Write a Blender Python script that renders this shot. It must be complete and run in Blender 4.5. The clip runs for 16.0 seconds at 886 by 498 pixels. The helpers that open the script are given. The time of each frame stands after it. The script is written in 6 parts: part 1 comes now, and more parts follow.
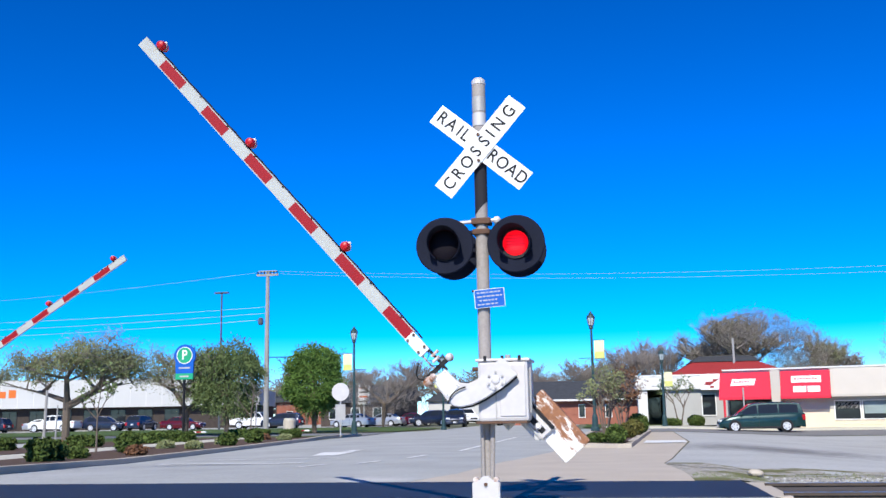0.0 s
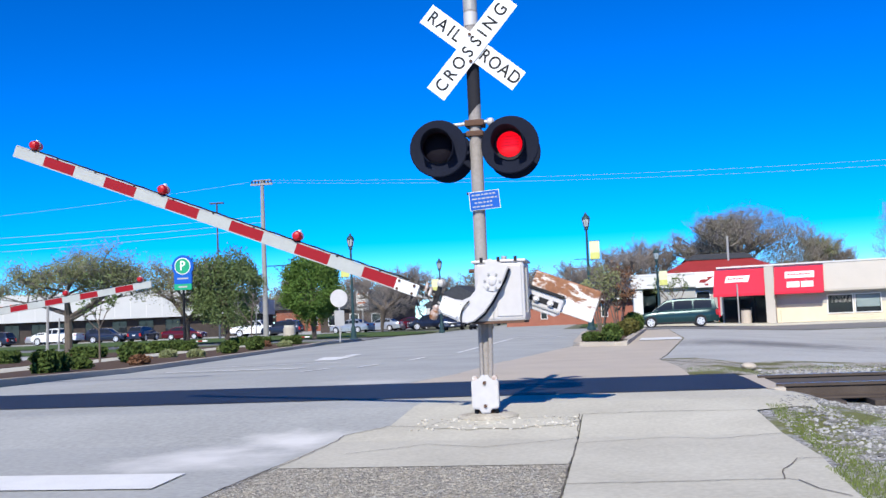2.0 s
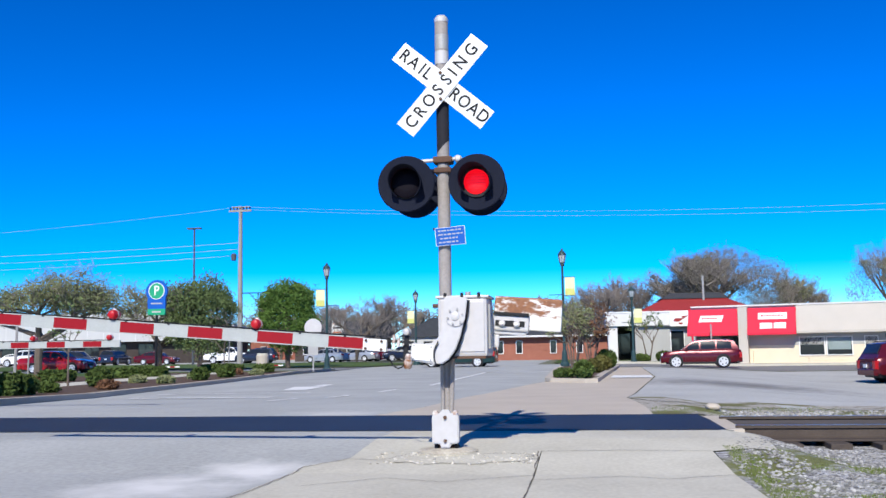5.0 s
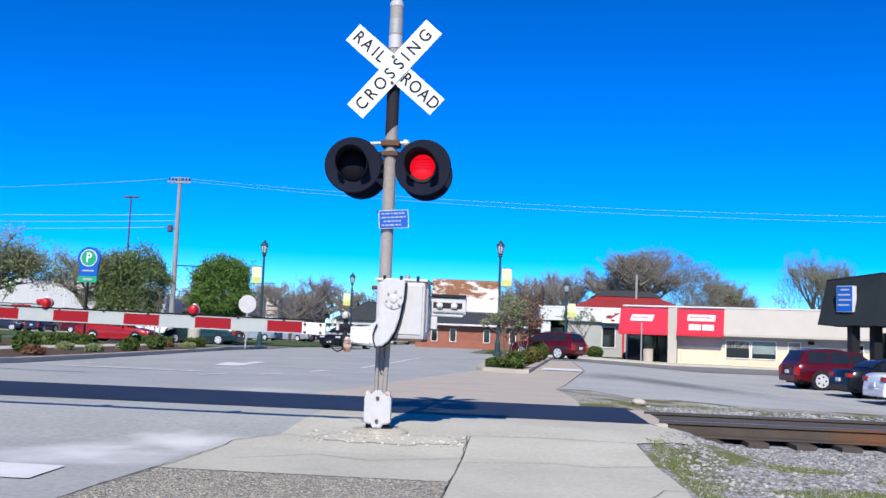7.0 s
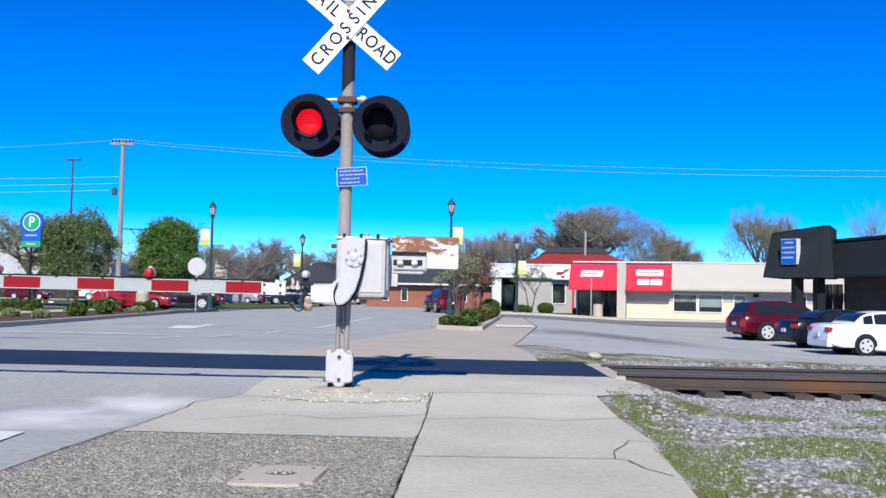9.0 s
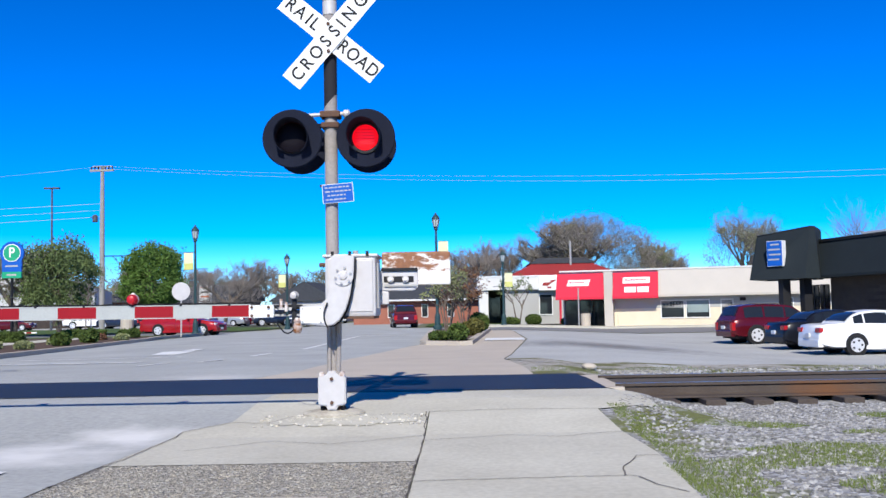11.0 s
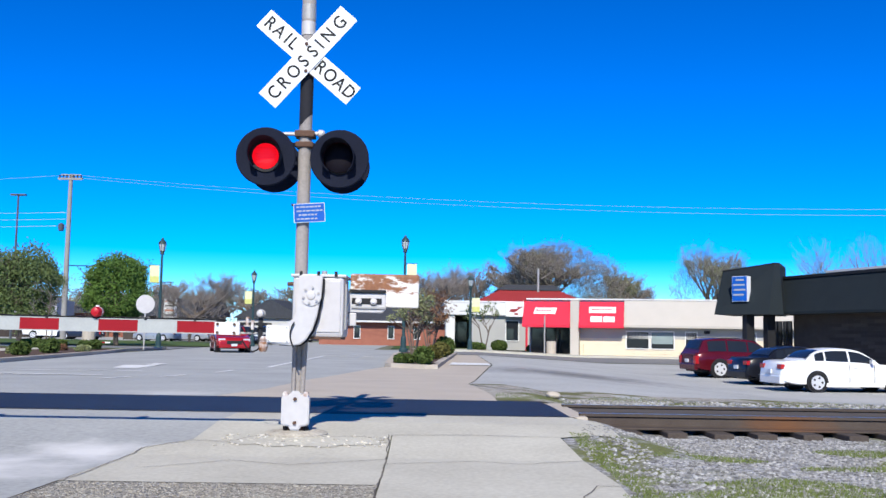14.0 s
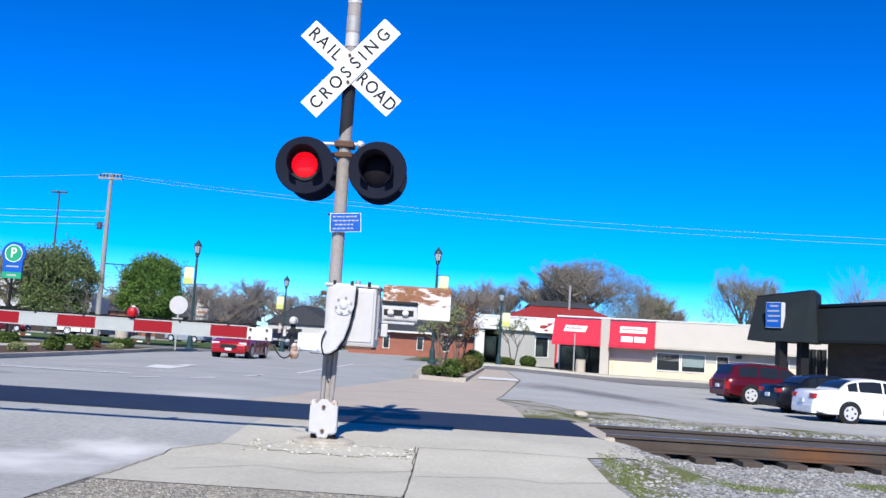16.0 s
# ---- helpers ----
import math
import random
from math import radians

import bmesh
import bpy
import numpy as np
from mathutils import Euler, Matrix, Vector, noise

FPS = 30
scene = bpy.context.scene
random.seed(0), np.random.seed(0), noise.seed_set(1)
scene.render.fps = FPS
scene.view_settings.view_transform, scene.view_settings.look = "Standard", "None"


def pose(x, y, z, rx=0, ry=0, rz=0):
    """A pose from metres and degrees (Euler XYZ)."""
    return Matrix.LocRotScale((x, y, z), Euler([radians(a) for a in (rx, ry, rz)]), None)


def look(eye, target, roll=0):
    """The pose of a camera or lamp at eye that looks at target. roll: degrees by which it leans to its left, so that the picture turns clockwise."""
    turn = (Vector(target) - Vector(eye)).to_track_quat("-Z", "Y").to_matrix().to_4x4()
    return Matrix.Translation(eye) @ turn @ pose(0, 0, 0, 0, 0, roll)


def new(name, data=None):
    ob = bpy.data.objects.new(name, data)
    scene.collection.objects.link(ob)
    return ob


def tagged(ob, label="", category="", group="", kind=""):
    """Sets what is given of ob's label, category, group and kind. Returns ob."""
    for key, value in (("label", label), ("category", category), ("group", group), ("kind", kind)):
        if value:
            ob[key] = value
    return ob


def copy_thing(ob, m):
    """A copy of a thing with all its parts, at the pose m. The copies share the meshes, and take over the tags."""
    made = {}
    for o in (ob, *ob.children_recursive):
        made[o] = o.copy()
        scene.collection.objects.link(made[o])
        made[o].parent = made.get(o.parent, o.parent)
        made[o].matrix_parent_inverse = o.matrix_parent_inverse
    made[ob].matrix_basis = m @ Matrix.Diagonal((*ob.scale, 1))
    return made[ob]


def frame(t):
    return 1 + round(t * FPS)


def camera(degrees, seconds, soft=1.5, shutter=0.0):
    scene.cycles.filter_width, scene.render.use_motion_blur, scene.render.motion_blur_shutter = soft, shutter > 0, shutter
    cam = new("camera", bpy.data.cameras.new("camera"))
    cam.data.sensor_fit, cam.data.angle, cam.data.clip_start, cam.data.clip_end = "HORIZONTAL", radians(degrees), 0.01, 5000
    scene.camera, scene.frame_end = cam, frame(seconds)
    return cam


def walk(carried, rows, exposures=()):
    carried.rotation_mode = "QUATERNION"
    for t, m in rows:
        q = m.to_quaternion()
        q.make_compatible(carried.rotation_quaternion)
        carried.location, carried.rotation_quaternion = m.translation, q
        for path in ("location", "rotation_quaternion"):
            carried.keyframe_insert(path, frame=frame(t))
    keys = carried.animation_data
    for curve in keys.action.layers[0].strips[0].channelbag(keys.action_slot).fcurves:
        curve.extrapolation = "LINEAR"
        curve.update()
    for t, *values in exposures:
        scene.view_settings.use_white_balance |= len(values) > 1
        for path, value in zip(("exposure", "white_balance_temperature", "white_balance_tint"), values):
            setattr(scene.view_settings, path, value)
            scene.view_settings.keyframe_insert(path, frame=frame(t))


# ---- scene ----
cam = camera(49.1, 16.0)
PATH = [
    (0, (0.731, -9.817, 1.109), (0.39, -7.876, 1.447), -1.0),
    (0.5, (0.739, -9.876, 1.11), (0.402, -7.928, 1.411), -0.6),
    (1, (0.721, -9.827, 1.103), (0.359, -7.879, 1.368), -0.3),
    (1.5, (0.726, -9.896, 1.096), (0.37, -7.941, 1.321), -1.0),
    (2, (0.732, -9.822, 1.088), (0.391, -7.856, 1.232), -2.4),
    (2.5, (0.745, -9.769, 1.096), (0.356, -7.813, 1.244), -4.1),
    (3, (0.81, -9.85, 1.118), (0.495, -7.885, 1.324), -3.2),
    (3.5, (0.844, -9.843, 1.119), (0.548, -7.876, 1.33), -1.1),
    (3.7, (0.865, -9.864, 1.117), (0.555, -7.899, 1.324), -1.1),
    (5.8, (0.909, -9.934, 1.097), (0.661, -7.96, 1.308), -0.3),
    (6, (0.95, -10.012, 1.091), (0.79, -8.032, 1.325), -1.8),
    (6.5, (0.924, -10.013, 1.066), (0.753, -8.024, 1.189), 0.9),
    (7, (0.874, -10.006, 1.077), (0.703, -8.021, 1.258), 2.2),
    (7.5, (0.843, -9.992, 1.072), (0.657, -8.006, 1.222), 2.7),
    (8, (0.829, -10.031, 1.072), (0.66, -8.043, 1.222), 3.5),
    (8.5, (0.801, -10.016, 1.06), (0.649, -8.025, 1.167), 2.1),
    (8.7, (0.782, -9.993, 1.053), (0.691, -7.998, 1.155), 2.0),
    (10.8, (0.712, -9.734, 1.071), (0.665, -7.737, 1.165), -1.3),
    (11, (0.687, -9.705, 1.064), (0.655, -7.709, 1.195), -1.1),
    (11.5, (0.662, -9.739, 1.068), (0.59, -7.745, 1.196), -0.9),
    (12, (0.654, -9.751, 1.075), (0.621, -7.754, 1.191), 0.3),
    (12.5, (0.66, -9.793, 1.068), (0.699, -7.794, 1.127), 2.6),
    (13, (0.668, -9.729, 1.065), (0.706, -7.731, 1.156), 0.3),
    (13.5, (0.674, -9.754, 1.068), (0.747, -7.759, 1.185), 0.6),
    (14, (0.68, -9.728, 1.076), (0.712, -7.737, 1.254), 1.0),
    (14.5, (0.669, -9.65, 1.116), (0.526, -7.677, 1.411), 2.1),
    (15, (0.668, -9.778, 1.114), (0.556, -7.801, 1.393), 1.8),
    (15.5, (0.666, -9.814, 1.104), (0.562, -7.834, 1.366), 3.3),
    (16, (0.664, -9.754, 1.091), (0.628, -7.765, 1.292), 3.5),
]
walk(cam, [(t, look(eye, target, roll)) for t, eye, target, roll in PATH],
     exposures=[(0, 0.34), (1.5, 0.31), (3, 0.24), (6.5, 0.21), (13.5, 0.21), (15, 0.31), (16, 0.30)])

# ---- world, sun ----
SUN_WAY = Vector((0.06, 1.0, -0.80)).normalized()
world = bpy.data.worlds.new("world")
scene.world = world
world.use_nodes = True
wn = world.node_tree
sky = wn.nodes.new("ShaderNodeTexSky")
sky.sky_type = "NISHITA"
sky.sun_disc = False
sky.sun_elevation = math.asin(-SUN_WAY.z)
sky.sun_rotation = math.atan2(-SUN_WAY.x, -SUN_WAY.y)
sky.air_density, sky.dust_density, sky.ozone_density, sky.altitude = 0.8, 0.35, 4.0, 2500
vivid = wn.nodes.new("ShaderNodeHueSaturation")
vivid.inputs["Hue"].default_value, vivid.inputs["Saturation"].default_value = 0.504, 1.60
wn.links.new(sky.outputs[0], vivid.inputs["Color"])
deep = wn.nodes.new("ShaderNodeGamma")
deep.inputs["Gamma"].default_value = 1.25
wn.links.new(vivid.outputs[0], deep.inputs["Color"])
wn.links.new(deep.outputs[0], wn.nodes["Background"].inputs[0])
wn.nodes["Background"].inputs[1].default_value = 0.117
sun = new("sun", bpy.data.lights.new("sun", "SUN"))
sun.data.energy, sun.data.angle, sun.data.color = 5.0, radians(0.5), (1.0, 0.962, 0.865)
sun.matrix_world = look((0, 0, 30), Vector((0, 0, 30)) + SUN_WAY)


# ---- materials ----
def material(name, colour, rough=0.8, metal=0.0, second=None, grain=8.0, fine=60.0, bump=0.15, spread=0.5, coat=0.0, vary=0.0, spec=0.22):
    """A procedural surface: two colours mixed by coarse and fine noise, with relief."""
    m = bpy.data.materials.new(name)
    m.use_nodes = True
    n, l = m.node_tree.nodes, m.node_tree.links
    b = n["Principled BSDF"]
    b.inputs["Roughness"].default_value, b.inputs["Metallic"].default_value = rough, metal
    b.inputs["Coat Weight"].default_value = coat
    b.inputs["Specular IOR Level"].default_value = spec
    second = second or tuple(c * 0.72 for c in colour)
    tc = n.new("ShaderNodeTexCoord")
    big, small = n.new("ShaderNodeTexNoise"), n.new("ShaderNodeTexNoise")
    big.inputs["Scale"].default_value, small.inputs["Scale"].default_value = grain, fine
    big.inputs["Detail"].default_value, small.inputs["Detail"].default_value = 6, 4
    for t in (big, small):
        l.new(tc.outputs["Object"], t.inputs["Vector"])
    add = n.new("ShaderNodeMath")
    add.operation = "ADD"
    l.new(big.outputs[0], add.inputs[0])
    l.new(small.outputs[0], add.inputs[1])
    ramp = n.new("ShaderNodeValToRGB")
    ramp.color_ramp.elements[0].position, ramp.color_ramp.elements[1].position = 0.5 - spread * 0.45, 0.5 + spread * 0.45
    ramp.color_ramp.elements[0].color, ramp.color_ramp.elements[1].color = (*second, 1), (*colour, 1)
    half = n.new("ShaderNodeMath")
    half.operation = "MULTIPLY"
    half.inputs[1].default_value = 0.5
    l.new(add.outputs[0], half.inputs[0])
    l.new(half.outputs[0], ramp.inputs[0])
    out = ramp.outputs[0]
    if vary:
        info, geo, hsv = n.new("ShaderNodeObjectInfo"), n.new("ShaderNodeNewGeometry"), n.new("ShaderNodeHueSaturation")
        mul, sm = n.new("ShaderNodeMath"), n.new("ShaderNodeMath")
        sm.operation = "ADD"
        l.new(info.outputs["Random"], sm.inputs[0])
        l.new(geo.outputs["Random Per Island"], sm.inputs[1])
        fr = n.new("ShaderNodeMath")
        fr.operation = "FRACT"
        l.new(sm.outputs[0], fr.inputs[0])
        mul.operation = "MULTIPLY_ADD"
        mul.inputs[1].default_value, mul.inputs[2].default_value = 2 * vary, 1 - vary
        l.new(fr.outputs[0], mul.inputs[0])
        l.new(mul.outputs[0], hsv.inputs["Value"])
        l.new(out, hsv.inputs["Color"])
        out = hsv.outputs[0]
    l.new(out, b.inputs["Base Color"])
    if bump:
        bp = n.new("ShaderNodeBump")
        bp.inputs["Strength"].default_value, bp.inputs["Distance"].default_value = bump, 0.02
        l.new(half.outputs[0], bp.inputs["Height"])
        l.new(bp.outputs[0], b.inputs["Normal"])
    return m


def pebbled(name, colours, scale, bump=0.6, patch=None, patch_scale=0.35, patch_cut=0.52):
    """Loose stone or exposed aggregate: cells of several colours, with patches of a second cover."""
    m = bpy.data.materials.new(name)
    m.use_nodes = True
    n, l = m.node_tree.nodes, m.node_tree.links
    b = n["Principled BSDF"]
    b.inputs["Roughness"].default_value, b.inputs["Specular IOR Level"].default_value = 0.95, 0.15
    tc, vo = n.new("ShaderNodeTexCoord"), n.new("ShaderNodeTexVoronoi")
    vo.inputs["Scale"].default_value = scale
    l.new(tc.outputs["Object"], vo.inputs["Vector"])
    sep, ramp = n.new("ShaderNodeSeparateColor"), n.new("ShaderNodeValToRGB")
    l.new(vo.outputs["Color"], sep.inputs[0])
    l.new(sep.outputs[0], ramp.inputs[0])
    while len(ramp.color_ramp.elements) < len(colours):
        ramp.color_ramp.elements.new(0.5)
    for i, c in enumerate(colours):
        ramp.color_ramp.elements[i].position = i / (len(colours) - 1)
        ramp.color_ramp.elements[i].color = (*c, 1)
    out = ramp.outputs[0]
    if patch:
        no, cut, mix = n.new("ShaderNodeTexNoise"), n.new("ShaderNodeValToRGB"), n.new("ShaderNodeMix")
        no.inputs["Scale"].default_value, no.inputs["Detail"].default_value = patch_scale, 8
        l.new(tc.outputs["Object"], no.inputs["Vector"])
        cut.color_ramp.elements[0].position, cut.color_ramp.elements[1].position = patch_cut, patch_cut + 0.08
        l.new(no.outputs[0], cut.inputs[0])
        mix.data_type = "RGBA"
        l.new(cut.outputs[0], mix.inputs["Factor"])
        l.new(out, mix.inputs["A"])
        mix.inputs["B"].default_value = (*patch, 1)
        out = mix.outputs["Result"]
    l.new(out, b.inputs["Base Color"])
    bp = n.new("ShaderNodeBump")
    bp.inputs["Strength"].default_value, bp.inputs["Distance"].default_value = bump, 0.02
    l.new(vo.outputs["Distance"], bp.inputs["Height"])
    l.new(bp.outputs[0], b.inputs["Normal"])
    return m


def glow(name, colour, strength, base):
    m = bpy.data.materials.new(name)
    m.use_nodes = True
    b = m.node_tree.nodes["Principled BSDF"]
    b.inputs["Base Color"].default_value = (*base, 1)
    b.inputs["Emission Color"].default_value, b.inputs["Emission Strength"].default_value = (*colour, 1), strength
    b.inputs["Roughness"].default_value, b.inputs["Specular IOR Level"].default_value = 0.4, 0.3
    return m


def streaked(name, paint, rust, deep):
    """White paint with rust worn through in level streaks, more towards the upper edge."""
    m = bpy.data.materials.new(name)
    m.use_nodes = True
    n, l = m.node_tree.nodes, m.node_tree.links
    b, tc = n["Principled BSDF"], n.new("ShaderNodeTexCoord")
    mp, n1, n2, sep, add, ramp, mix = n.new("ShaderNodeMapping"), n.new("ShaderNodeTexNoise"), n.new("ShaderNodeTexNoise"), n.new("ShaderNodeSeparateXYZ"), n.new("ShaderNodeMath"), n.new("ShaderNodeValToRGB"), n.new("ShaderNodeMix")
    l.new(tc.outputs["Object"], mp.inputs[0])
    mp.inputs["Scale"].default_value = (3.0, 4.0, 6.5)
    l.new(mp.outputs[0], n1.inputs["Vector"])
    n1.inputs["Scale"].default_value, n1.inputs["Detail"].default_value, n1.inputs["Roughness"].default_value = 2.0, 9, 0.65
    l.new(tc.outputs["Object"], sep.inputs[0])
    add.operation = "MULTIPLY_ADD"
    l.new(sep.outputs["Z"], add.inputs[0])
    add.inputs[1].default_value = 1.0
    l.new(n1.outputs[0], add.inputs[2])
    l.new(add.outputs[0], ramp.inputs[0])
    ramp.color_ramp.elements[0].position, ramp.color_ramp.elements[1].position = 0.57, 0.66
    n2.inputs["Scale"].default_value, n2.inputs["Detail"].default_value = 26, 6
    l.new(tc.outputs["Object"], n2.inputs["Vector"])
    tone = n.new("ShaderNodeMix")
    tone.data_type = mix.data_type = "RGBA"
    l.new(n2.outputs[0], tone.inputs["Factor"])
    tone.inputs["A"].default_value, tone.inputs["B"].default_value = (*rust, 1), (*deep, 1)
    l.new(ramp.outputs[0], mix.inputs["Factor"])
    mix.inputs["A"].default_value = (*paint, 1)
    l.new(tone.outputs["Result"], mix.inputs["B"])
    l.new(mix.outputs["Result"], b.inputs["Base Color"])
    b.inputs["Roughness"].default_value = 0.7
    bp = n.new("ShaderNodeBump")
    bp.inputs["Strength"].default_value, bp.inputs["Distance"].default_value = 0.3, 0.004
    l.new(n2.outputs[0], bp.inputs["Height"])
    l.new(bp.outputs[0], b.inputs["Normal"])
    return m


ROAD = material("worn_road", (0.425, 0.43, 0.415), 0.95, second=(0.28, 0.285, 0.275), grain=0.45, fine=18, bump=0.25, spread=0.4)
STREET = material("street", (0.24, 0.235, 0.23), 0.9, second=(0.16, 0.16, 0.16), grain=0.4, fine=30, bump=0.2)
LOT = material("parking_lot", (0.475, 0.475, 0.455), 0.95, second=(0.31, 0.31, 0.295), grain=0.3, fine=9, bump=0.25, spread=0.42)
TAR = material("fresh_asphalt", (0.032, 0.036, 0.045), 0.55, second=(0.016, 0.018, 0.024), grain=1.2, fine=120, bump=0.35)
CONCRETE = material("concrete", (0.565, 0.54, 0.455), 0.95, second=(0.40, 0.375, 0.31), grain=0.9, fine=26, bump=0.25, spread=0.42)
TAN_CONCRETE = material("tan_concrete", (0.52, 0.46, 0.375), 0.9, second=(0.39, 0.335, 0.28), grain=0.7, fine=60, bump=0.15)
CRACK = material("crack_dirt", (0.17, 0.15, 0.13), 1.0, grain=9, bump=0.3)
AGGREGATE = pebbled("exposed_aggregate", [(0.15, 0.135, 0.11), (0.31, 0.28, 0.225), (0.44, 0.41, 0.34), (0.23, 0.21, 0.175), (0.64, 0.60, 0.51)], 48, 1.0)
BALLAST = pebbled("ballast", [(0.13, 0.125, 0.12), (0.27, 0.265, 0.255), (0.46, 0.46, 0.46), (0.20, 0.19, 0.18)], 22, 1.0, patch=(0.15, 0.16, 0.06), patch_scale=0.55, patch_cut=0.54)
VERGE = pebbled("gravel_verge", [(0.20, 0.18, 0.14), (0.42, 0.40, 0.36), (0.30, 0.27, 0.22)], 10, 0.8, patch=(0.14, 0.14, 0.06), patch_scale=0.8, patch_cut=0.5)
RUBBLE = material("broken_concrete", (0.53, 0.485, 0.40), 1.0, second=(0.30, 0.27, 0.22), grain=7, fine=40, bump=0.9, spread=0.3)
LAWN = material("lawn", (0.085, 0.13, 0.035), 1.0, second=(0.05, 0.085, 0.02), grain=0.5, fine=40, bump=0.5)
MULCH = material("mulch", (0.13, 0.085, 0.06), 1.0, second=(0.06, 0.04, 0.03), grain=5, fine=60, bump=0.8)
EARTH = material("town_ground", (0.20, 0.19, 0.15), 1.0, second=(0.10, 0.12, 0.05), grain=0.06, fine=2, bump=0.2)
WHITE_LINE = material("road_paint", (0.80, 0.80, 0.78), 0.8, second=(0.55, 0.55, 0.54), grain=3, fine=60, bump=0.1, spread=0.7)
WHITE = material("white_enamel", (0.80, 0.80, 0.78), 0.5, second=(0.68, 0.68, 0.66), grain=2, fine=30, bump=0.02, spec=0.15)
BLACK = material("black_paint", (0.012, 0.012, 0.014), 0.6, bump=0.05)
HOOD = material("flat_black_steel", (0.015, 0.018, 0.032), 0.85, second=(0.010, 0.012, 0.021), grain=4, fine=60, bump=0.05, spec=0.08)
STEEL = material("galvanised_steel", (0.44, 0.43, 0.41), 0.55, 0.25, second=(0.30, 0.29, 0.28), grain=2.5, fine=50, bump=0.06)
MAST = material("weathered_mast", (0.36, 0.325, 0.30), 0.65, 0.0, second=(0.22, 0.20, 0.185), grain=2.0, fine=40, bump=0.05)
SILVER = material("silver_paint", (0.58, 0.555, 0.54), 0.5, 0.15, second=(0.45, 0.425, 0.41), grain=3.5, fine=14, bump=0.04, spread=0.9)
ALU = material("aluminium_paint", (0.58, 0.56, 0.545), 0.5, 0.1, second=(0.45, 0.43, 0.42), grain=4, fine=16, bump=0.04, spread=0.9)
RUSTY = material("rusted_white_steel", (0.72, 0.69, 0.66), 0.7, second=(0.22, 0.085, 0.03), grain=4.5, fine=22, bump=0.3, spread=0.22)
STREAKED = streaked("rust_streaked_paint", (0.74, 0.71, 0.67), (0.36, 0.15, 0.065), (0.12, 0.05, 0.025))
RUST = material("rusted_iron", (0.17, 0.095, 0.06), 0.85, 0.2, second=(0.08, 0.05, 0.04), grain=5, fine=60, bump=0.4)
RAIL = material("rail_steel", (0.105, 0.082, 0.066), 0.8, 0.2, second=(0.06, 0.046, 0.038), grain=3, fine=60, bump=0.2)
DIRT = material("track_dirt", (0.125, 0.105, 0.088), 1.0, second=(0.065, 0.055, 0.047), grain=2.5, fine=40, bump=0.5)
RAIL_TOP = material("polished_rail_head", (0.34, 0.33, 0.33), 0.3, 0.9, grain=5, bump=0.03)
TIE = material("old_sleeper_timber", (0.10, 0.08, 0.065), 1.0, second=(0.05, 0.04, 0.035), grain=6, fine=50, bump=0.6)
ARM_RED = material("reflective_red", (0.28, 0.005, 0.011), 0.5, second=(0.24, 0.005, 0.010), grain=8, bump=0.03)
ARM_WHITE = material("reflective_silver_white", (0.41, 0.425, 0.40), 0.55, second=(0.33, 0.34, 0.325), grain=8, bump=0.03)
RED_LENS = glow("red_arm_lamp", (1.0, 0.02, 0.04), 0.08, (0.36, 0.008, 0.014))
LENS_LIT = glow("lit_red_lens", (1.0, 0.004, 0.016), 0.8, (0.30, 0.004, 0.006))
LENS_DARK = material("unlit_red_lens", (0.006, 0.004, 0.008), 0.6, second=(0.004, 0.003, 0.006), grain=30, bump=0.1, spec=0.1)
BLUE = material("blue_sign_sheeting", (0.005, 0.10, 0.44), 0.6, second=(0.004, 0.08, 0.38), grain=6, bump=0.02)
GREEN_SIGN = material("green_sign_sheeting", (0.02, 0.36, 0.18), 0.5, grain=6, bump=0.02)
LAMP_POST = material("dark_green_iron", (0.030, 0.065, 0.07), 0.5, second=(0.02, 0.045, 0.05), grain=5, bump=0.05)
FROST = material("frosted_lamp_glass", (0.45, 0.50, 0.52), 0.2, bump=0)
BANNER = material("banner_cloth", (0.76, 0.76, 0.46), 0.9, grain=4, bump=0.05)
BANNER_Y = material("banner_yellow", (0.62, 0.62, 0.20), 0.9, grain=4, bump=0.05)
WOOD_POLE = material("weathered_pole_timber", (0.34, 0.325, 0.31), 0.95, second=(0.23, 0.22, 0.21), grain=2, fine=25, bump=0.4)
# near-black colour for the shade painted on the mast below the crossbuck
MAST_SHADE = material("painted_mast_shade", (0.022, 0.022, 0.028), 0.8, bump=0.03)
GREY_POLE = material("dark_steel_pole", (0.10, 0.11, 0.13), 0.6, 0.3, bump=0.03)
BARK = material("bark", (0.17, 0.135, 0.11), 1.0, second=(0.09, 0.07, 0.055), grain=4, fine=30, bump=0.8)
TWIG = material("bare_twigs", (0.28, 0.245, 0.225), 1.0, second=(0.18, 0.155, 0.14), grain=3, bump=0.2)
LEAF_SPRING = material("spring_leaf", (0.145, 0.195, 0.07), 0.7, second=(0.085, 0.12, 0.042), grain=1.0, fine=9, bump=0, vary=0.22)
LEAF_GREEN = material("fresh_green_leaf", (0.115, 0.20, 0.04), 0.7, second=(0.06, 0.12, 0.022), grain=1.0, fine=9, bump=0, vary=0.3)
LEAF_GREY = material("budding_leaf", (0.25, 0.275, 0.125), 0.8, second=(0.16, 0.175, 0.08), grain=1.0, fine=9, bump=0, vary=0.18)
LEAF_BROWN = material("bronze_bud", (0.22, 0.205, 0.145), 0.8, second=(0.14, 0.13, 0.095), grain=1.0, fine=9, bump=0, vary=0.18)
LEAF_RED = material("russet_leaf", (0.20, 0.10, 0.055), 0.8, second=(0.12, 0.06, 0.03), grain=1.5, bump=0, vary=0.3)
EVERGREEN = material("clipped_evergreen", (0.085, 0.125, 0.028), 0.8, second=(0.042, 0.068, 0.014), grain=3, fine=20, bump=0, vary=0.35)
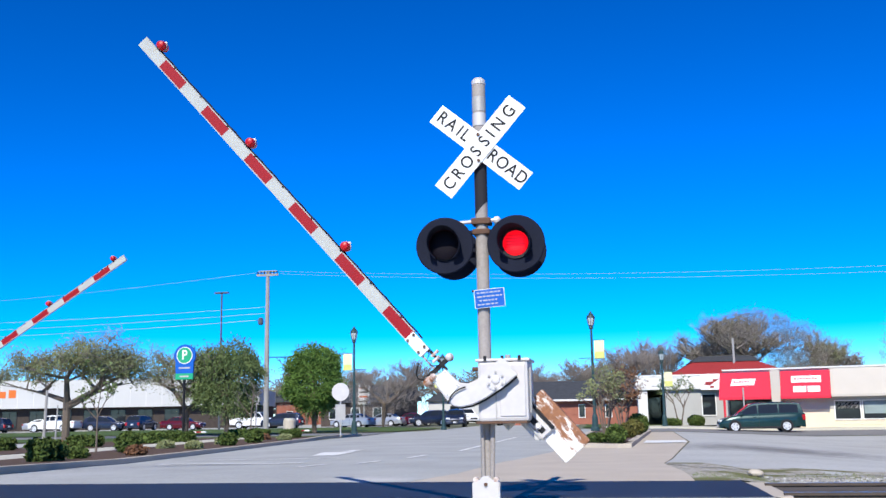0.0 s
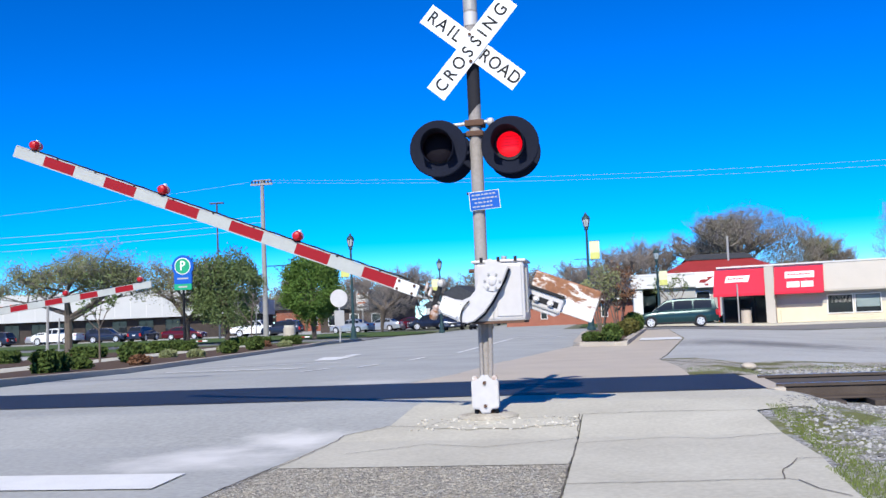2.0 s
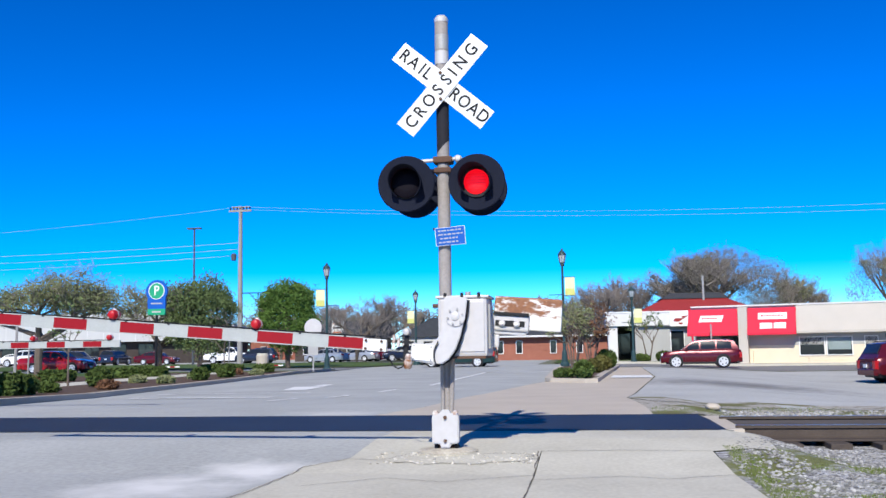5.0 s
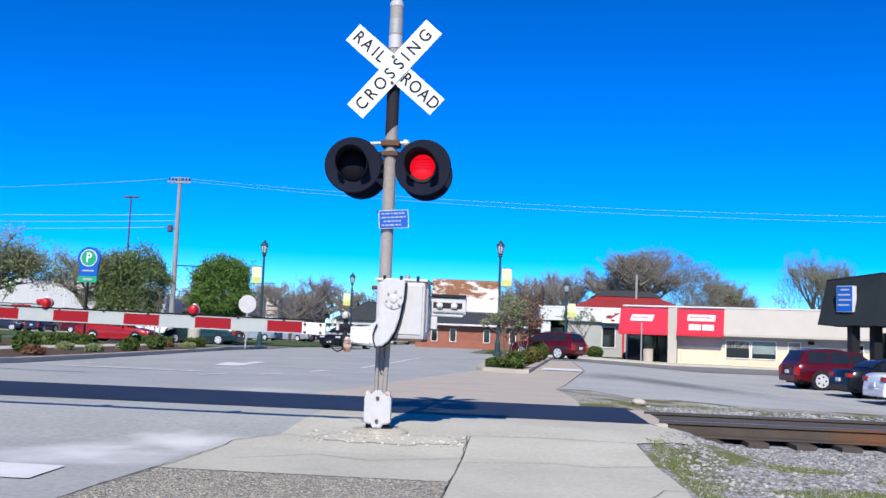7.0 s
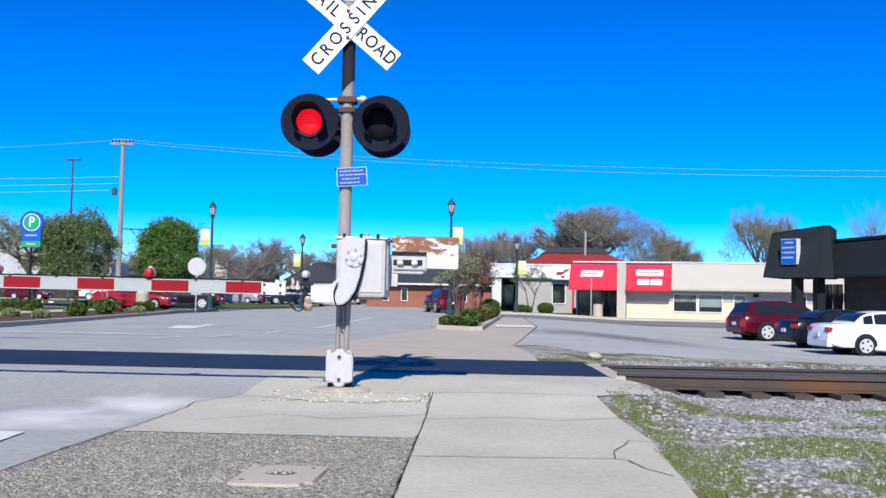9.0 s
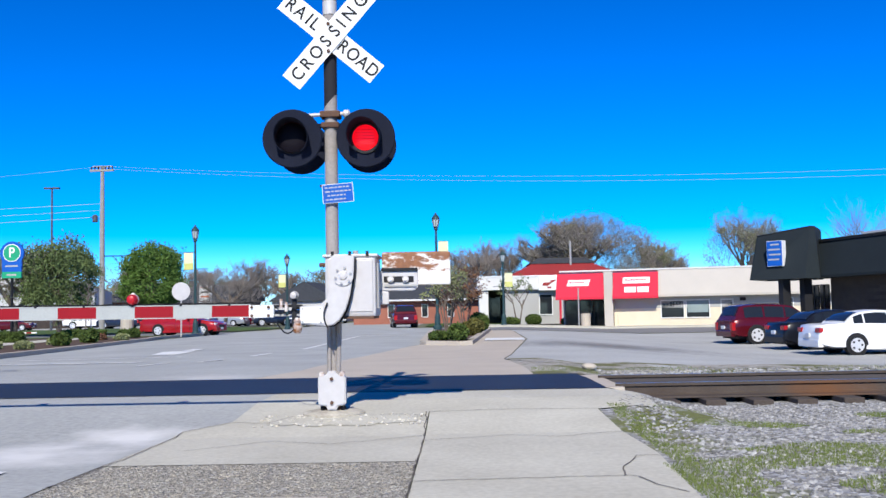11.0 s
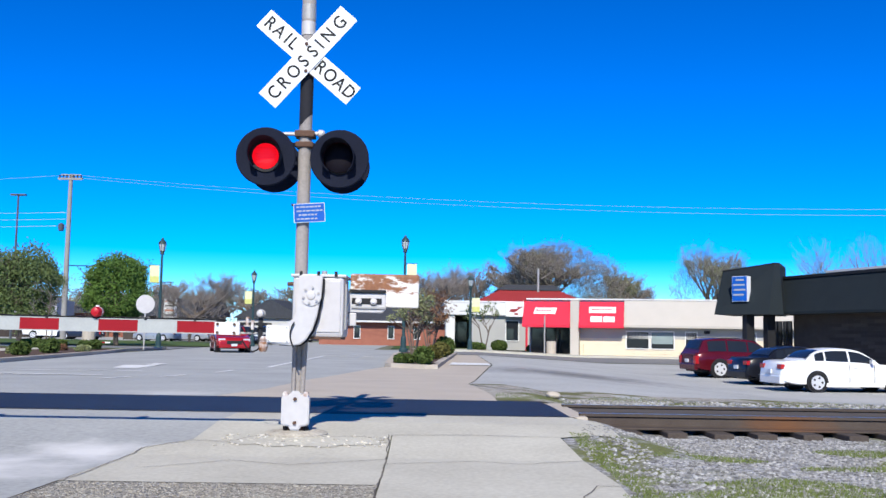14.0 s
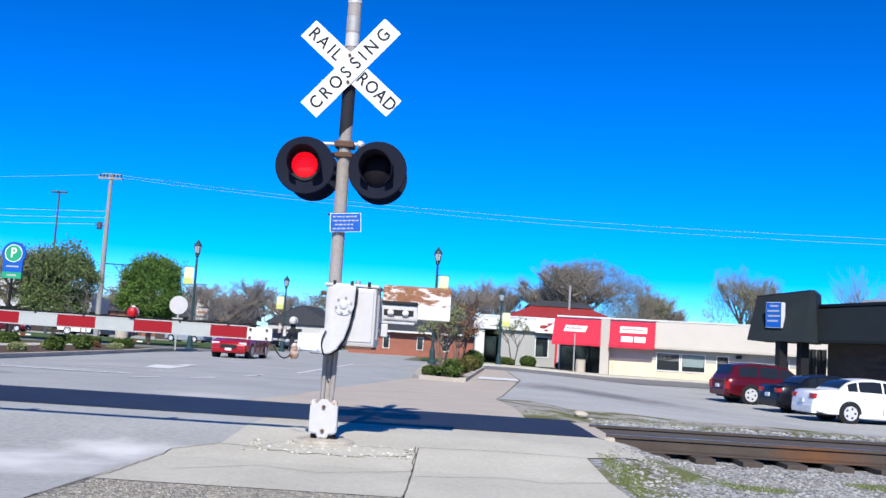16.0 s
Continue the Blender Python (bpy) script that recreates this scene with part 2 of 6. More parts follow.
OLIVE = material("olive_shrub", (0.13, 0.12, 0.03), 0.7, second=(0.08, 0.075, 0.02), grain=3, fine=20, bump=0, vary=0.3)
GLASS = material("tinted_glass", (0.018, 0.022, 0.026), 0.06, grain=1, bump=0, spec=0.4)
TYRE = material("tyre_rubber", (0.02, 0.02, 0.021), 0.85, grain=20, bump=0.1)
RIM = material("alloy_rim", (0.70, 0.70, 0.71), 0.35, 0.25, grain=10, bump=0.02)
TRIM = material("black_plastic", (0.02, 0.02, 0.022), 0.6, grain=10, bump=0.05)
HEADLAMP = material("clear_headlamp", (0.75, 0.76, 0.78), 0.12, 0.3, grain=20, bump=0)
TAILLAMP = material("red_tail_lamp", (0.42, 0.015, 0.02), 0.2, grain=20, bump=0, coat=0.5)
PLATE = material("plate_white", (0.70, 0.71, 0.74), 0.5, bump=0)
CREAM = material("cream_stucco", (0.68, 0.60, 0.45), 0.9, second=(0.60, 0.52, 0.39), grain=1.5, fine=50, bump=0.1)
BEIGE_ROOF = material("beige_metal_fascia", (0.50, 0.46, 0.40), 0.7, second=(0.43, 0.395, 0.345), grain=0.8, fine=30, bump=0.05)
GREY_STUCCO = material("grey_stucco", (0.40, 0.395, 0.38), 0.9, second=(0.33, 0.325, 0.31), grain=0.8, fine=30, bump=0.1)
PALE_FASCIA = material("pale_fascia", (0.66, 0.65, 0.62), 0.8, second=(0.56, 0.55, 0.53), grain=0.6, fine=20, bump=0.05)
TEAL_BLIND = material("window_blind", (0.26, 0.32, 0.32), 0.7, second=(0.18, 0.23, 0.23), grain=1.5, bump=0)
RED_AWNING = material("red_awning_canvas", (0.62, 0.030, 0.060), 0.8, second=(0.54, 0.026, 0.052), grain=1.5, fine=40, bump=0.05)
RED_ROOF = material("red_metal_roof", (0.30, 0.035, 0.035), 0.6, second=(0.24, 0.028, 0.028), grain=1.0, bump=0.05)
DARK_ROOF = material("dark_shingle", (0.060, 0.065, 0.075), 0.9, second=(0.035, 0.038, 0.044), grain=2, fine=30, bump=0.3)
MANSARD = material("charcoal_mansard", (0.017, 0.024, 0.028), 0.85, second=(0.012, 0.017, 0.020), grain=1.2, fine=25, bump=0.1)
BRICK = material("red_brick", (0.34, 0.135, 0.09), 0.9, second=(0.25, 0.095, 0.065), grain=1.5, fine=20, bump=0.2, vary=0.15)
BROWN_BRICK = material("brown_brick", (0.085, 0.068, 0.058), 0.9, second=(0.045, 0.036, 0.032), grain=2, fine=20, bump=0.25, vary=0.25)
STORE_WHITE = material("white_store_panel", (0.52, 0.52, 0.50), 0.8, second=(0.43, 0.43, 0.42), grain=0.4, fine=20, bump=0.03)
ORANGE = material("orange_sign", (0.70, 0.16, 0.03), 0.6, bump=0)
CAR_MAROON = material("maroon_car_paint", (0.10, 0.006, 0.012), 0.25, 0.2, grain=2, bump=0, coat=0.45)
CAR_RED = material("red_car_paint", (0.36, 0.012, 0.018), 0.25, 0.1, grain=2, bump=0, coat=0.45)
CAR_GREEN = material("dark_teal_car_paint", (0.012, 0.042, 0.043), 0.25, 0.2, grain=2, bump=0, coat=0.45)
CAR_BLACK = material("black_car_paint", (0.008, 0.009, 0.013), 0.3, 0.0, grain=2, bump=0, coat=0.15)
CAR_WHITE = material("white_car_paint", (0.78, 0.78, 0.77), 0.3, 0.0, second=(0.74, 0.74, 0.73), grain=2, bump=0, coat=0.45)
CAR_SILVER = material("silver_car_paint", (0.46, 0.48, 0.50), 0.3, 0.5, grain=2, bump=0, coat=0.6)
CAR_NAVY = material("navy_car_paint", (0.020, 0.028, 0.055), 0.25, 0.2, grain=2, bump=0, coat=0.45)


def dusty(m, x, y, reach, colour):
    """A pale chalky stain on the roadway, ragged at its edge."""
    n, l = m.node_tree.nodes, m.node_tree.links
    b = n["Principled BSDF"]
    was = b.inputs["Base Color"].links[0].from_socket
    tc, sub, ln, no = n.new("ShaderNodeTexCoord"), n.new("ShaderNodeVectorMath"), n.new("ShaderNodeVectorMath"), n.new("ShaderNodeTexNoise")
    sub.operation, ln.operation = "SUBTRACT", "LENGTH"
    sub.inputs[1].default_value = (x, y, 0)
    no.inputs["Scale"].default_value, no.inputs["Detail"].default_value = 2.2, 9
    l.new(tc.outputs["Object"], sub.inputs[0])
    l.new(sub.outputs[0], ln.inputs[0])
    l.new(tc.outputs["Object"], no.inputs["Vector"])
    add, ramp, mix = n.new("ShaderNodeMath"), n.new("ShaderNodeMapRange"), n.new("ShaderNodeMix")
    add.operation = "MULTIPLY_ADD"
    l.new(no.outputs[0], add.inputs[0])
    add.inputs[1].default_value = reach * 1.6
    l.new(ln.outputs["Value"], add.inputs[2])
    ramp.inputs["From Min"].default_value, ramp.inputs["From Max"].default_value = reach * 0.9, reach * 1.9
    ramp.inputs["To Min"].default_value, ramp.inputs["To Max"].default_value = 0.95, 0.0
    l.new(add.outputs[0], ramp.inputs["Value"])
    mix.data_type = "RGBA"
    l.new(ramp.outputs[0], mix.inputs["Factor"])
    l.new(was, mix.inputs["A"])
    mix.inputs["B"].default_value = (*colour, 1)
    l.new(mix.outputs["Result"], b.inputs["Base Color"])


dusty(ROAD, -2.75, -2.1, 0.8, (0.62, 0.61, 0.59))
dusty(ROAD, -2.25, -1.1, 0.7, (0.62, 0.61, 0.59))
dusty(ROAD, -3.2, 5.2, 0.8, (0.50, 0.49, 0.47))
dusty(RAIL, 5.1, 2.0, 0.55, (0.17, 0.075, 0.032))
dusty(DIRT, 5.1, 2.2, 0.5, (0.18, 0.085, 0.04))
dusty(LOT, 5.5, 22, 4.0, (0.16, 0.155, 0.15))


# ---- shapes ----
def part(name, bm, mat, parent=None, label="", smooth=False):
    """One mesh object of a bmesh, under its thing or part."""
    me = bpy.data.meshes.new(name)
    bm.normal_update()
    bm.to_mesh(me)
    bm.free()
    if smooth:
        me.shade_smooth()
        me.set_sharp_from_angle(angle=0.7)
    me.materials.append(mat)
    ob = new(name, me)
    ob.parent = parent
    return tagged(ob, label) if label else ob


def thing(name, x, y, z=0.0, rz=0.0, label="", category="", group="", kind=""):
    ob = new(name)
    ob.empty_display_size = 0.2
    ob.matrix_basis = pose(x, y, z, 0, 0, rz)
    return tagged(ob, label, category, group, kind)


def box(bm, x0, y0, z0, x1, y1, z1, bevel=0.0, m=None):
    r = bmesh.ops.create_cube(bm, size=1)
    vs = r["verts"]
    for v in vs:
        v.co = Vector(((x0 + x1) / 2 + v.co.x * (x1 - x0), (y0 + y1) / 2 + v.co.y * (y1 - y0), (z0 + z1) / 2 + v.co.z * (z1 - z0)))
    if m is not None:
        for v in vs:
            v.co = m @ v.co
    if bevel:
        es = list({e for v in vs for e in v.link_edges})
        bmesh.ops.bevel(bm, geom=es, offset=bevel, segments=2, affect="EDGES", profile=0.6)
    return bm


def boxm(*a, bevel=0.0, m=None):
    return box(bmesh.new(), *a, bevel=bevel, m=m)


def tube(bm, p, q, r0, r1=None, n=10, cap=True):
    """A tapered round bar from p to q."""
    r1 = r0 if r1 is None else r1
    p, q = Vector(p), Vector(q)
    w = (q - p).normalized()
    u = w.orthogonal().normalized()
    v = w.cross(u)
    rings = []
    for c, r in ((p, r0), (q, r1)):
        rings.append([bm.verts.new(c + r * (math.cos(2 * math.pi * i / n) * u + math.sin(2 * math.pi * i / n) * v)) for i in range(n)])
    for i in range(n):
        bm.faces.new((rings[0][i], rings[0][(i + 1) % n], rings[1][(i + 1) % n], rings[1][i]))
    if cap:
        bm.faces.new(rings[0][::-1])
        bm.faces.new(rings[1])
    return bm


def polytube(pts, r, n=6):
    """One bent bar of even thickness along a line of points."""
    bm = bmesh.new()
    rings = []
    for i, p in enumerate(pts):
        w = (Vector(pts[min(i + 1, len(pts) - 1)]) - Vector(pts[max(i - 1, 0)])).normalized()
        u = w.cross(Vector((0.0, 0.31, 0.95))).normalized()
        v = w.cross(u)
        rings.append([bm.verts.new(Vector(p) + r * (math.cos(2 * math.pi * k / n) * u + math.sin(2 * math.pi * k / n) * v)) for k in range(n)])
    for a, b in zip(rings, rings[1:]):
        for k in range(n):
            bm.faces.new((a[k], a[(k + 1) % n], b[(k + 1) % n], b[k]))
    bm.faces.new(rings[0][::-1])
    bm.faces.new(rings[-1])
    bmesh.ops.recalc_face_normals(bm, faces=bm.faces)
    return bm


def tubem(*a, **k):
    return tube(bmesh.new(), *a, **k)


def lathe(bm, profile, axis="z", n=24, at=(0, 0, 0)):
    """A turned shape: rows of (radius, height) about an axis through at."""
    rings = []
    for r, h in profile:
        ring = []
        for i in range(n):
            a = 2 * math.pi * i / n
            c, s = r * math.cos(a), r * math.sin(a)
            co = (c, s, h) if axis == "z" else ((c, h, s) if axis == "y" else (h, c, s))
            ring.append(bm.verts.new(Vector(co) + Vector(at)))
        rings.append(ring)
    for a, b in zip(rings, rings[1:]):
        for i in range(n):
            bm.faces.new((a[i], a[(i + 1) % n], b[(i + 1) % n], b[i]))
    bm.faces.new(rings[0][::-1])
    bm.faces.new(rings[-1])
    bmesh.ops.recalc_face_normals(bm, faces=bm.faces)
    return bm


def lathem(*a, **k):
    return lathe(bmesh.new(), *a, **k)


def prism(bm, outline, axis, a, b, bevel=0.0):
    """An outline pushed from a to b along an axis. The outline lies in the other two axes, in their order."""
    def at(p, h):
        return {"x": (h, p[0], p[1]), "y": (p[0], h, p[1]), "z": (p[0], p[1], h)}[axis]
    lo = [bm.verts.new(at(p, a)) for p in outline]
    hi = [bm.verts.new(at(p, b)) for p in outline]
    n = len(outline)
    fs = [bm.faces.new(lo), bm.faces.new(hi)] + [bm.faces.new((lo[i], lo[(i + 1) % n], hi[(i + 1) % n], hi[i])) for i in range(n)]
    bmesh.ops.recalc_face_normals(bm, faces=fs)
    if bevel:
        bmesh.ops.bevel(bm, geom=[e for f in fs[:2] for e in f.edges], offset=bevel, segments=2, affect="EDGES")
    return bm


def prismm(*a, **k):
    return prism(bmesh.new(), *a, **k)


def lettering(words, size, name, mat, parent, m, depth=0.002, wide=0.88):
    """Raised letters in the built-in font, centred, in the x-y plane of m."""
    cu = bpy.data.curves.new(name, "FONT")
    cu.body, cu.size, cu.align_x, cu.align_y, cu.extrude = words, size, "CENTER", "CENTER", depth
    cu.offset = size * 0.012
    tmp = bpy.data.objects.new(name, cu)
    scene.collection.objects.link(tmp)
    me = bpy.data.meshes.new_from_object(tmp.evaluated_get(bpy.context.evaluated_depsgraph_get()))
    bpy.data.objects.remove(tmp)
    me.materials.clear()
    me.materials.append(mat)
    me.transform(m @ Matrix.Diagonal((wide, 1, 1, 1)))
    ob = new(name, me)
    ob.parent = parent
    return ob


# ---- ground ----
def table(v, rows):
    if v <= rows[0][0]:
        return rows[0][1]
    for (a, p), (b, q) in zip(rows, rows[1:]):
        if v <= b:
            return p + (q - p) * (v - a) / (b - a)
    return rows[-1][1]


RISE = [(-1.2, 0.0), (0.8, 0.13), (7, 0.13), (14, 0.0)]      # the roadway climbs to the rails
RISE_X = [(2.4, 1.0), (3.2, 0.0)]                            # and ends beside the footway
LOT_X = [(4.0, 0.0), (11.0, 1.0)]
LOT_Y = [(7, 0.0), (16, -0.60), (28, -0.55), (36, -0.45), (50, -0.3), (58, -0.25)]
DRY_GRASS = material("dry_grass_blade", (0.17, 0.21, 0.06), 0.9, second=(0.10, 0.13, 0.035), grain=2, bump=0, vary=0.3)
HOLLOW_X = [(2.75, 0.0), (3.4, 1.0)]                         # the ballast lies lower than the sleepers
HOLLOW_Y = [(-1.2, 0.0), (0.8, -0.055), (4.75, -0.055), (7, 0.0)]
CUTS_X, CUTS_Y = (2.4, 2.75, 3.2, 3.4, 4.0, 11.0), (-1.2, 0.8, 4.75, 7, 14, 16, 28, 36, 50, 58)


def gz(x, y):
    return table(y, RISE) * table(x, RISE_X) + table(x, LOT_X) * table(y, LOT_Y) + table(x, HOLLOW_X) * table(y, HOLLOW_Y)


def lines(a, b, cuts, step):
    return sorted({*[c for c in cuts if a < c < b], *[a + step * i for i in range(1, int((b - a) / step) + 1) if a + step * i < b]})


def drape(name, outline, lift, mat, label="", parent=None, kind="structure", step=3.0, thick=0.0):
    """A sheet with the outline (x, y) laid over the ground, lifted by some millimetres or, with thick, a slab with sides."""
    bm = bmesh.new()
    bm.faces.new([bm.verts.new((x, y, 0)) for x, y in outline])
    xs, ys = [p[0] for p in outline], [p[1] for p in outline]
    for c in lines(min(xs), max(xs), CUTS_X, step):
        bmesh.ops.bisect_plane(bm, geom=bm.verts[:] + bm.edges[:] + bm.faces[:], plane_co=(c, 0, 0), plane_no=(1, 0, 0))
    for c in lines(min(ys), max(ys), CUTS_Y, step):
        bmesh.ops.bisect_plane(bm, geom=bm.verts[:] + bm.edges[:] + bm.faces[:], plane_co=(0, c, 0), plane_no=(0, 1, 0))
    bmesh.ops.recalc_face_normals(bm, faces=bm.faces)
    if bm.faces[:] and bm.faces[:][0].normal.z < 0:
        bmesh.ops.reverse_faces(bm, faces=bm.faces)
    for v in bm.verts:
        v.co.z = gz(v.co.x, v.co.y) + lift
    if thick:
        rim = [e for e in bm.edges if e.is_boundary]
        ex = bmesh.ops.extrude_edge_only(bm, edges=rim)
        for v in ex["geom"]:
            if isinstance(v, bmesh.types.BMVert):
                v.co.z -= thick
        bmesh.ops.recalc_face_normals(bm, faces=bm.faces)
    ob = part(name, bm, mat, parent)
    if kind:
        tagged(ob, label, "", "", kind)
    return ob


def ribbon(pts, w):
    """The outline of a strip of width w along a line of points."""
    left, right = [], []
    for i, p in enumerate(pts):
        a, b = Vector(pts[max(0, i - 1)]), Vector(pts[min(len(pts) - 1, i + 1)])
        d = (b - a).normalized()
        nrm = Vector((-d.y, d.x)) * w / 2
        left.append((p[0] + nrm.x, p[1] + nrm.y))
        right.append((p[0] - nrm.x, p[1] - nrm.y))
    return left + right[::-1]


def ground_sheet():
    xs = sorted({-2500, -800, -300, -150, -90, *range(-70, 71, 5), 90, 150, 300, 800, 2500, *CUTS_X})
    ys = sorted({-2500, -800, -200, -60, -30, *range(-20, 101, 4), 130, 180, 300, 800, 3000, *CUTS_Y})
    bm = bmesh.new()
    v = [[bm.verts.new((x, y, gz(x, y) - 0.012)) for x in xs] for y in ys]
    for j in range(len(ys) - 1):
        for i in range(len(xs) - 1):
            bm.faces.new((v[j][i], v[j][i + 1], v[j + 1][i + 1], v[j + 1][i]))
    tagged(part("ground", bm, EARTH), "flat town ground of dry earth and sparse grass", "", "", "structure")


def setting():
    ground_sheet()
    drape("road", [(-10.6, -14), (-1.95, -14), (-1.95, -3.5), (-1.85, -0.85), (-1.5, -0.4), (-1.5, 1.85), (-2.45, 4.6), (-2.0, 6.8), (-1.95, 13.2), (-1.05, 20.5),
                   (-0.7, 23.0), (-0.95, 40), (-0.6, 46.5), (-0.6, 57.5), (-3.0, 60), (-3.0, 140), (-13.0, 140), (-13.2, 60), (-14.5, 57.5), (-13.9, 46.5), (-13.8, 35.3), (-12.5, 21.3), (-11.9, 12.8), (-10.9, 6.9)],
          0.006, ROAD, "worn pale grey roadway running over the crossing")
    drape("street", [(-0.6, 46.8), (60, 45.5), (60, 54.5), (-0.6, 57.5)], 0.006, STREET, "grey side street in front of the shops")
    drape("street_west", [(-60, 48.5), (-14.2, 47.2), (-14.4, 57.0), (-60, 58)], 0.006, STREET, "grey side street beyond the junction", kind="structure")
    drape("crossing_surface", [(-22, 1.85), (2.5, 1.85), (2.35, 4.55), (-2.4, 4.62), (-22, 4.5)], 0.014, TAR, "black fresh asphalt laid between and beside the rails", step=2)
    drape("apron", [(-1.5, -2.7), (0.36, -2.7), (0.36, 0.0), (2.03, 0.0), (2.7, 0.3), (2.75, 1.83), (-1.5, 1.83), (-1.5, -0.4), (-1.85, -0.85), (-1.9, -2.7)], 0.010, CONCRETE, "cracked grey concrete apron round the signal mast", step=2)
    drape("footway", [(0.37, -14), (1.9, -14), (1.98, -4.7), (2.12, -2.5), (2.03, -0.01), (0.37, -0.01)], 0.012, CONCRETE, "pale concrete footway slabs with cracks", step=2)
    drape("aggregate_strip", [(-1.95, -14), (0.355, -14), (0.355, -2.71), (-1.9, -2.71), (-1.93, -3.5)], 0.008, AGGREGATE, "brown exposed-aggregate paving beside the kerb")
    drape("far_footway", [(-2.4, 4.66), (1.75, 4.6), (1.75, 6.2), (1.6, 11), (3.2, 27.5), (3.6, 45.5), (2.4, 45.5), (0.95, 21.2), (-0.68, 22.8), (-1.03, 20.5), (-1.93, 13.2), (-1.98, 6.8)], 0.010, TAN_CONCRETE, "tan concrete footway and driveway beyond the rails", step=2)
    drape("lot", [(1.62, 11), (2.1, 8.6), (4, 7.6), (8, 6.9), (60, 6.9), (60, 45.2), (3.65, 45.6), (3.25, 27.5)], 0.007, LOT, "worn grey parking lot with darker patches")
    drape("verge", [(1.76, 4.75), (60, 4.75), (60, 6.95), (8, 6.95), (4, 7.65), (2.1, 8.65), (1.64, 10.5)], 0.004, VERGE, "stony verge with dry grass beside the rails")
    drape("ballast_bed", [(2.05, -0.02), (2.1, -2.5), (1.96, -4.7), (1.88, -14), (60, -14), (60, 4.74), (2.5, 4.74), (2.62, 1.84), (2.72, 0.3)], 0.003, BALLAST, "grey crushed-stone ballast with patches of weeds")
    drape("far_pavement", [(-0.4, 57.6), (60, 54.6), (60, 56.5), (34, 57.0), (7.5, 63.0), (-0.4, 63.5)], 0.12, CONCRETE, "pale concrete pavement in front of the shops", thick=0.14)
    drape("shop_lawn", [(-2.0, 63.6), (7.4, 63.1), (7.6, 76), (-2.0, 76)], 0.05, LAWN, "green lawn before the grey office")
    drape("brick_lawn", [(-1.9, 77), (14, 77), (14, 84), (-2.5, 84)], 0.05, LAWN, "green lawn before the brick house")
    drape("grass_strip", [(-14.6, 40), (-14.4, 46.6), (-60, 47.6), (-60, 38), (-24, 38)], 0.05, LAWN, "mown grass strip beside the road")
    drape("grass_corner", [(-14.8, 58), (-14.0, 72), (-24, 90), (-60, 90), (-60, 58.5)], 0.05, LAWN, "mown grass corner beyond the side street")
    drape("west_lot", [(-22.5, -14), (-90, -14), (-90, 37.8), (-24, 37.8), (-22.5, 30)], 0.006, LOT, "grey store parking lot")
    drape("west_yard", [(-24.2, 90.2), (-110, 90.2), (-110, 150), (-24.2, 150)], 0.006, LOT, "grey car park behind the grass")
    drape("planting_bed", [(-11.4, 5), (-12.15, 12.8), (-12.75, 21.3), (-14.05, 35.3), (-14.8, 39.8), (-17.5, 39.8), (-16.2, 21), (-15.2, 10), (-14.5, 5)], 0.14, MULCH, "dark mulch bed with shrubs inside the kerb", thick=0.16)
    drape("west_footway", [(-14.55, 5), (-15.25, 10), (-16.25, 21), (-17.55, 39.8), (-19.6, 39.8), (-18.4, 21), (-17.6, 5)], 0.12, CONCRETE, "pale concrete footway between planting beds", thick=0.14)
    drape("inner_bed", [(-17.65, 5), (-18.45, 21), (-19.65, 39.8), (-23.9, 39.8), (-22.4, 21), (-22.4, 5)], 0.13, MULCH, "dark mulch bed with low hedges", thick=0.15)
    fringe = [(1.66, 10.6), (2.1, 8.7), (4, 7.75), (8, 7.0), (30, 6.97), (30, 7.5), (22, 7.9), (16, 7.6), (12, 8.3), (9, 8.0), (7, 9.1), (5, 8.8), (4, 9.8), (2.9, 9.7), (2.3, 11.2), (1.7, 11.4)]
    drape("lot_fringe", fringe, 0.010, VERGE, "dirt and gravel washed over the edge of the lot", step=2)
    # kerbs
    for name, pts in (("kerb_west", [(-11.25, 5), (-12.02, 12.8), (-12.62, 21.3), (-13.92, 35.3), (-14.7, 40), (-14.3, 46.4)]), ("kerb_island", [(-0.68, 46), (-0.82, 40), (-0.55, 23.1), (-0.35, 22.6), (0.75, 21.5), (0.95, 21.6), (2.3, 45.2)])):
        drape(name, ribbon(pts, 0.26), 0.142, TAN_CONCRETE, "low pale concrete kerb", thick=0.17)
    drape("island_bed", [(-0.74, 46), (-0.86, 40), (-0.47, 23.2), (-0.3, 22.7), (0.72, 21.65), (0.86, 21.7), (2.2, 45.2)], 0.13, MULCH, "dark mulch bed of the kerbed traffic island", thick=0.15)
    # paint on the road
    marks = [[(-10.6, 13.0), (-6.9, 13.0), (-6.9, 13.5), (-10.6, 13.5)], [(-4.25, 20.5), (-4.1, 20.5), (-4.1, 37.6), (-4.25, 37.6)],
             [(-4.2, 37.1), (-1.1, 37.1), (-1.1, 37.5), (-4.2, 37.5)], [(-6.1, 10.4), (-5.95, 10.4), (-5.85, 12.2), (-6.0, 12.2)], [(-5.4, 12.6), (-5.25, 12.6), (-5.15, 14.3), (-5.3, 14.3)], [(-4.9, 16.0), (-4.75, 16.0), (-4.6, 17.7), (-4.75, 17.7)],
             [(-8.15, 18.0), (-7.45, 18.0), (-7.55, 20.6), (-8.6, 20.6)], [(-8.1, 20.9), (-7.7, 20.9), (-7.75, 22.4), (-8.15, 22.4)], [(-11.0, 15.6), (-6.8, 16.2), (-6.8, 16.35), (-11.0, 15.75)],
             [(-10.3, -3.55), (-2.45, -3.55), (-2.5, -2.9), (-10.3, -2.9)], [(-6.0, -14), (-5.88, -14), (-5.88, -4), (-6.0, -4)]]
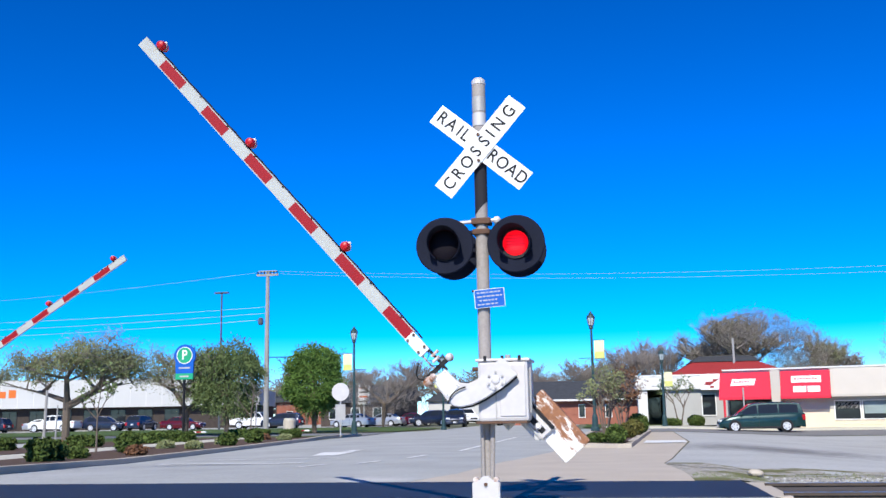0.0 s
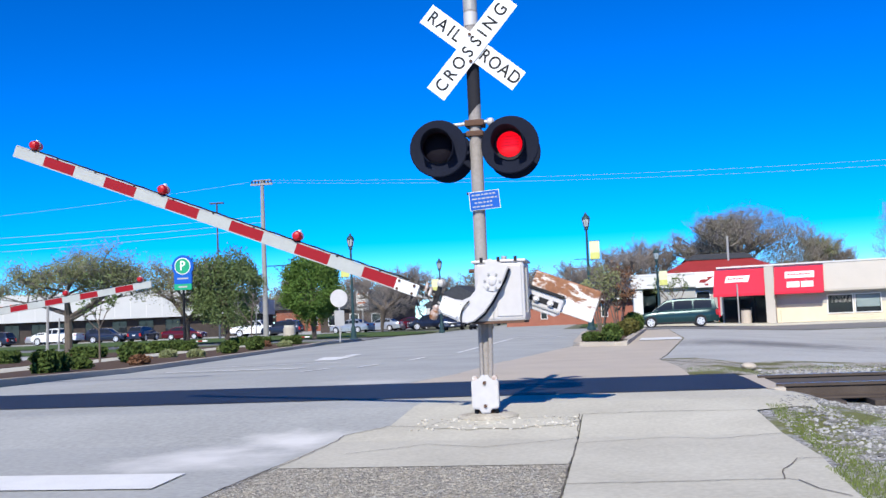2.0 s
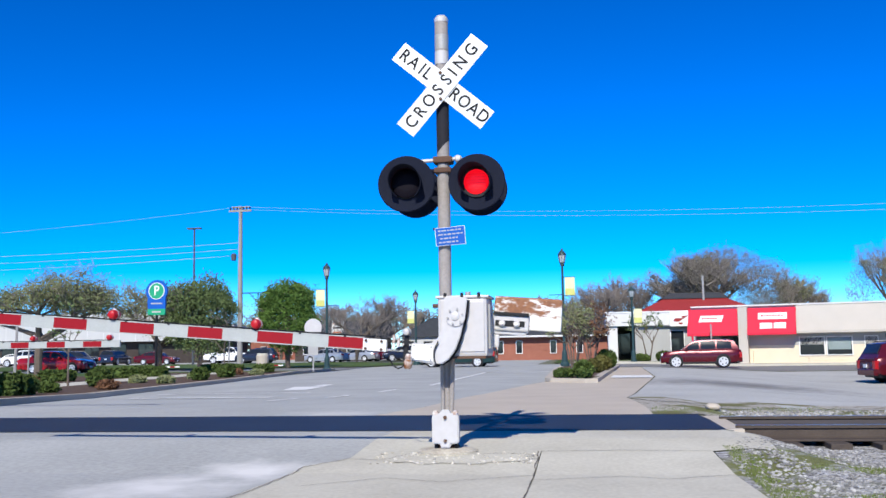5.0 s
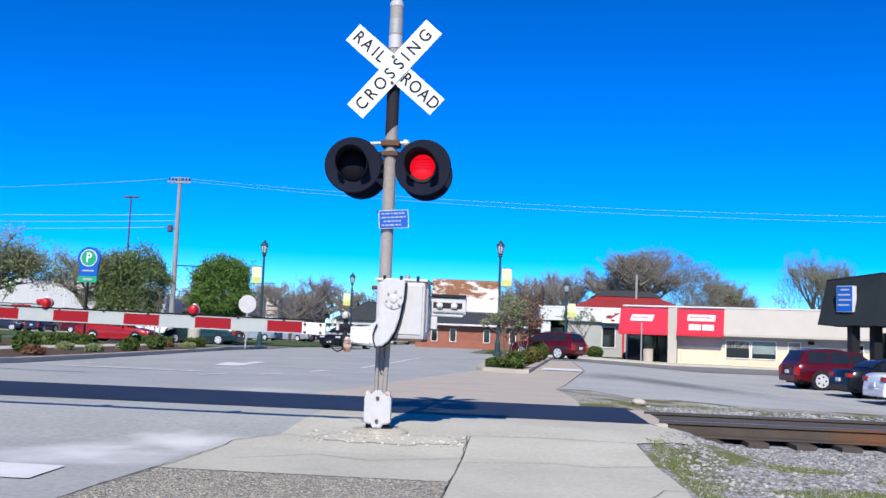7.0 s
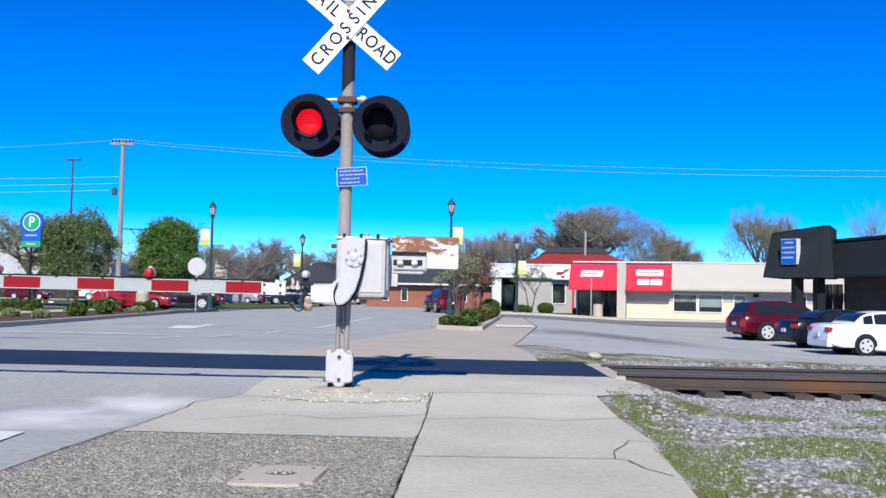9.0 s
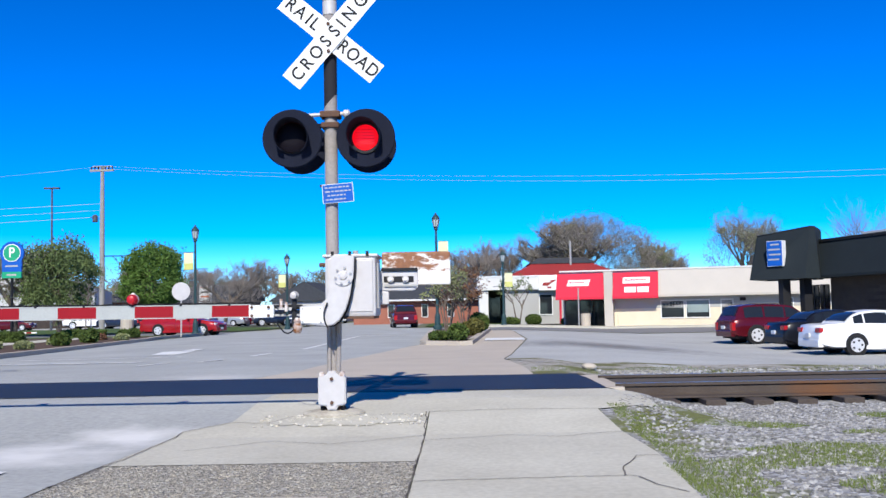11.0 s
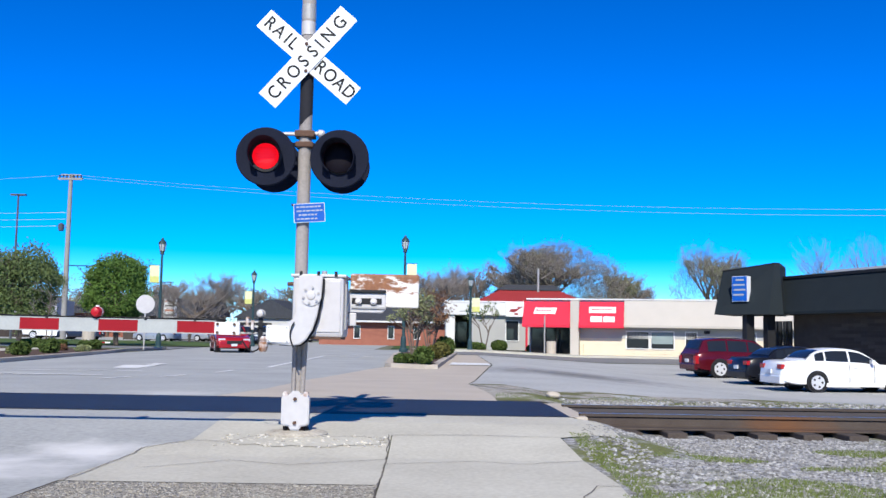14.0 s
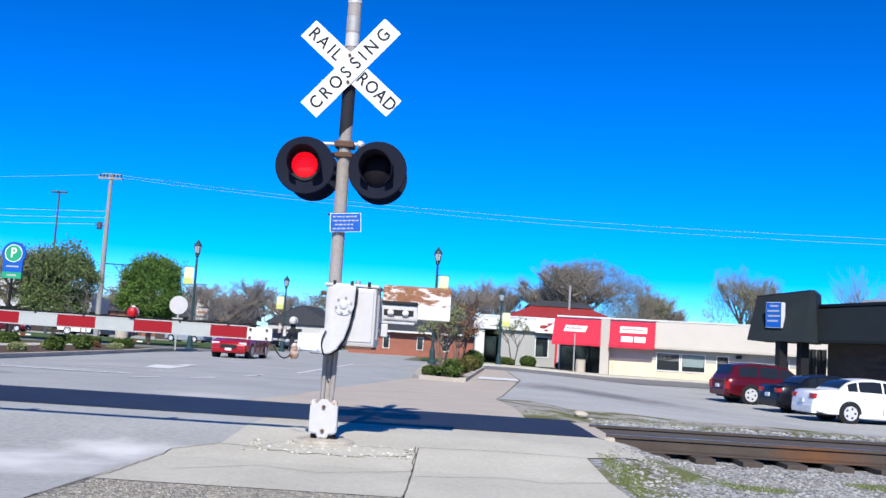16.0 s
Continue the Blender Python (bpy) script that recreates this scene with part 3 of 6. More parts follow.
    for o in marks:
        drape("road_marking", o, 0.016, WHITE_LINE, "worn white road marking")
    drape("road_marking", [(1.55, 26.0), (3.05, 25.8), (3.15, 28.6), (1.72, 28.9)], 0.03, WHITE_LINE, "broad white painted band across the driveway")
    # joints and cracks
    cracks = [[(0.34, 0.0), (0.36, -1.5), (0.365, -14)], [(0.37, -3.55), (1.2, -3.5), (1.72, -3.47), (1.78, -3.5)], [(1.72, -3.47), (1.76, -3.1), (1.85, -2.9), (1.93, -2.62), (2.1, -2.62)],
              [(-1.93, -3.6), (-1.86, -2.7), (-1.83, -0.9), (-1.5, -0.45), (-1.15, -0.55), (-0.95, -0.2), (-0.6, -0.22), (0.1, -0.15), (0.35, -0.25)], [(0.36, -0.02), (1.1, 0.03), (2.02, -0.02)],
              [(-1.5, -2.0), (-0.9, -1.5), (-0.4, -1.75), (0.35, -1.3)], [(1.78, -3.5), (1.85, -3.8), (1.98, -4.05)], [(0.37, -6.0), (1.95, -6.0)], [(0.37, -1.6), (1.1, -1.35), (1.5, -1.5), (2.1, -1.2)]]
    rnd = random.Random(4)
    for c in cracks:
        fine = []
        for a, b in zip(c, c[1:]):
            k = max(1, int((Vector(b) - Vector(a)).length / 0.12))
            fine += [(a[0] + (b[0] - a[0]) * i / k + rnd.uniform(-0.012, 0.012), a[1] + (b[1] - a[1]) * i / k + rnd.uniform(-0.012, 0.012)) for i in range(k)]
        fine.append(c[-1])
        drape("pavement_crack", ribbon(fine, 0.010), 0.017, CRACK, "dark dirt-filled crack in the concrete")
    edge = [(-0.45 + 0.78 * math.cos(a) * (1 + rnd.uniform(-0.12, 0.10)), -0.42 + 0.30 * math.sin(a) * (1 + rnd.uniform(-0.25, 0.2))) for a in [math.tau * i / 48 for i in range(48)]]
    drape("rubble_strip", edge, 0.0165, CONCRETE, "broken concrete rubble round the mast footing")


def stones(name, count, area, size, mat, label, seed, lift=0.0, flat=0.6, keep=None):
    """Many loose stones in one mesh."""
    rnd = np.random.default_rng(seed)
    ball = bmesh.new()
    bmesh.ops.create_icosphere(ball, subdivisions=1, radius=1.0)
    base = np.array([tuple(v.co) for v in ball.verts])
    tri = np.array([[v.index for v in f.verts] for f in ball.faces])
    ball.free()
    vs, fs = [], []
    while len(vs) < count:
        x, y = rnd.uniform(area[0], area[2]), rnd.uniform(area[1], area[3])
        if keep and not keep(x, y):
            continue
        s = rnd.uniform(size[0], size[1])
        a = rnd.uniform(0, 6.28)
        r = np.array([[math.cos(a), -math.sin(a), 0], [math.sin(a), math.cos(a), 0], [0, 0, 1]])
        p = (base * rnd.uniform(0.65, 1.2, (len(base), 3)) * s * np.array([1, 1, flat])) @ r.T
        vs.append(p + np.array([x, y, gz(x, y) + lift + s * flat * 0.35]))
        fs.append(tri + len(base) * (len(vs) - 1))
    me = bpy.data.meshes.new(name)
    me.from_pydata(np.concatenate(vs).tolist(), [], np.concatenate(fs).tolist())
    me.materials.append(mat)
    return tagged(new(name, me), label, name.replace("_", " "), "", "stuff")


def grass(name, count, area, height, mat, label, seed, keep=None):
    rnd = np.random.default_rng(seed)
    vs, fs = [], []
    while len(fs) < count:
        x, y = rnd.uniform(area[0], area[2]), rnd.uniform(area[1], area[3])
        if keep and not keep(x, y):
            continue
        z, a, h = gz(x, y), rnd.uniform(0, 6.28), rnd.uniform(0.4, 1) * height
        dx, dy = 0.004 * math.cos(a), 0.004 * math.sin(a)
        lx, ly = rnd.uniform(-0.5, 0.5, 2) * h
        i = len(vs)
        vs += [(x - dx, y - dy, z), (x + dx, y + dy, z), (x + lx, y + ly, z + h)]
        fs.append((i, i + 1, i + 2))
    me = bpy.data.meshes.new(name)
    me.from_pydata(vs, [], fs)
    me.materials.append(mat)
    return tagged(new(name, me), label, "grass", "", "stuff")


def weedy(x, y):
    return noise.noise(Vector((x * 0.7, y * 0.9, 3.0))) > 0.15


def loose_ground():
    light, dark = material("ballast_stone", (0.37, 0.365, 0.35), 0.95, second=(0.17, 0.165, 0.155), grain=2, bump=0.1, vary=0.55), material("brown_pebble", (0.42, 0.385, 0.315), 0.9, second=(0.23, 0.205, 0.165), grain=3, bump=0.1, vary=0.4)
    pale = material("concrete_crumb", (0.62, 0.58, 0.50), 0.95, second=(0.36, 0.33, 0.28), grain=6, bump=0.1, vary=0.3)
    stones("ballast_stones", 34000, (2.1, -6.0, 11, 1.45), (0.006, 0.025), light, "grey crushed stones of the track ballast", 3, keep=lambda x, y: x > 2.15 + max(0, y) * 0.3)
    stones("ballast_stones", 6000, (2.9, 4.3, 18, 7.0), (0.015, 0.045), light, "pale stones on the verge beyond the rails", 5)
    stones("pebbles", 6000, (-1.85, -6.5, 0.34, -2.75), (0.006, 0.013), dark, "brown pebbles set in the paving", 7, lift=0.006, flat=0.5)
    stones("rubble", 190, (-1.25, -0.75, 0.33, -0.1), (0.005, 0.024), pale, "small concrete rubble round the mast footing", 9, lift=0.012)
    grass("weeds", 90000, (2.0, -6.0, 10, 0.3), 0.035, DRY_GRASS, "green weeds growing in the ballast", 11, keep=lambda x, y: x > (2.16 if y > -3 else 2.04) and (weedy(x, y) and y > -1.6 and x < 6.5 or (x < 2.35 + 0.35 * noise.noise(Vector((x * 2, y * 2, 1)))) or (y < -2.1 + 0.5 * noise.noise(Vector((x, y, 5))) - 0.12 * (x - 2) and noise.noise(Vector((x * 1.3, y * 1.6, 8.0))) > -0.12)))
    grass("dry_grass", 7000, (1.8, 5.0, 20, 8.2), 0.05, DRY_GRASS, "dry grass on the verge", 13, keep=lambda x, y: noise.noise(Vector((x * 0.6, y * 0.8, 9))) > 0.0)
    r = thing("kerbside_rock", 2.82, 6.6, gz(2.82, 6.6), label="pale orange rock lying on the verge", category="rock")
    bm = bmesh.new()
    bmesh.ops.create_icosphere(bm, subdivisions=2, radius=0.13)
    for v in bm.verts:
        v.co *= 1 + 0.25 * noise.noise(v.co * 6)
        v.co.z = v.co.z * 0.5 + 0.06
    part("stone", bm, TAN_CONCRETE, r, smooth=True)
    h = thing("handhole", -0.33, -4.36, 0.0, rz=-2, label="cracked concrete handhole cover with a broken middle", category="handhole")
    o = [(-0.23, -0.27), (-0.19, -0.30), (0.10, -0.30), (0.17, -0.27), (0.19, -0.21), (0.23, -0.19), (0.235, 0.29), (0.21, 0.30), (-0.22, 0.295), (-0.23, 0.27)]
    part("cover", prismm(o, "z", 0.0, 0.024, bevel=0.006), TAN_CONCRETE, h)
    rnd = random.Random(17)
    ring = [((0.085 + rnd.uniform(-0.03, 0.02)) * math.cos(math.tau * i / 14), 0.02 + (0.055 + rnd.uniform(-0.02, 0.02)) * math.sin(math.tau * i / 14)) for i in range(14)]
    part("broken_hole", prismm(ring, "z", 0.0235, 0.0262), CRACK, h, "dark broken hole")
    for x, y in ((-0.16, 0.24), (0.15, 0.22), (-0.17, -0.2)):
        part("lift_hole", tubem((x, y, 0.02), (x, y, 0.0265), 0.016, n=8), CRACK, h)
    for k in range(9):
        a, d = rnd.uniform(0, 6.28), rnd.uniform(0.02, 0.07)
        part("concrete_crumb", boxm(-0.012, -0.009, 0, 0.012, 0.009, 0.012, bevel=0.003, m=pose(d * math.cos(a), 0.02 + d * 0.6 * math.sin(a), 0.026, rnd.uniform(-9, 9), 0, rnd.uniform(0, 90))), RUBBLE, h)


def track():
    t = tagged(new("track"), "rusty railway track on timber sleepers in ballast", "railway track", "", "structure")
    for y in (2.1, 3.6):
        o = [(y - 0.07, 0.0), (y + 0.07, 0.0), (y + 0.07, 0.012), (y + 0.012, 0.035), (y + 0.010, 0.115), (y + 0.036, 0.125), (y + 0.036, 0.158), (y - 0.036, 0.158), (y - 0.036, 0.125), (y - 0.010, 0.115), (y - 0.012, 0.035), (y - 0.07, 0.012)]
        r = part("rail", prismm([(a, b + 0.014) for a, b in o], "x", 2.55, 60), RAIL, t)
        part("rail_head", boxm(2.55, y - 0.03, 0.1725, 60, y + 0.03, 0.1755), RAIL_TOP, r, "polished rail head")
    bm = boxm(0, 1.45, -0.14, 0.23, 4.35, 0.012, bevel=0.012)
    first = part("sleeper", bm, TIE, t)
    first.matrix_basis = pose(2.95, 0, 0)
    for i in range(1, 60):
        s = new("sleeper", first.data)
        s.parent = t
        s.matrix_basis = pose(2.95 + 0.52 * i, random.uniform(-0.05, 0.05), random.uniform(-0.01, 0.004), 0, 0, random.uniform(-0.8, 0.8))
    part("crossing_edge", prismm([(1.86, -0.02), (4.5, -0.02), (4.2, 0.142), (1.9, 0.142)], "x", 2.36, 2.62), TAN_CONCRETE, t, "pale concrete end block of the crossing")
    part("packed_dirt", boxm(2.62, 2.24, -0.10, 60, 3.5, 0.13, bevel=0.01), DIRT, t, "grey-brown dirt packed between the rails")
    part("plate_strip", boxm(2.62, 1.78, 0.012, 60, 2.02, 0.034, bevel=0.006), RAIL, t, "rusty tie plates and spill along the rail foot")


# ---- the crossing signal ----
LAMP_X = (-2.04, -3.60, -5.17)


def gate(parent, x, y, z, flip):
    """The gate arm in its level pose about its hub, with bracket, striped boards, lamps and counterweight. flip 1: points to -x."""
    s = flip
    curve = [(0.105, 0.19), (-0.09, 0.20), (-0.125, 0.18), (-0.125, 0.0), (-0.13, -0.14), (-0.16, -0.22), (-0.22, -0.275), (-0.30, -0.29), (-0.42, -0.29), (-0.42, -0.465), (-0.17, -0.485), (-0.10, -0.475), (-0.04, -0.43), (0.02, -0.33), (0.06, -0.20), (0.085, -0.05), (0.10, 0.05)]
    bracket = part("gate_arm", prismm([(s * a, b) for a, b in curve], "y", -0.02, 0.03, bevel=0.008), ALU, parent, "striped red and white gate arm with lamps", smooth=False)
    bracket.matrix_basis = pose(x, y, z)
    # added dark plate: its outline draws the line of shade beside the bracket
    back = [(0.120, 0.17), (0.117, 0.05), (0.100, -0.06), (0.075, -0.21), (0.035, -0.34), (-0.03, -0.445), (-0.10, -0.492), (-0.30, -0.485), (-0.30, -0.40), (-0.10, -0.38), (0.0, -0.2), (0.02, 0.17)]
    part("edge_shade_plate", prismm([(s * a, b) for a, b in back], "y", 0.035, 0.085, bevel=0.004), TRIM, bracket, "dark plate added for the shaded gap and edge beside the bracket")
    hub = lathem([(0.10, -0.034), (0.10, -0.02), (0.05, -0.018), (0.04, -0.045), (0.02, -0.05)][::-1], "y", 24)
    part("hub", hub, ALU, bracket)
    for i in range(6):
        a = math.pi * i / 3 + 0.3
        part("bolt", tubem((0.075 * math.cos(a), -0.052, 0.075 * math.sin(a)), (0.075 * math.cos(a), -0.03, 0.075 * math.sin(a)), 0.012, n=6), STEEL, bracket)
    part("cover_plate", prismm([(s * a, b) for a, b in ((-0.41, -0.30), (-0.20, -0.30), (-0.19, -0.46), (-0.41, -0.455))], "y", -0.032, -0.021, bevel=0.004), WHITE, bracket, "bright white cover plate with rivets")
    for a, b in ((-0.39, -0.315), (-0.22, -0.315), (-0.39, -0.44), (-0.215, -0.445)):
        part("bolt", tubem((s * a, -0.042, b), (s * a, -0.03, b), 0.009, n=6), STEEL, bracket)
    part("adapter", boxm(min(s * -0.67, s * -0.91), -0.032, -0.395, max(s * -0.67, s * -0.91), 0.03, -0.275, bevel=0.005), WHITE, bracket, "white end plate of the arm")
    part("adapter", boxm(min(s * -0.40, s * -0.70), -0.012, -0.300, max(s * -0.40, s * -0.70), 0.022, -0.272, bevel=0.004), TRIM, bracket, "narrow break-away link")
    part("adapter", boxm(min(s * -0.40, s * -0.70), 0.0, -0.385, max(s * -0.40, s * -0.70), 0.022, -0.365, bevel=0.004), STEEL, bracket, "lower break-away link")
    for bx, bz in ((-0.88, -0.295), (-0.88, -0.375), (-0.72, -0.295), (-0.72, -0.375)):
        part("bolt", tubem((s * bx, -0.05, bz), (s * bx, -0.03, bz), 0.014, n=7), RUST, bracket)
    part("hanging_connector", lathem([(0.025, -0.55), (0.042, -0.53), (0.045, -0.48), (0.032, -0.45), (0.04, -0.43), (0.02, -0.40)], "z", 12, (s * -0.44, -0.03, 0)), RUSTY, bracket, smooth=True)
    part("shear_post", boxm(s * -0.475 - 0.022, -0.02, -0.48, s * -0.475 + 0.022, 0.02, -0.22, bevel=0.004), TRIM, bracket, "dark upright of the break-away joint")
    part("shear_lamp", lathem([(0.012, -0.065), (0.030, -0.055), (0.036, -0.02), (0.032, 0.02), (0.016, 0.035)], "y", 16, (s * -0.475, -0.01, -0.185)), SILVER, bracket, "white round lamp on the arm joint", smooth=True)
    part("lamp_bezel", lathem([(0.042, -0.012), (0.042, 0.012)], "y", 18, (s * -0.475, 0.0, -0.185)), STEEL, bracket)
    for k, x0 in enumerate((-0.55, -0.60)):
        part("shear_bolt", tubem((s * x0, -0.02, -0.34 + 0.03 * k), (s * x0, -0.02, -0.25 + 0.03 * k), 0.016, n=8), RUSTY, bracket)
    pts = [Vector((s * (-0.64 + 0.036 * k), -0.05, -0.44 - 0.11 * math.sin(math.pi * k / 6))) for k in range(7)]
    part("wire_loop", polytube(pts, 0.007), BLACK, bracket)
    pts = [Vector((s * (-0.15 - 0.035 * math.sin(math.pi * k / 8)), -0.045, -0.26 - 0.03 * k)) for k in range(9)]
    part("wire_loop", polytube(pts, 0.007), BLACK, bracket)
    pts = [Vector((s * (-0.66 + 0.03 * k), -0.04, -0.30 - 0.06 * math.sin(math.pi * k / 7) + 0.03 * math.sin(2.5 * k))) for k in range(8)]
    part("wire_loop", polytube(pts, 0.006), BLACK, bracket)
    for i in range(12):
        a, b = -0.895 - 0.374 * i, -0.895 - 0.374 * (i + 1)
        red = i % 2 == 0
        part("stripe", boxm(min(s * a, s * b), -0.022, -0.385, max(s * a, s * b), 0.022, -0.272), ARM_RED if red else ARM_WHITE, bracket, "red reflective stripe" if red else "silver-white reflective stripe")
    for zz in (-0.388, -0.268):
        part("edge_strip", boxm(min(s * -0.9, s * -5.38), -0.025, zz - 0.005, max(s * -0.9, s * -5.38), 0.025, zz + 0.005), ARM_WHITE, bracket, "pale edge strip of the arm")
    part("cable", polytube([Vector((s * (-0.8 - 0.112 * i), 0.0, -0.257 + 0.006 * (i % 2))) for i in range(40)], 0.008), BLACK, bracket)
    for i in range(9):
        xx = s * (-1.1 - 0.47 * i)
        part("cable_clip", boxm(xx - 0.012, -0.027, -0.275, xx + 0.012, 0.0, -0.250), TRIM, bracket)
    for lx in LAMP_X:
        lamp = bmesh.new()
        lathe(lamp, [(0.015, -0.085), (0.038, -0.075), (0.05, -0.04), (0.052, 0.0), (0.05, 0.04), (0.038, 0.075), (0.015, 0.085)], "y", 16, (s * lx, 0, -0.205))
        body = part("lamp", lamp, RED_LENS, bracket, "red double-faced arm lamp", smooth=True)
        part("lamp_band", lathem([(0.056, -0.010), (0.056, 0.010)], "y", 16, (s * lx, 0, -0.205)), STEEL, body)
        part("lamp_cap", tubem((s * lx, 0, -0.155), (s * lx, 0, -0.140), 0.018, n=8), WHITE, body)
        part("lamp_foot", boxm(s * lx - 0.035, -0.03, -0.266, s * lx + 0.035, 0.03, -0.245, bevel=0.005), HOOD, bracket)
    # counterweight behind the mechanism
    part("counterweight_arm", prismm([(s * 0.05, -0.145), (s * 0.66, -0.145), (s * 0.70, -0.11), (s * 0.70, 0.05), (s * 0.05, 0.05)], "y", 0.40, 0.44, bevel=0.006), ALU, bracket, "slotted silver counterweight arm")
    part("slot", boxm(min(s * 0.36, s * 0.66), 0.396, -0.060, max(s * 0.36, s * 0.66), 0.399, 0.0), TRIM, bracket, "dark slot of the counterweight arm")
    part("slot_rail", boxm(min(s * 0.34, s * 0.70), 0.375, 0.055, max(s * 0.34, s * 0.70), 0.445, 0.085, bevel=0.004), TRIM, bracket, "dark upper rail")
    part("slot_rail", boxm(min(s * 0.36, s * 0.69), 0.38, -0.105, max(s * 0.36, s * 0.69), 0.399, -0.080, bevel=0.004), STEEL, bracket)
    for xx in (0.43, 0.58):
        part("bolt", tubem((s * xx, 0.355, -0.03), (s * xx, 0.395, -0.03), 0.034, n=8), SILVER, bracket)
        part("bolt", tubem((s * xx, 0.335, -0.03), (s * xx, 0.354, -0.03), 0.016, n=8), WHITE, bracket)
    part("tie_link", boxm(min(s * 0.33, s * 0.41), 0.38, -0.28, max(s * 0.33, s * 0.41), 0.42, -0.15, bevel=0.01), ALU, bracket)
    part("counterweight", boxm(min(s * 0.335, s * 1.03), 0.45, -0.085, max(s * 0.335, s * 1.03), 0.58, 0.25, bevel=0.02), STREAKED, bracket, "white counterweight slab streaked with rust")
    return bracket


def mechanism(sig, x, z, flip):
    """The gate motor housing on the mast."""
    s = flip
    bm = boxm(min(s * 0.02, s * 0.52) + x, -0.26, z, max(s * 0.02, s * 0.52) + x, 0.30, z + 0.60, bevel=0.035)
    b = part("gate_mechanism", bm, SILVER, sig, "silver gate motor housing with dents")
    part("door_seam", boxm(x + s * 0.20 - 0.006, -0.268, z + 0.03, x + s * 0.20 + 0.006, -0.258, z + 0.57), STEEL, b)
    part("side_panel", boxm(min(s * 0.24, s * 0.49) + x, -0.272, z + 0.05, max(s * 0.24, s * 0.49) + x, -0.258, z + 0.55, bevel=0.006), SILVER, b, "raised door of the housing")
    part("lifting_eye", tubem((x + s * 0.30, -0.02, z + 0.61), (x + s * 0.30, -0.02, z + 0.66), 0.028, n=10), STEEL, b)
    part("lid_rim", boxm(min(s * 0.0, s * 0.54) + x, -0.275, z + 0.585, max(s * 0.0, s * 0.54) + x, 0.31, z + 0.612, bevel=0.008), SILVER, b)
    part("base_flange", boxm(min(s * 0.0, s * 0.5) + x, -0.27, z - 0.02, max(s * 0.0, s * 0.5) + x, 0.30, z + 0.004, bevel=0.004), RUST, b)
    for i in range(3):
        part("latch", boxm(x + s * (0.10 + 0.17 * i) - 0.015, -0.285, z + 0.59, x + s * (0.10 + 0.17 * i) + 0.015, -0.262, z + 0.64, bevel=0.004), TRIM, b)
    part("hinge", tubem((x + s * 0.535, -0.2, z + 0.08), (x + s * 0.535, -0.2, z + 0.52), 0.012, n=8), STEEL, b)
    part("shaft", tubem((x + s * 0.215, -0.34, z + 0.40), (x + s * 0.215, 0.60, z + 0.40), 0.035, n=14), STEEL, b)
    part("mast_clamp", tubem((x - s * 0.055, -0.09, z + 0.52), (x + s * 0.03, -0.09, z + 0.52), 0.022, n=8), RUST, b)
    return b


def flasher(sig, x, z, turn):
    """One flashing light: round background, hood and lens. Returns the dark cover that slides before and behind the lit lens."""
    f = part("flasher", lathem([(0.285, -0.012), (0.295, 0.0), (0.285, 0.008)], "y", 40), HOOD, sig, "round black flasher background with a deep hood")
    f.matrix_basis = pose(x, -0.20, z, 0, 0, turn)
    # hood: a half-open sleeve round the lens, longer at its top
    bm = bmesh.new()
    n = 26
    rows = []
    for k in range(n + 1):
        a = math.radians(-58 + 296 * k / n)
        up = 0.5 + 0.5 * math.sin(a)
        depth = 0.05 + 0.23 * up ** 0.8
        for r in (0.165, 0.157):
            rows.append([bm.verts.new((r * math.cos(a), -0.012, r * math.sin(a))), bm.verts.new((r * 1.02 * math.cos(a), -0.012 - depth, r * 1.02 * math.sin(a)))])
    outer, inner = rows[0::2], rows[1::2]
    for a, b in zip(outer, outer[1:]):
        bm.faces.new((a[0], b[0], b[1], a[1]))
    for a, b in zip(inner, inner[1:]):
        bm.faces.new((a[0], a[1], b[1], b[0]))
    for a, b in ((0, 1),):
        for i in range(len(outer) - 1):
            bm.faces.new((outer[i][1], outer[i + 1][1], inner[i + 1][1], inner[i][1]))
    part("hood", bm, HOOD, f, smooth=True)
    part("housing", lathem([(0.15, 0.01), (0.15, 0.10), (0.09, 0.17), (0.03, 0.18)], "y", 24), HOOD, f)
    part("lens_ring", lathem([(0.158, -0.030), (0.158, -0.012), (0.15, -0.010)], "y", 30), TRIM, f)
    part("lit_lens", lathem([(0.06, -0.052), (0.11, -0.046), (0.128, -0.036), (0.13, -0.031)], "y", 28), LENS_LIT, f, "glowing red lens", smooth=True)
    for k in range(6):
        part("lens_rib", boxm(-0.10, -0.0535, -0.075 + 0.03 * k - 0.0015, 0.10, -0.0525, -0.075 + 0.03 * k + 0.0015), ARM_RED, f)
    cover = part("lens_cover", lathem([(0.07, -0.016), (0.12, -0.010), (0.146, 0.0), (0.146, 0.004)], "y", 28), LENS_DARK, f, "dark unlit red lens", smooth=True)
    return cover


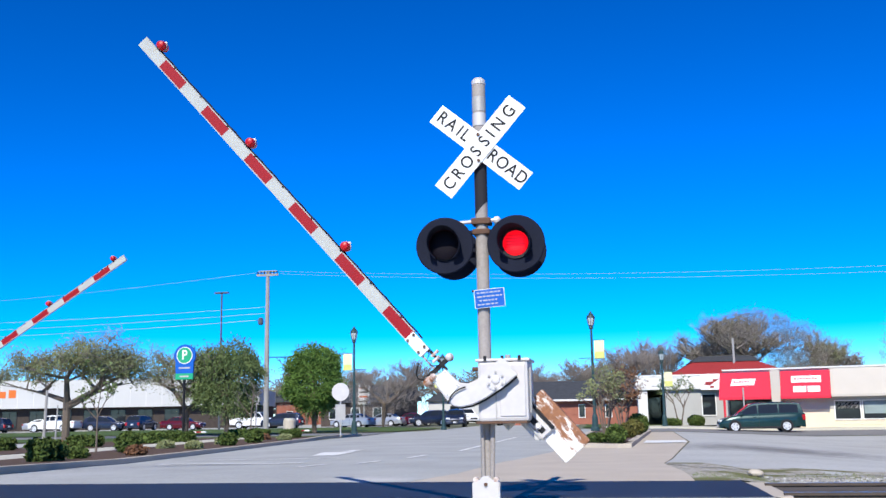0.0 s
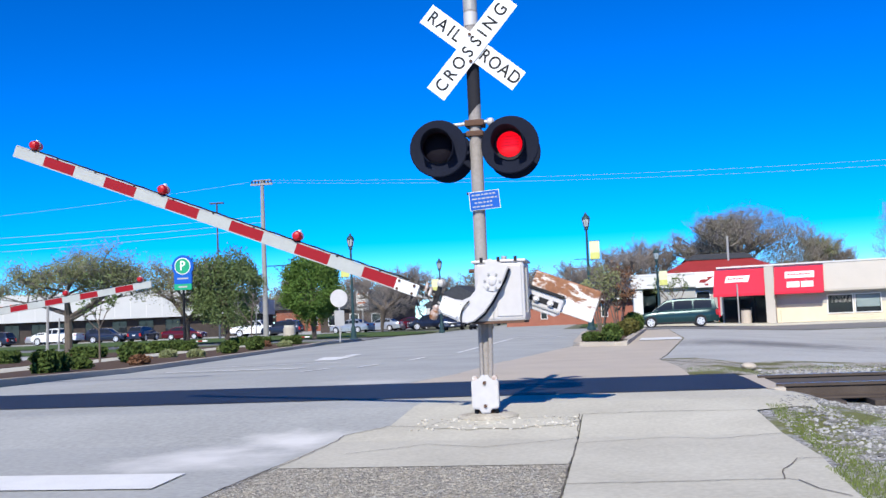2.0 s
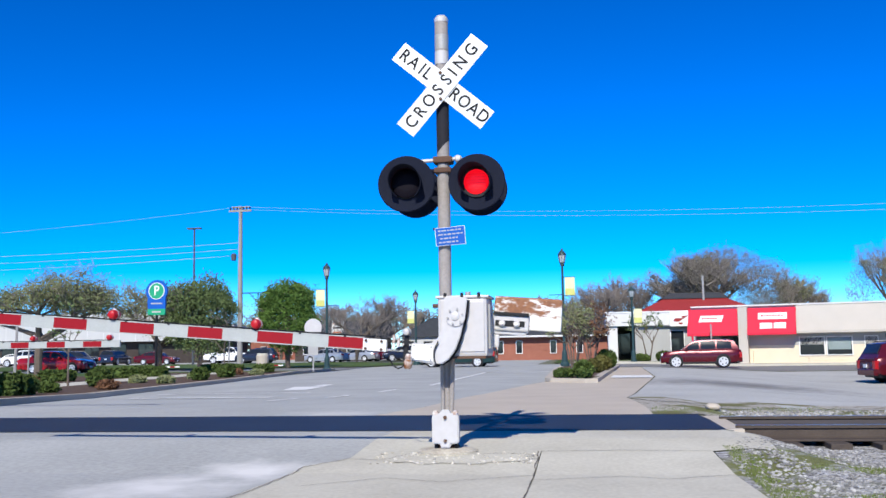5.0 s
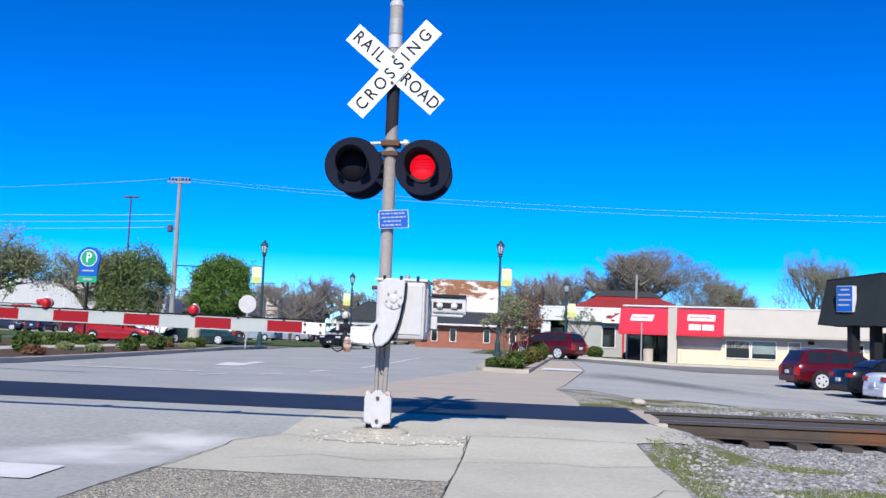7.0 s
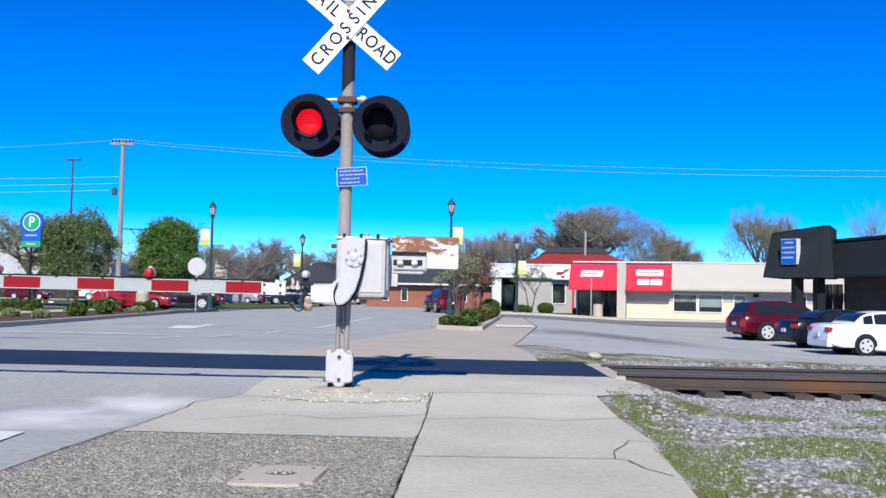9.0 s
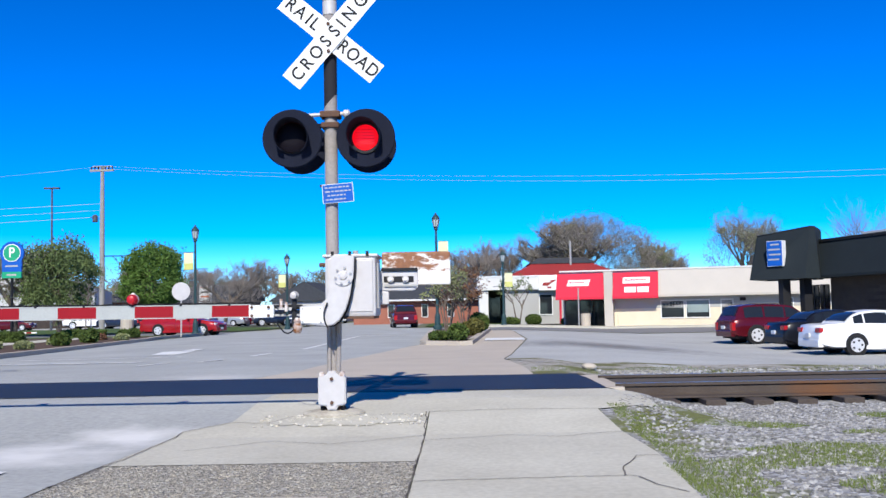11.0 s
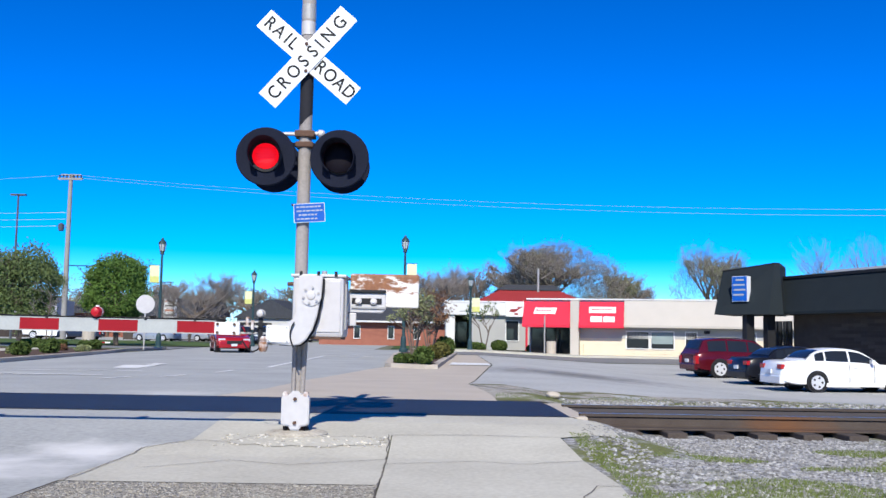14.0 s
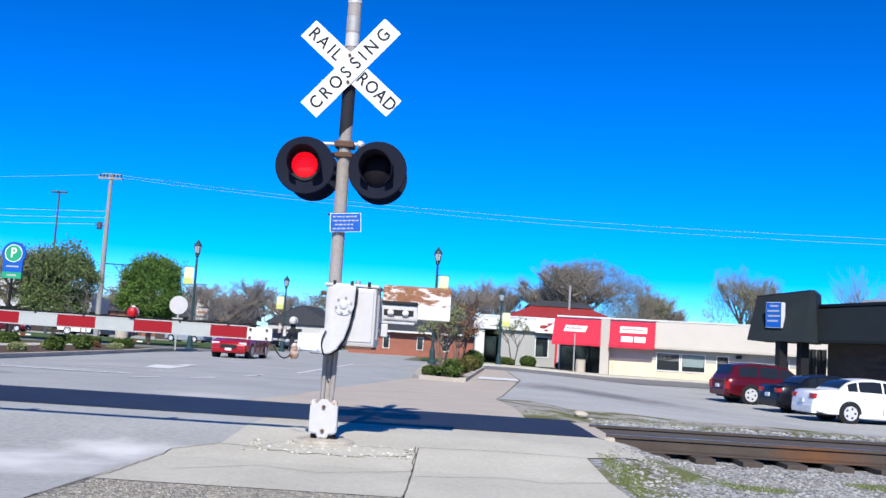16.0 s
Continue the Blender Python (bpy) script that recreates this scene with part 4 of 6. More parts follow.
def crossing_signal():
    g0 = gz(-0.58, 0)
    sig = thing("crossing_signal", -0.58, 0, g0, label="steel level-crossing signal mast with crossbuck, twin red flashers and gate", category="crossing signal")
    top = 4.63 - g0
    part("mast", lathem([(0.066, 0.0), (0.066, top - 0.50), (0.070, top - 0.50), (0.070, top - 0.03), (0.062, top)], "z", 24), MAST, sig, smooth=True)
    part("mast_cap", lathem([(0.074, top - 0.06), (0.074, top - 0.02), (0.05, top + 0.012)], "z", 20), SILVER, sig)
    part("mast_band", lathem([(0.0725, top - 0.36), (0.0725, top - 0.20)], "z", 24), STEEL, sig, "dull grey sleeve on the mast")
    part("mast_band", lathem([(0.0725, top - 0.52), (0.0725, top - 0.38)], "z", 24), ALU, sig, "bright sleeve on the mast")
    # crossbuck shade painted on: a dark sleeve with a slanted lower edge
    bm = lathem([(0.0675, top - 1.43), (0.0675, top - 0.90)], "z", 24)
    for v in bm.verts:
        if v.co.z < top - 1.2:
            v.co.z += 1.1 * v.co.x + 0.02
    part("mast_band", bm, MAST_SHADE, sig, "shade below the crossbuck, painted on the mast as a dark band", smooth=True)
    part("footing", lathem([(0.31, -0.12), (0.31, 0.018), (0.28, 0.035), (0.17, 0.05)], "z", 26), RUBBLE, sig, "round worn concrete footing")
    # junction box at the foot
    jb = [(-0.115, 0.10), (-0.135, 0.12), (-0.135, 0.37), (-0.11, 0.395), (-0.06, 0.40), (-0.03, 0.435), (0.03, 0.435), (0.06, 0.40), (0.11, 0.395), (0.135, 0.37), (0.135, 0.12), (0.115, 0.10), (0.06, 0.095), (0.04, 0.055), (-0.04, 0.055), (-0.06, 0.095)]
    j = part("junction_box", prismm(jb, "y", -0.17, -0.06, bevel=0.012), ALU, sig, "light grey cast junction box")
    for zz in (0.36, 0.13):
        part("bolt", tubem((0, -0.19, zz), (0, -0.165, zz), 0.018, n=8), RUST, j)
    for xx in (-0.10, 0.10):
        part("lug", tubem((xx, -0.16, 0.405), (xx, -0.10, 0.405), 0.026, n=10), RUSTY, j)
        part("base_bolt", tubem((xx, -0.10, 0.03), (xx, -0.10, 0.11), 0.022, n=8), BLACK, j)
    part("base_casting", lathem([(0.13, 0.03), (0.12, 0.07), (0.085, 0.12), (0.075, 0.30)], "z", 16), RUST, sig)
    part("conduit", tubem((0.055, -0.075, 0.40), (0.075, -0.075, 1.0), 0.024, n=10), MAST, sig)
    part("conduit", tubem((-0.03, -0.082, 0.40), (-0.03, -0.082, 1.0), 0.018, n=10), MAST, sig)
    # crossbuck
    cz = 3.86 - g0
    for angle, words, dy in ((-40.5, "RAIL     ROAD", -0.105), (49.0, "CROSSING", -0.118)):
        c, s2 = math.cos(radians(angle)), math.sin(radians(angle))
        m = pose(0.02, dy, cz, 0, -angle, 0)
        blade = part("crossbuck_blade", boxm(-0.61, -0.004, -0.114, 0.61, 0.0, 0.114, m=m), WHITE, sig, "white crossbuck blade with black letters")
        face = m @ pose(0, -0.0055, 0, 90, 0, 0)
        if words == "CROSSING":
            for i, ch in enumerate(words):
                lettering(ch, 0.185, "letter", BLACK, blade, face @ pose((-0.50, -0.362, -0.212, -0.068, 0.068, 0.172, 0.300, 0.472)[i], -0.002, 0), 0.001)
        else:
            for i, ch in enumerate("RAIL"):
                lettering(ch, 0.185, "letter", BLACK, blade, face @ pose((-0.52, -0.395, -0.285, -0.205)[i], 0, 0), 0.001)
            for i, ch in enumerate("ROAD"):
                lettering(ch, 0.185, "letter", BLACK, blade, face @ pose((0.165, 0.292, 0.420, 0.545)[i], 0, 0), 0.001)
    for zz in (0.13, -0.15):
        part("bolt", tubem((0.0, -0.135, cz + zz), (0.0, -0.10, cz + zz), 0.018, n=8), RUST, sig)
        part("clamp", lathem([(0.078, cz + zz - 0.02), (0.078, cz + zz + 0.02)], "z", 16), RUST, sig)
    part("blade_bracket", boxm(-0.03, -0.104, cz - 0.16, 0.03, -0.06, cz + 0.14, bevel=0.004), STEEL, sig)
    # lights
    lz = 2.815 - g0
    part("light_arm", tubem((-0.24, -0.02, lz + 0.265), (0.16, -0.02, lz + 0.28), 0.020, n=10), SILVER, sig)
    part("light_arm", tubem((-0.40, 0.0, lz + 0.16), (0.40, 0.0, lz + 0.16), 0.026, n=10), HOOD, sig)
    part("arm_clamp", boxm(-0.10, -0.09, lz + 0.235, 0.10, 0.09, lz + 0.30, bevel=0.012), RUST, sig)
    part("arm_clamp", boxm(-0.09, -0.085, lz + 0.13, 0.09, 0.085, lz + 0.185, bevel=0.012), RUST, sig)
    part("arm_cap", lathem([(0.03, 0.13), (0.042, 0.14), (0.042, 0.18), (0.02, 0.20)], "x", 12, (0, -0.02, lz + 0.275)), SILVER, sig)
    covers = [flasher(sig, -0.36, lz, 4), flasher(sig, 0.37, lz - 0.01, -3)]
    # second pair facing the other way, seen behind
    for x in (-0.335, 0.365):
        part("rear_flasher", lathem([(0.275, 0.24), (0.28, 0.25), (0.275, 0.26)], "y", 36, (x, 0, lz - 0.015)), HOOD, sig, "back of a round black flasher background")
    # emergency notice
    n = part("notice", boxm(-0.155, -0.004, -0.095, 0.155, 0.0, 0.095, m=pose(0.075, -0.095, 2.275 - g0, 0, -4, 0)), WHITE, sig, "small blue emergency notice with white border")
    part("notice_field", boxm(-0.150, -0.007, -0.090, 0.150, -0.0045, 0.090, m=pose(0.075, -0.095, 2.275 - g0, 0, -4, 0)), BLUE, n)
    rnd = random.Random(8)
    for k, zz in enumerate((0.06, 0.02, -0.02, -0.06)):
        x = -0.125 + (0.02 if k == 2 else 0)
        while x < (0.11 if k < 2 else 0.08):
            w = rnd.uniform(0.02, 0.05)
            part("text_bar", boxm(x, -0.0085, zz - 0.007, min(x + w, 0.13), -0.0075, zz + 0.007, m=pose(0.075, -0.095, 2.275 - g0, 0, -4, 0)), ARM_WHITE, n)
            x += w + 0.010
    part("notice_clamp", tubem((-0.11, -0.06, 2.355 - g0), (0.0, -0.06, 2.355 - g0), 0.014, n=8), TRIM, sig)
    mechanism(sig, -0.065, 1.04 - g0, 1)
    arm = gate(sig, 0.15, -0.36, 1.44 - g0, 1)
    return arm, covers


def far_gate():
    g0 = gz(-13.34, 7.7)
    sig = thing("crossing_gate", -13.34, 7.9, g0, label="opposite gate mast with a striped red and white arm", category="crossing gate")
    part("mast", lathem([(0.066, 0.0), (0.066, 4.4), (0.05, 4.45)], "z", 18), MAST, sig)
    part("footing", lathem([(0.4, -0.2), (0.4, 0.03), (0.3, 0.06)], "z", 20), CONCRETE, sig)
    mechanism(sig, 0.0, 1.12, -1)
    return gate(sig, -0.0, -0.4, 1.66 - g0, -1)


# ---- vehicles ----
def smooth_line(pts, per=4):
    """A rounded line through points."""
    out = []
    for i in range(len(pts) - 1):
        p0, p1, p2, p3 = [Vector(pts[min(max(k, 0), len(pts) - 1)]) for k in (i - 1, i, i + 1, i + 2)]
        for j in range(per):
            t = j / per
            out.append(tuple(0.5 * (2 * p1 + (p2 - p0) * t + (2 * p0 - 5 * p1 + 4 * p2 - p3) * t * t + (3 * p1 - p0 - 3 * p2 + p3) * t ** 3)))
    return out + [tuple(pts[-1])]


def shell(grid, depth):
    """A thin curved pane from a grid of points, pushed out by depth."""
    bm = bmesh.new()
    v = [[bm.verts.new(p) for p in row] for row in grid]
    for a, b in zip(v, v[1:]):
        for i in range(len(a) - 1):
            bm.faces.new((a[i], a[i + 1], b[i + 1], b[i]))
    bmesh.ops.recalc_face_normals(bm, faces=bm.faces)
    mid = sum((f.normal for f in bm.faces), Vector())
    if mid.dot(depth) < 0:
        bmesh.ops.reverse_faces(bm, faces=bm.faces)
    ex = bmesh.ops.extrude_face_region(bm, geom=bm.faces[:])
    for q in ex["geom"]:
        if isinstance(q, bmesh.types.BMVert):
            q.co += depth
    bmesh.ops.recalc_face_normals(bm, faces=bm.faces)
    return bm


def car(name, paint, kind, label, category="car", group=""):
    """A vehicle along +x (its nose), wheels on z = 0, centred. kind: sedan, suv, van or pickup."""
    spec = {
        # length, width, height, wheelbase, wheel radius, sill, belt rows (x fraction, z), glasshouse (x fractions at belt, at roof)
        "sedan": (4.8, 1.8, 1.45, 2.75, 0.325, 0.22, [(-0.5, 0.62), (-0.485, 0.90), (-0.45, 1.00), (-0.29, 1.03), (0.0, 0.98), (0.17, 0.95), (0.30, 0.90), (0.44, 0.80), (0.485, 0.70), (0.5, 0.55)], (-0.33, -0.19, 0.06, 0.22)),
        "suv": (4.65, 1.84, 1.66, 2.70, 0.37, 0.27, [(-0.5, 0.55), (-0.494, 0.85), (-0.475, 1.04), (-0.3, 1.08), (0.0, 1.05), (0.20, 1.06), (0.33, 1.02), (0.45, 0.93), (0.49, 0.78), (0.5, 0.60)], (-0.485, -0.385, 0.06, 0.25)),
        "van": (5.05, 1.95, 1.75, 3.03, 0.33, 0.22, [(-0.5, 0.55), (-0.495, 0.95), (-0.485, 1.08), (-0.3, 1.08), (0.0, 1.04), (0.20, 1.02), (0.33, 0.97), (0.44, 0.82), (0.485, 0.66), (0.5, 0.5)], (-0.485, -0.43, 0.09, 0.31)),
        "pickup": (5.7, 1.98, 1.85, 3.6, 0.40, 0.38, [(-0.5, 0.65), (-0.495, 1.10), (-0.48, 1.22), (-0.13, 1.22), (0.0, 1.20), (0.20, 1.18), (0.3, 1.15), (0.45, 1.10), (0.49, 0.90), (0.5, 0.65)], (-0.13, -0.10, 0.10, 0.20)),
    }[kind]
    L, W, Hh, wb, wr, sill, rows, gh = spec
    root = thing(name, 0, 0, 0, label=label, category=category, group=group)
    h = W / 2
    # body: sections from tail to nose
    bm = bmesh.new()
    secs = []
    for f, zt in smooth_line(rows, 3):
        end = max(0.0, (abs(f) - 0.40) / 0.10)
        w = h * (1 - 0.13 * end ** 2)
        zb = sill + 0.12 * end
        mid = zb + 0.55 * (zt - zb)
        prof = [(0.72 * w, zb), (0.97 * w, zb + 0.05), (w, mid), (0.965 * w, zt - 0.10 * (zt - zb)), (0.90 * w, zt)]
        ring = [(f * L, y, z) for y, z in prof] + [(f * L, -y, z) for y, z in prof[::-1]]
        secs.append([bm.verts.new(p) for p in ring])
    for a, b in zip(secs, secs[1:]):
        for i in range(len(a)):
            k = (i + 1) % len(a)
            bm.faces.new((a[i], a[k], b[k], b[i]))
    bm.faces.new(secs[0])
    bm.faces.new(secs[-1][::-1])
    bmesh.ops.recalc_face_normals(bm, faces=bm.faces)
    bmesh.ops.subdivide_edges(bm, edges=[e for e in bm.edges if e.calc_length() > 0.5], cuts=1)
    body = part("body", bm, paint, root, smooth=True)

    def belt(f):
        return table(f, rows)
    # glasshouse: rounded sections under a curved roof line
    b0, r0, r1, b1 = gh
    wt, roof_z = h * 0.70, Hh
    mid_r = belt(b0) + 0.60 * (roof_z - belt(b0))
    mid_f = belt(b1) + 0.55 * (roof_z - belt(b1))
    line = smooth_line([(b0, belt(b0) - 0.02), (b0 + (r0 - b0) * 0.52, mid_r), (r0, roof_z - 0.06), (r0 * 0.55 + r1 * 0.45, roof_z), (r1, roof_z - 0.055), (r1 + (b1 - r1) * 0.47, mid_f), (b1, belt(b1) - 0.02)], 5)

    def wide(f, z):
        zb = belt(f) - 0.04
        return h * 0.91 + (wt - h * 0.91) * min(1.0, max(0.0, (z - zb) / (roof_z - zb))) ** 1.25

    bm = bmesh.new()
    secs = []
    for f, zt in line:
        zb = belt(f) - 0.04
        zt = max(zt, zb + 0.01)
        prof = [(wide(f, zb + (zt - zb) * u), zb + (zt - zb) * u) for u in (0.0, 0.3, 0.6, 0.85, 0.95)]
        wtop = wide(f, zt)
        prof += [(wtop * 0.93, zt - 0.012), (wtop * 0.72, zt + 0.004), (wtop * 0.3, zt + 0.014)]
        ring = [(f * L, y, z) for y, z in prof] + [(f * L, -y, z) for y, z in prof[::-1]]
        secs.append([bm.verts.new(p) for p in ring])
    for p, q in zip(secs, secs[1:]):
        for i in range(len(p) - 1):
            bm.faces.new((p[i], p[i + 1], q[i + 1], q[i]))
    bmesh.ops.recalc_face_normals(bm, faces=bm.faces)
    part("cabin", bm, paint, root, "painted roof and window pillars", smooth=True)
    panes = {"sedan": [(0.0, 0.165), (-0.175, -0.015), (-0.255, -0.187)], "suv": [(0.02, 0.19), (-0.18, 0.005), (-0.375, -0.197)], "van": [(0.05, 0.25), (-0.19, 0.035), (-0.42, -0.205)], "pickup": [(0.03, 0.16), (-0.10, 0.015)]}[kind]
    for s in (1, -1):
        for a, b in panes:
            grid = []
            for u in (0.13, 0.36, 0.6, 0.84):
                row = []
                for k in range(7):
                    f = a + (b - a) * k / 6
                    zb, zt = belt(f) - 0.04, table(f, line)
                    z = zb + (zt - zb) * u
                    row.append((f * L, s * (wide(f, z) + 0.004), z))
                grid.append(row)
            part("side_window", shell(grid, Vector((0, s * 0.008, 0))), GLASS, root, smooth=True)
    n = len(line) - 1
    for nm, idx, sg in (("windscreen", range(n - 9, n), 1), ("rear_window", range(1, 10), -1)):
        grid = []
        for i in idx:
            f, z = line[i]
            if abs(f - (b1 if sg > 0 else b0)) > abs((r1 if sg > 0 else r0) - (b1 if sg > 0 else b0)) * 0.93 or z < belt(f) + 0.05:
                continue
            w = wide(f, z)
            grid.append([(f * L + sg * 0.010, w * k, z + 0.016 - 0.03 * abs(k) ** 3) for k in (-0.88, -0.6, -0.3, 0, 0.3, 0.6, 0.88)])
        part(nm, shell(grid, Vector((sg * 0.010, 0, 0.010))), GLASS, root, smooth=True)
    # wheels, arches, trim
    for sx in (0.5, -0.5):
        for s in (1, -1):
            cx = sx * wb + (0.04 * L if kind == "sedan" else 0.02 * L)
            a = part("wheel_arch", tubem((cx, s * (h - 0.26), wr + 0.02), (cx, s * (h + 0.004), wr + 0.02), wr + 0.05, n=24), TRIM, root)
            w = part("wheel", lathem([(wr - 0.10, -0.11), (wr - 0.02, -0.11), (wr, -0.08), (wr, 0.08), (wr - 0.02, 0.11), (wr - 0.10, 0.11)], "y", 24, (cx, s * (h - 0.085), wr)), TYRE, root, "black tyre on an alloy rim", smooth=False)
            part("rim", lathem([(wr - 0.085, h - 0.03), (wr - 0.095, h + 0.034), (wr * 0.55, h + 0.028), (0.06, h + 0.034), (0.02, h + 0.036)] if s > 0 else [(wr - 0.085, -h + 0.03), (wr - 0.095, -h - 0.034), (wr * 0.55, -h - 0.028), (0.06, -h - 0.034), (0.02, -h - 0.036)], "y", 20, (cx, 0, wr)), RIM, w)
            for k in range(5):
                ang = 2 * math.pi * k / 5
                part("spoke_gap", tubem((cx + math.cos(ang) * wr * 0.46, s * (h - 0.03), wr + math.sin(ang) * wr * 0.46), (cx + math.cos(ang) * wr * 0.46, s * (h + 0.036), wr + math.sin(ang) * wr * 0.46), wr * 0.12, n=8), TRIM, w)
    part("front_bumper", boxm(0.455 * L, -h * 0.86, sill + 0.02, 0.502 * L, h * 0.86, sill + 0.26, bevel=0.05), paint if kind != "pickup" else RIM, root)
    part("rear_bumper", boxm(-0.505 * L, -h * 0.86, sill + 0.04, -0.465 * L, h * 0.86, sill + 0.32, bevel=0.05), paint if kind != "pickup" else RIM, root)
    part("grille", boxm(0.485 * L, -h * 0.42, sill + 0.22, 0.507 * L, h * 0.42, sill + 0.40, bevel=0.015), TRIM, root)
    part("plate", boxm(-0.510 * L, -0.15, sill + 0.36, -0.5 * L, 0.15, sill + 0.50, bevel=0.004), PLATE, root)
    part("plate", boxm(0.500 * L, -0.15, sill + 0.12, 0.511 * L, 0.15, sill + 0.24, bevel=0.004), PLATE, root)
    zf, zr = rows[-3][1] - 0.14, rows[1][1] - 0.06
    for s in (1, -1):
        part("headlight", boxm(0.455 * L, min(s * h * 0.50, s * h * 0.90), zf - 0.06, 0.492 * L, max(s * h * 0.50, s * h * 0.90), zf + 0.07, bevel=0.025), HEADLAMP, root)
        if kind in ("suv", "van"):
            part("tail_light", boxm(-0.502 * L, min(s * h * 0.68, s * h * 0.93), zr - 0.22, -0.465 * L, max(s * h * 0.68, s * h * 0.93), zr + 0.12, bevel=0.02), TAILLAMP, root)
        else:
            part("tail_light", boxm(-0.499 * L, min(s * h * 0.55, s * h * 0.91), zr - 0.10, -0.455 * L, max(s * h * 0.55, s * h * 0.91), zr + 0.06, bevel=0.02), TAILLAMP, root)
        part("mirror", boxm((b1 - 0.075) * L - 0.05, min(s * h * 0.93, s * (h + 0.14)), belt(b1) + 0.02, (b1 - 0.075) * L + 0.06, max(s * h * 0.93, s * (h + 0.14)), belt(b1) + 0.15, bevel=0.02), paint, root)
        for a, b in panes[:2]:
            part("door_handle", boxm((a + 0.015) * L, min(s * h * 0.97, s * (h + 0.01)), belt(0) - 0.17, (a + 0.05) * L, max(s * h * 0.97, s * (h + 0.01)), belt(0) - 0.14, bevel=0.006), TRIM if kind == "suv" else paint, root)
            part("door_seam", boxm(b * L, min(s * h * 0.97, s * (h + 0.003)), sill + 0.10, b * L + 0.010, max(s * h * 0.97, s * (h + 0.003)), belt(0) - 0.06), TRIM, root)
        part("sill", boxm(-0.5 * wb + wr, min(s * h * 0.85, s * (h + 0.006)), sill - 0.03, 0.5 * wb - wr + 0.1, max(s * h * 0.85, s * (h + 0.006)), sill + 0.09, bevel=0.01), TRIM if kind in ("suv", "van") else paint, root)
    if kind == "pickup":
        part("cargo_bed", boxm(-0.47 * L, -h * 0.80, 1.225, -0.15 * L, h * 0.80, 1.229), TRIM, root)
    if kind in ("suv", "van"):
        for s in (1, -1):
            part("roof_rail", tubem((r0 * L + 0.1, s * wt * 0.9, roof_z + 0.015), (r1 * L - 0.3, s * wt * 0.9, roof_z + 0.015), 0.018, n=8), TRIM, root)
    part("underbody", boxm(-0.44 * L, -h * 0.8, wr * 0.62, 0.44 * L, h * 0.8, sill + 0.08), TRIM, root)
    return root


def park(src, x, y, heading, label=""):
    """A copy of a car, standing on the ground."""
    c = copy_thing(src, pose(x, y, gz(x, y) + 0.006, 0, 0, heading))
    return tagged(c, label) if label else c


def vehicles():
    made = {}
    made["van"] = car("minivan", CAR_GREEN, "van", "dark teal minivan driving along the side street", "minivan")
    made["suv"] = car("suv", CAR_MAROON, "suv", "dark red sport utility vehicle driving past the shops", "suv")
    made["red"] = car("sedan", CAR_RED, "sedan", "bright red car driving towards the crossing", "car")
    made["dark"] = car("suv", CAR_BLACK, "suv", "black sport utility vehicle turning at the junction", "suv")
    cars = "cars parked by the charcoal building"
    s = tagged(car("parked_suv", CAR_MAROON, "suv", "maroon sport utility vehicle parked on the lot", "suv"), group=cars)
    s.matrix_basis = pose(14.2, 32.3, gz(14.2, 32.3) + 0.006, 0, 0, 9)
    s = tagged(car("parked_sedan", CAR_BLACK, "sedan", "black sedan parked on the lot", "car"), group=cars)
    s.matrix_basis = pose(14.75, 27.1, gz(14.75, 27.1) + 0.006, 0, 0, 8)
    s = tagged(car("parked_sedan", CAR_WHITE, "sedan", "white sedan parked on the lot", "car"), group=cars)
    s.matrix_basis = pose(14.65, 23.1, gz(14.65, 23.1) + 0.006, 0, 0, 5)
    s = tagged(car("parked_van", CAR_RED, "van", "bright red van parked on the lot", "van"), group=cars)
    s.matrix_basis = pose(18.75, 19.9, gz(18.75, 19.9) + 0.006, 0, 0, 10)
    far = "cars parked along the west lots"
    navy = tagged(car("parked_suv", CAR_NAVY, "suv", "dark navy vehicle parked by the kerb", "suv"), group=far)
    navy.matrix_basis = pose(-14.6, 83, 0.006, 0, 0, -84)
    silver = tagged(car("parked_sedan", CAR_SILVER, "sedan", "silver car parked on the west lot", "car"), group=far)
    silver.matrix_basis = pose(-27.5, 93, 0.006, 0, 0, 165)
    truck = tagged(car("parked_pickup", CAR_WHITE, "pickup", "white pickup truck parked on the store lot", "pickup"), group=far)
    truck.matrix_basis = pose(-62, 92, 0.006, 0, 0, 178)
    maroon = tagged(car("parked_sedan", CAR_MAROON, "sedan", "maroon car parked on the store lot", "car"), group=far)
    maroon.matrix_basis = pose(-47.5, 94, 0.006, 0, 0, 0)
    for src, x, y, a in ((navy, -57, 94, 5), (navy, -70, 92, 180), (navy, -53.5, 96, 90), (silver, -67, 98, 10), (truck, -40, 97, 0), (navy, -36.5, 96, 180), (silver, -25.5, 99, 170), (maroon, -22.5, 101, 20), (navy, -19.8, 97, 200), (silver, -20.5, 104, 10), (truck, -17.6, 108, -60), (silver, -14.5, 112, -80)):
        park(src, x, y, a)
    return made


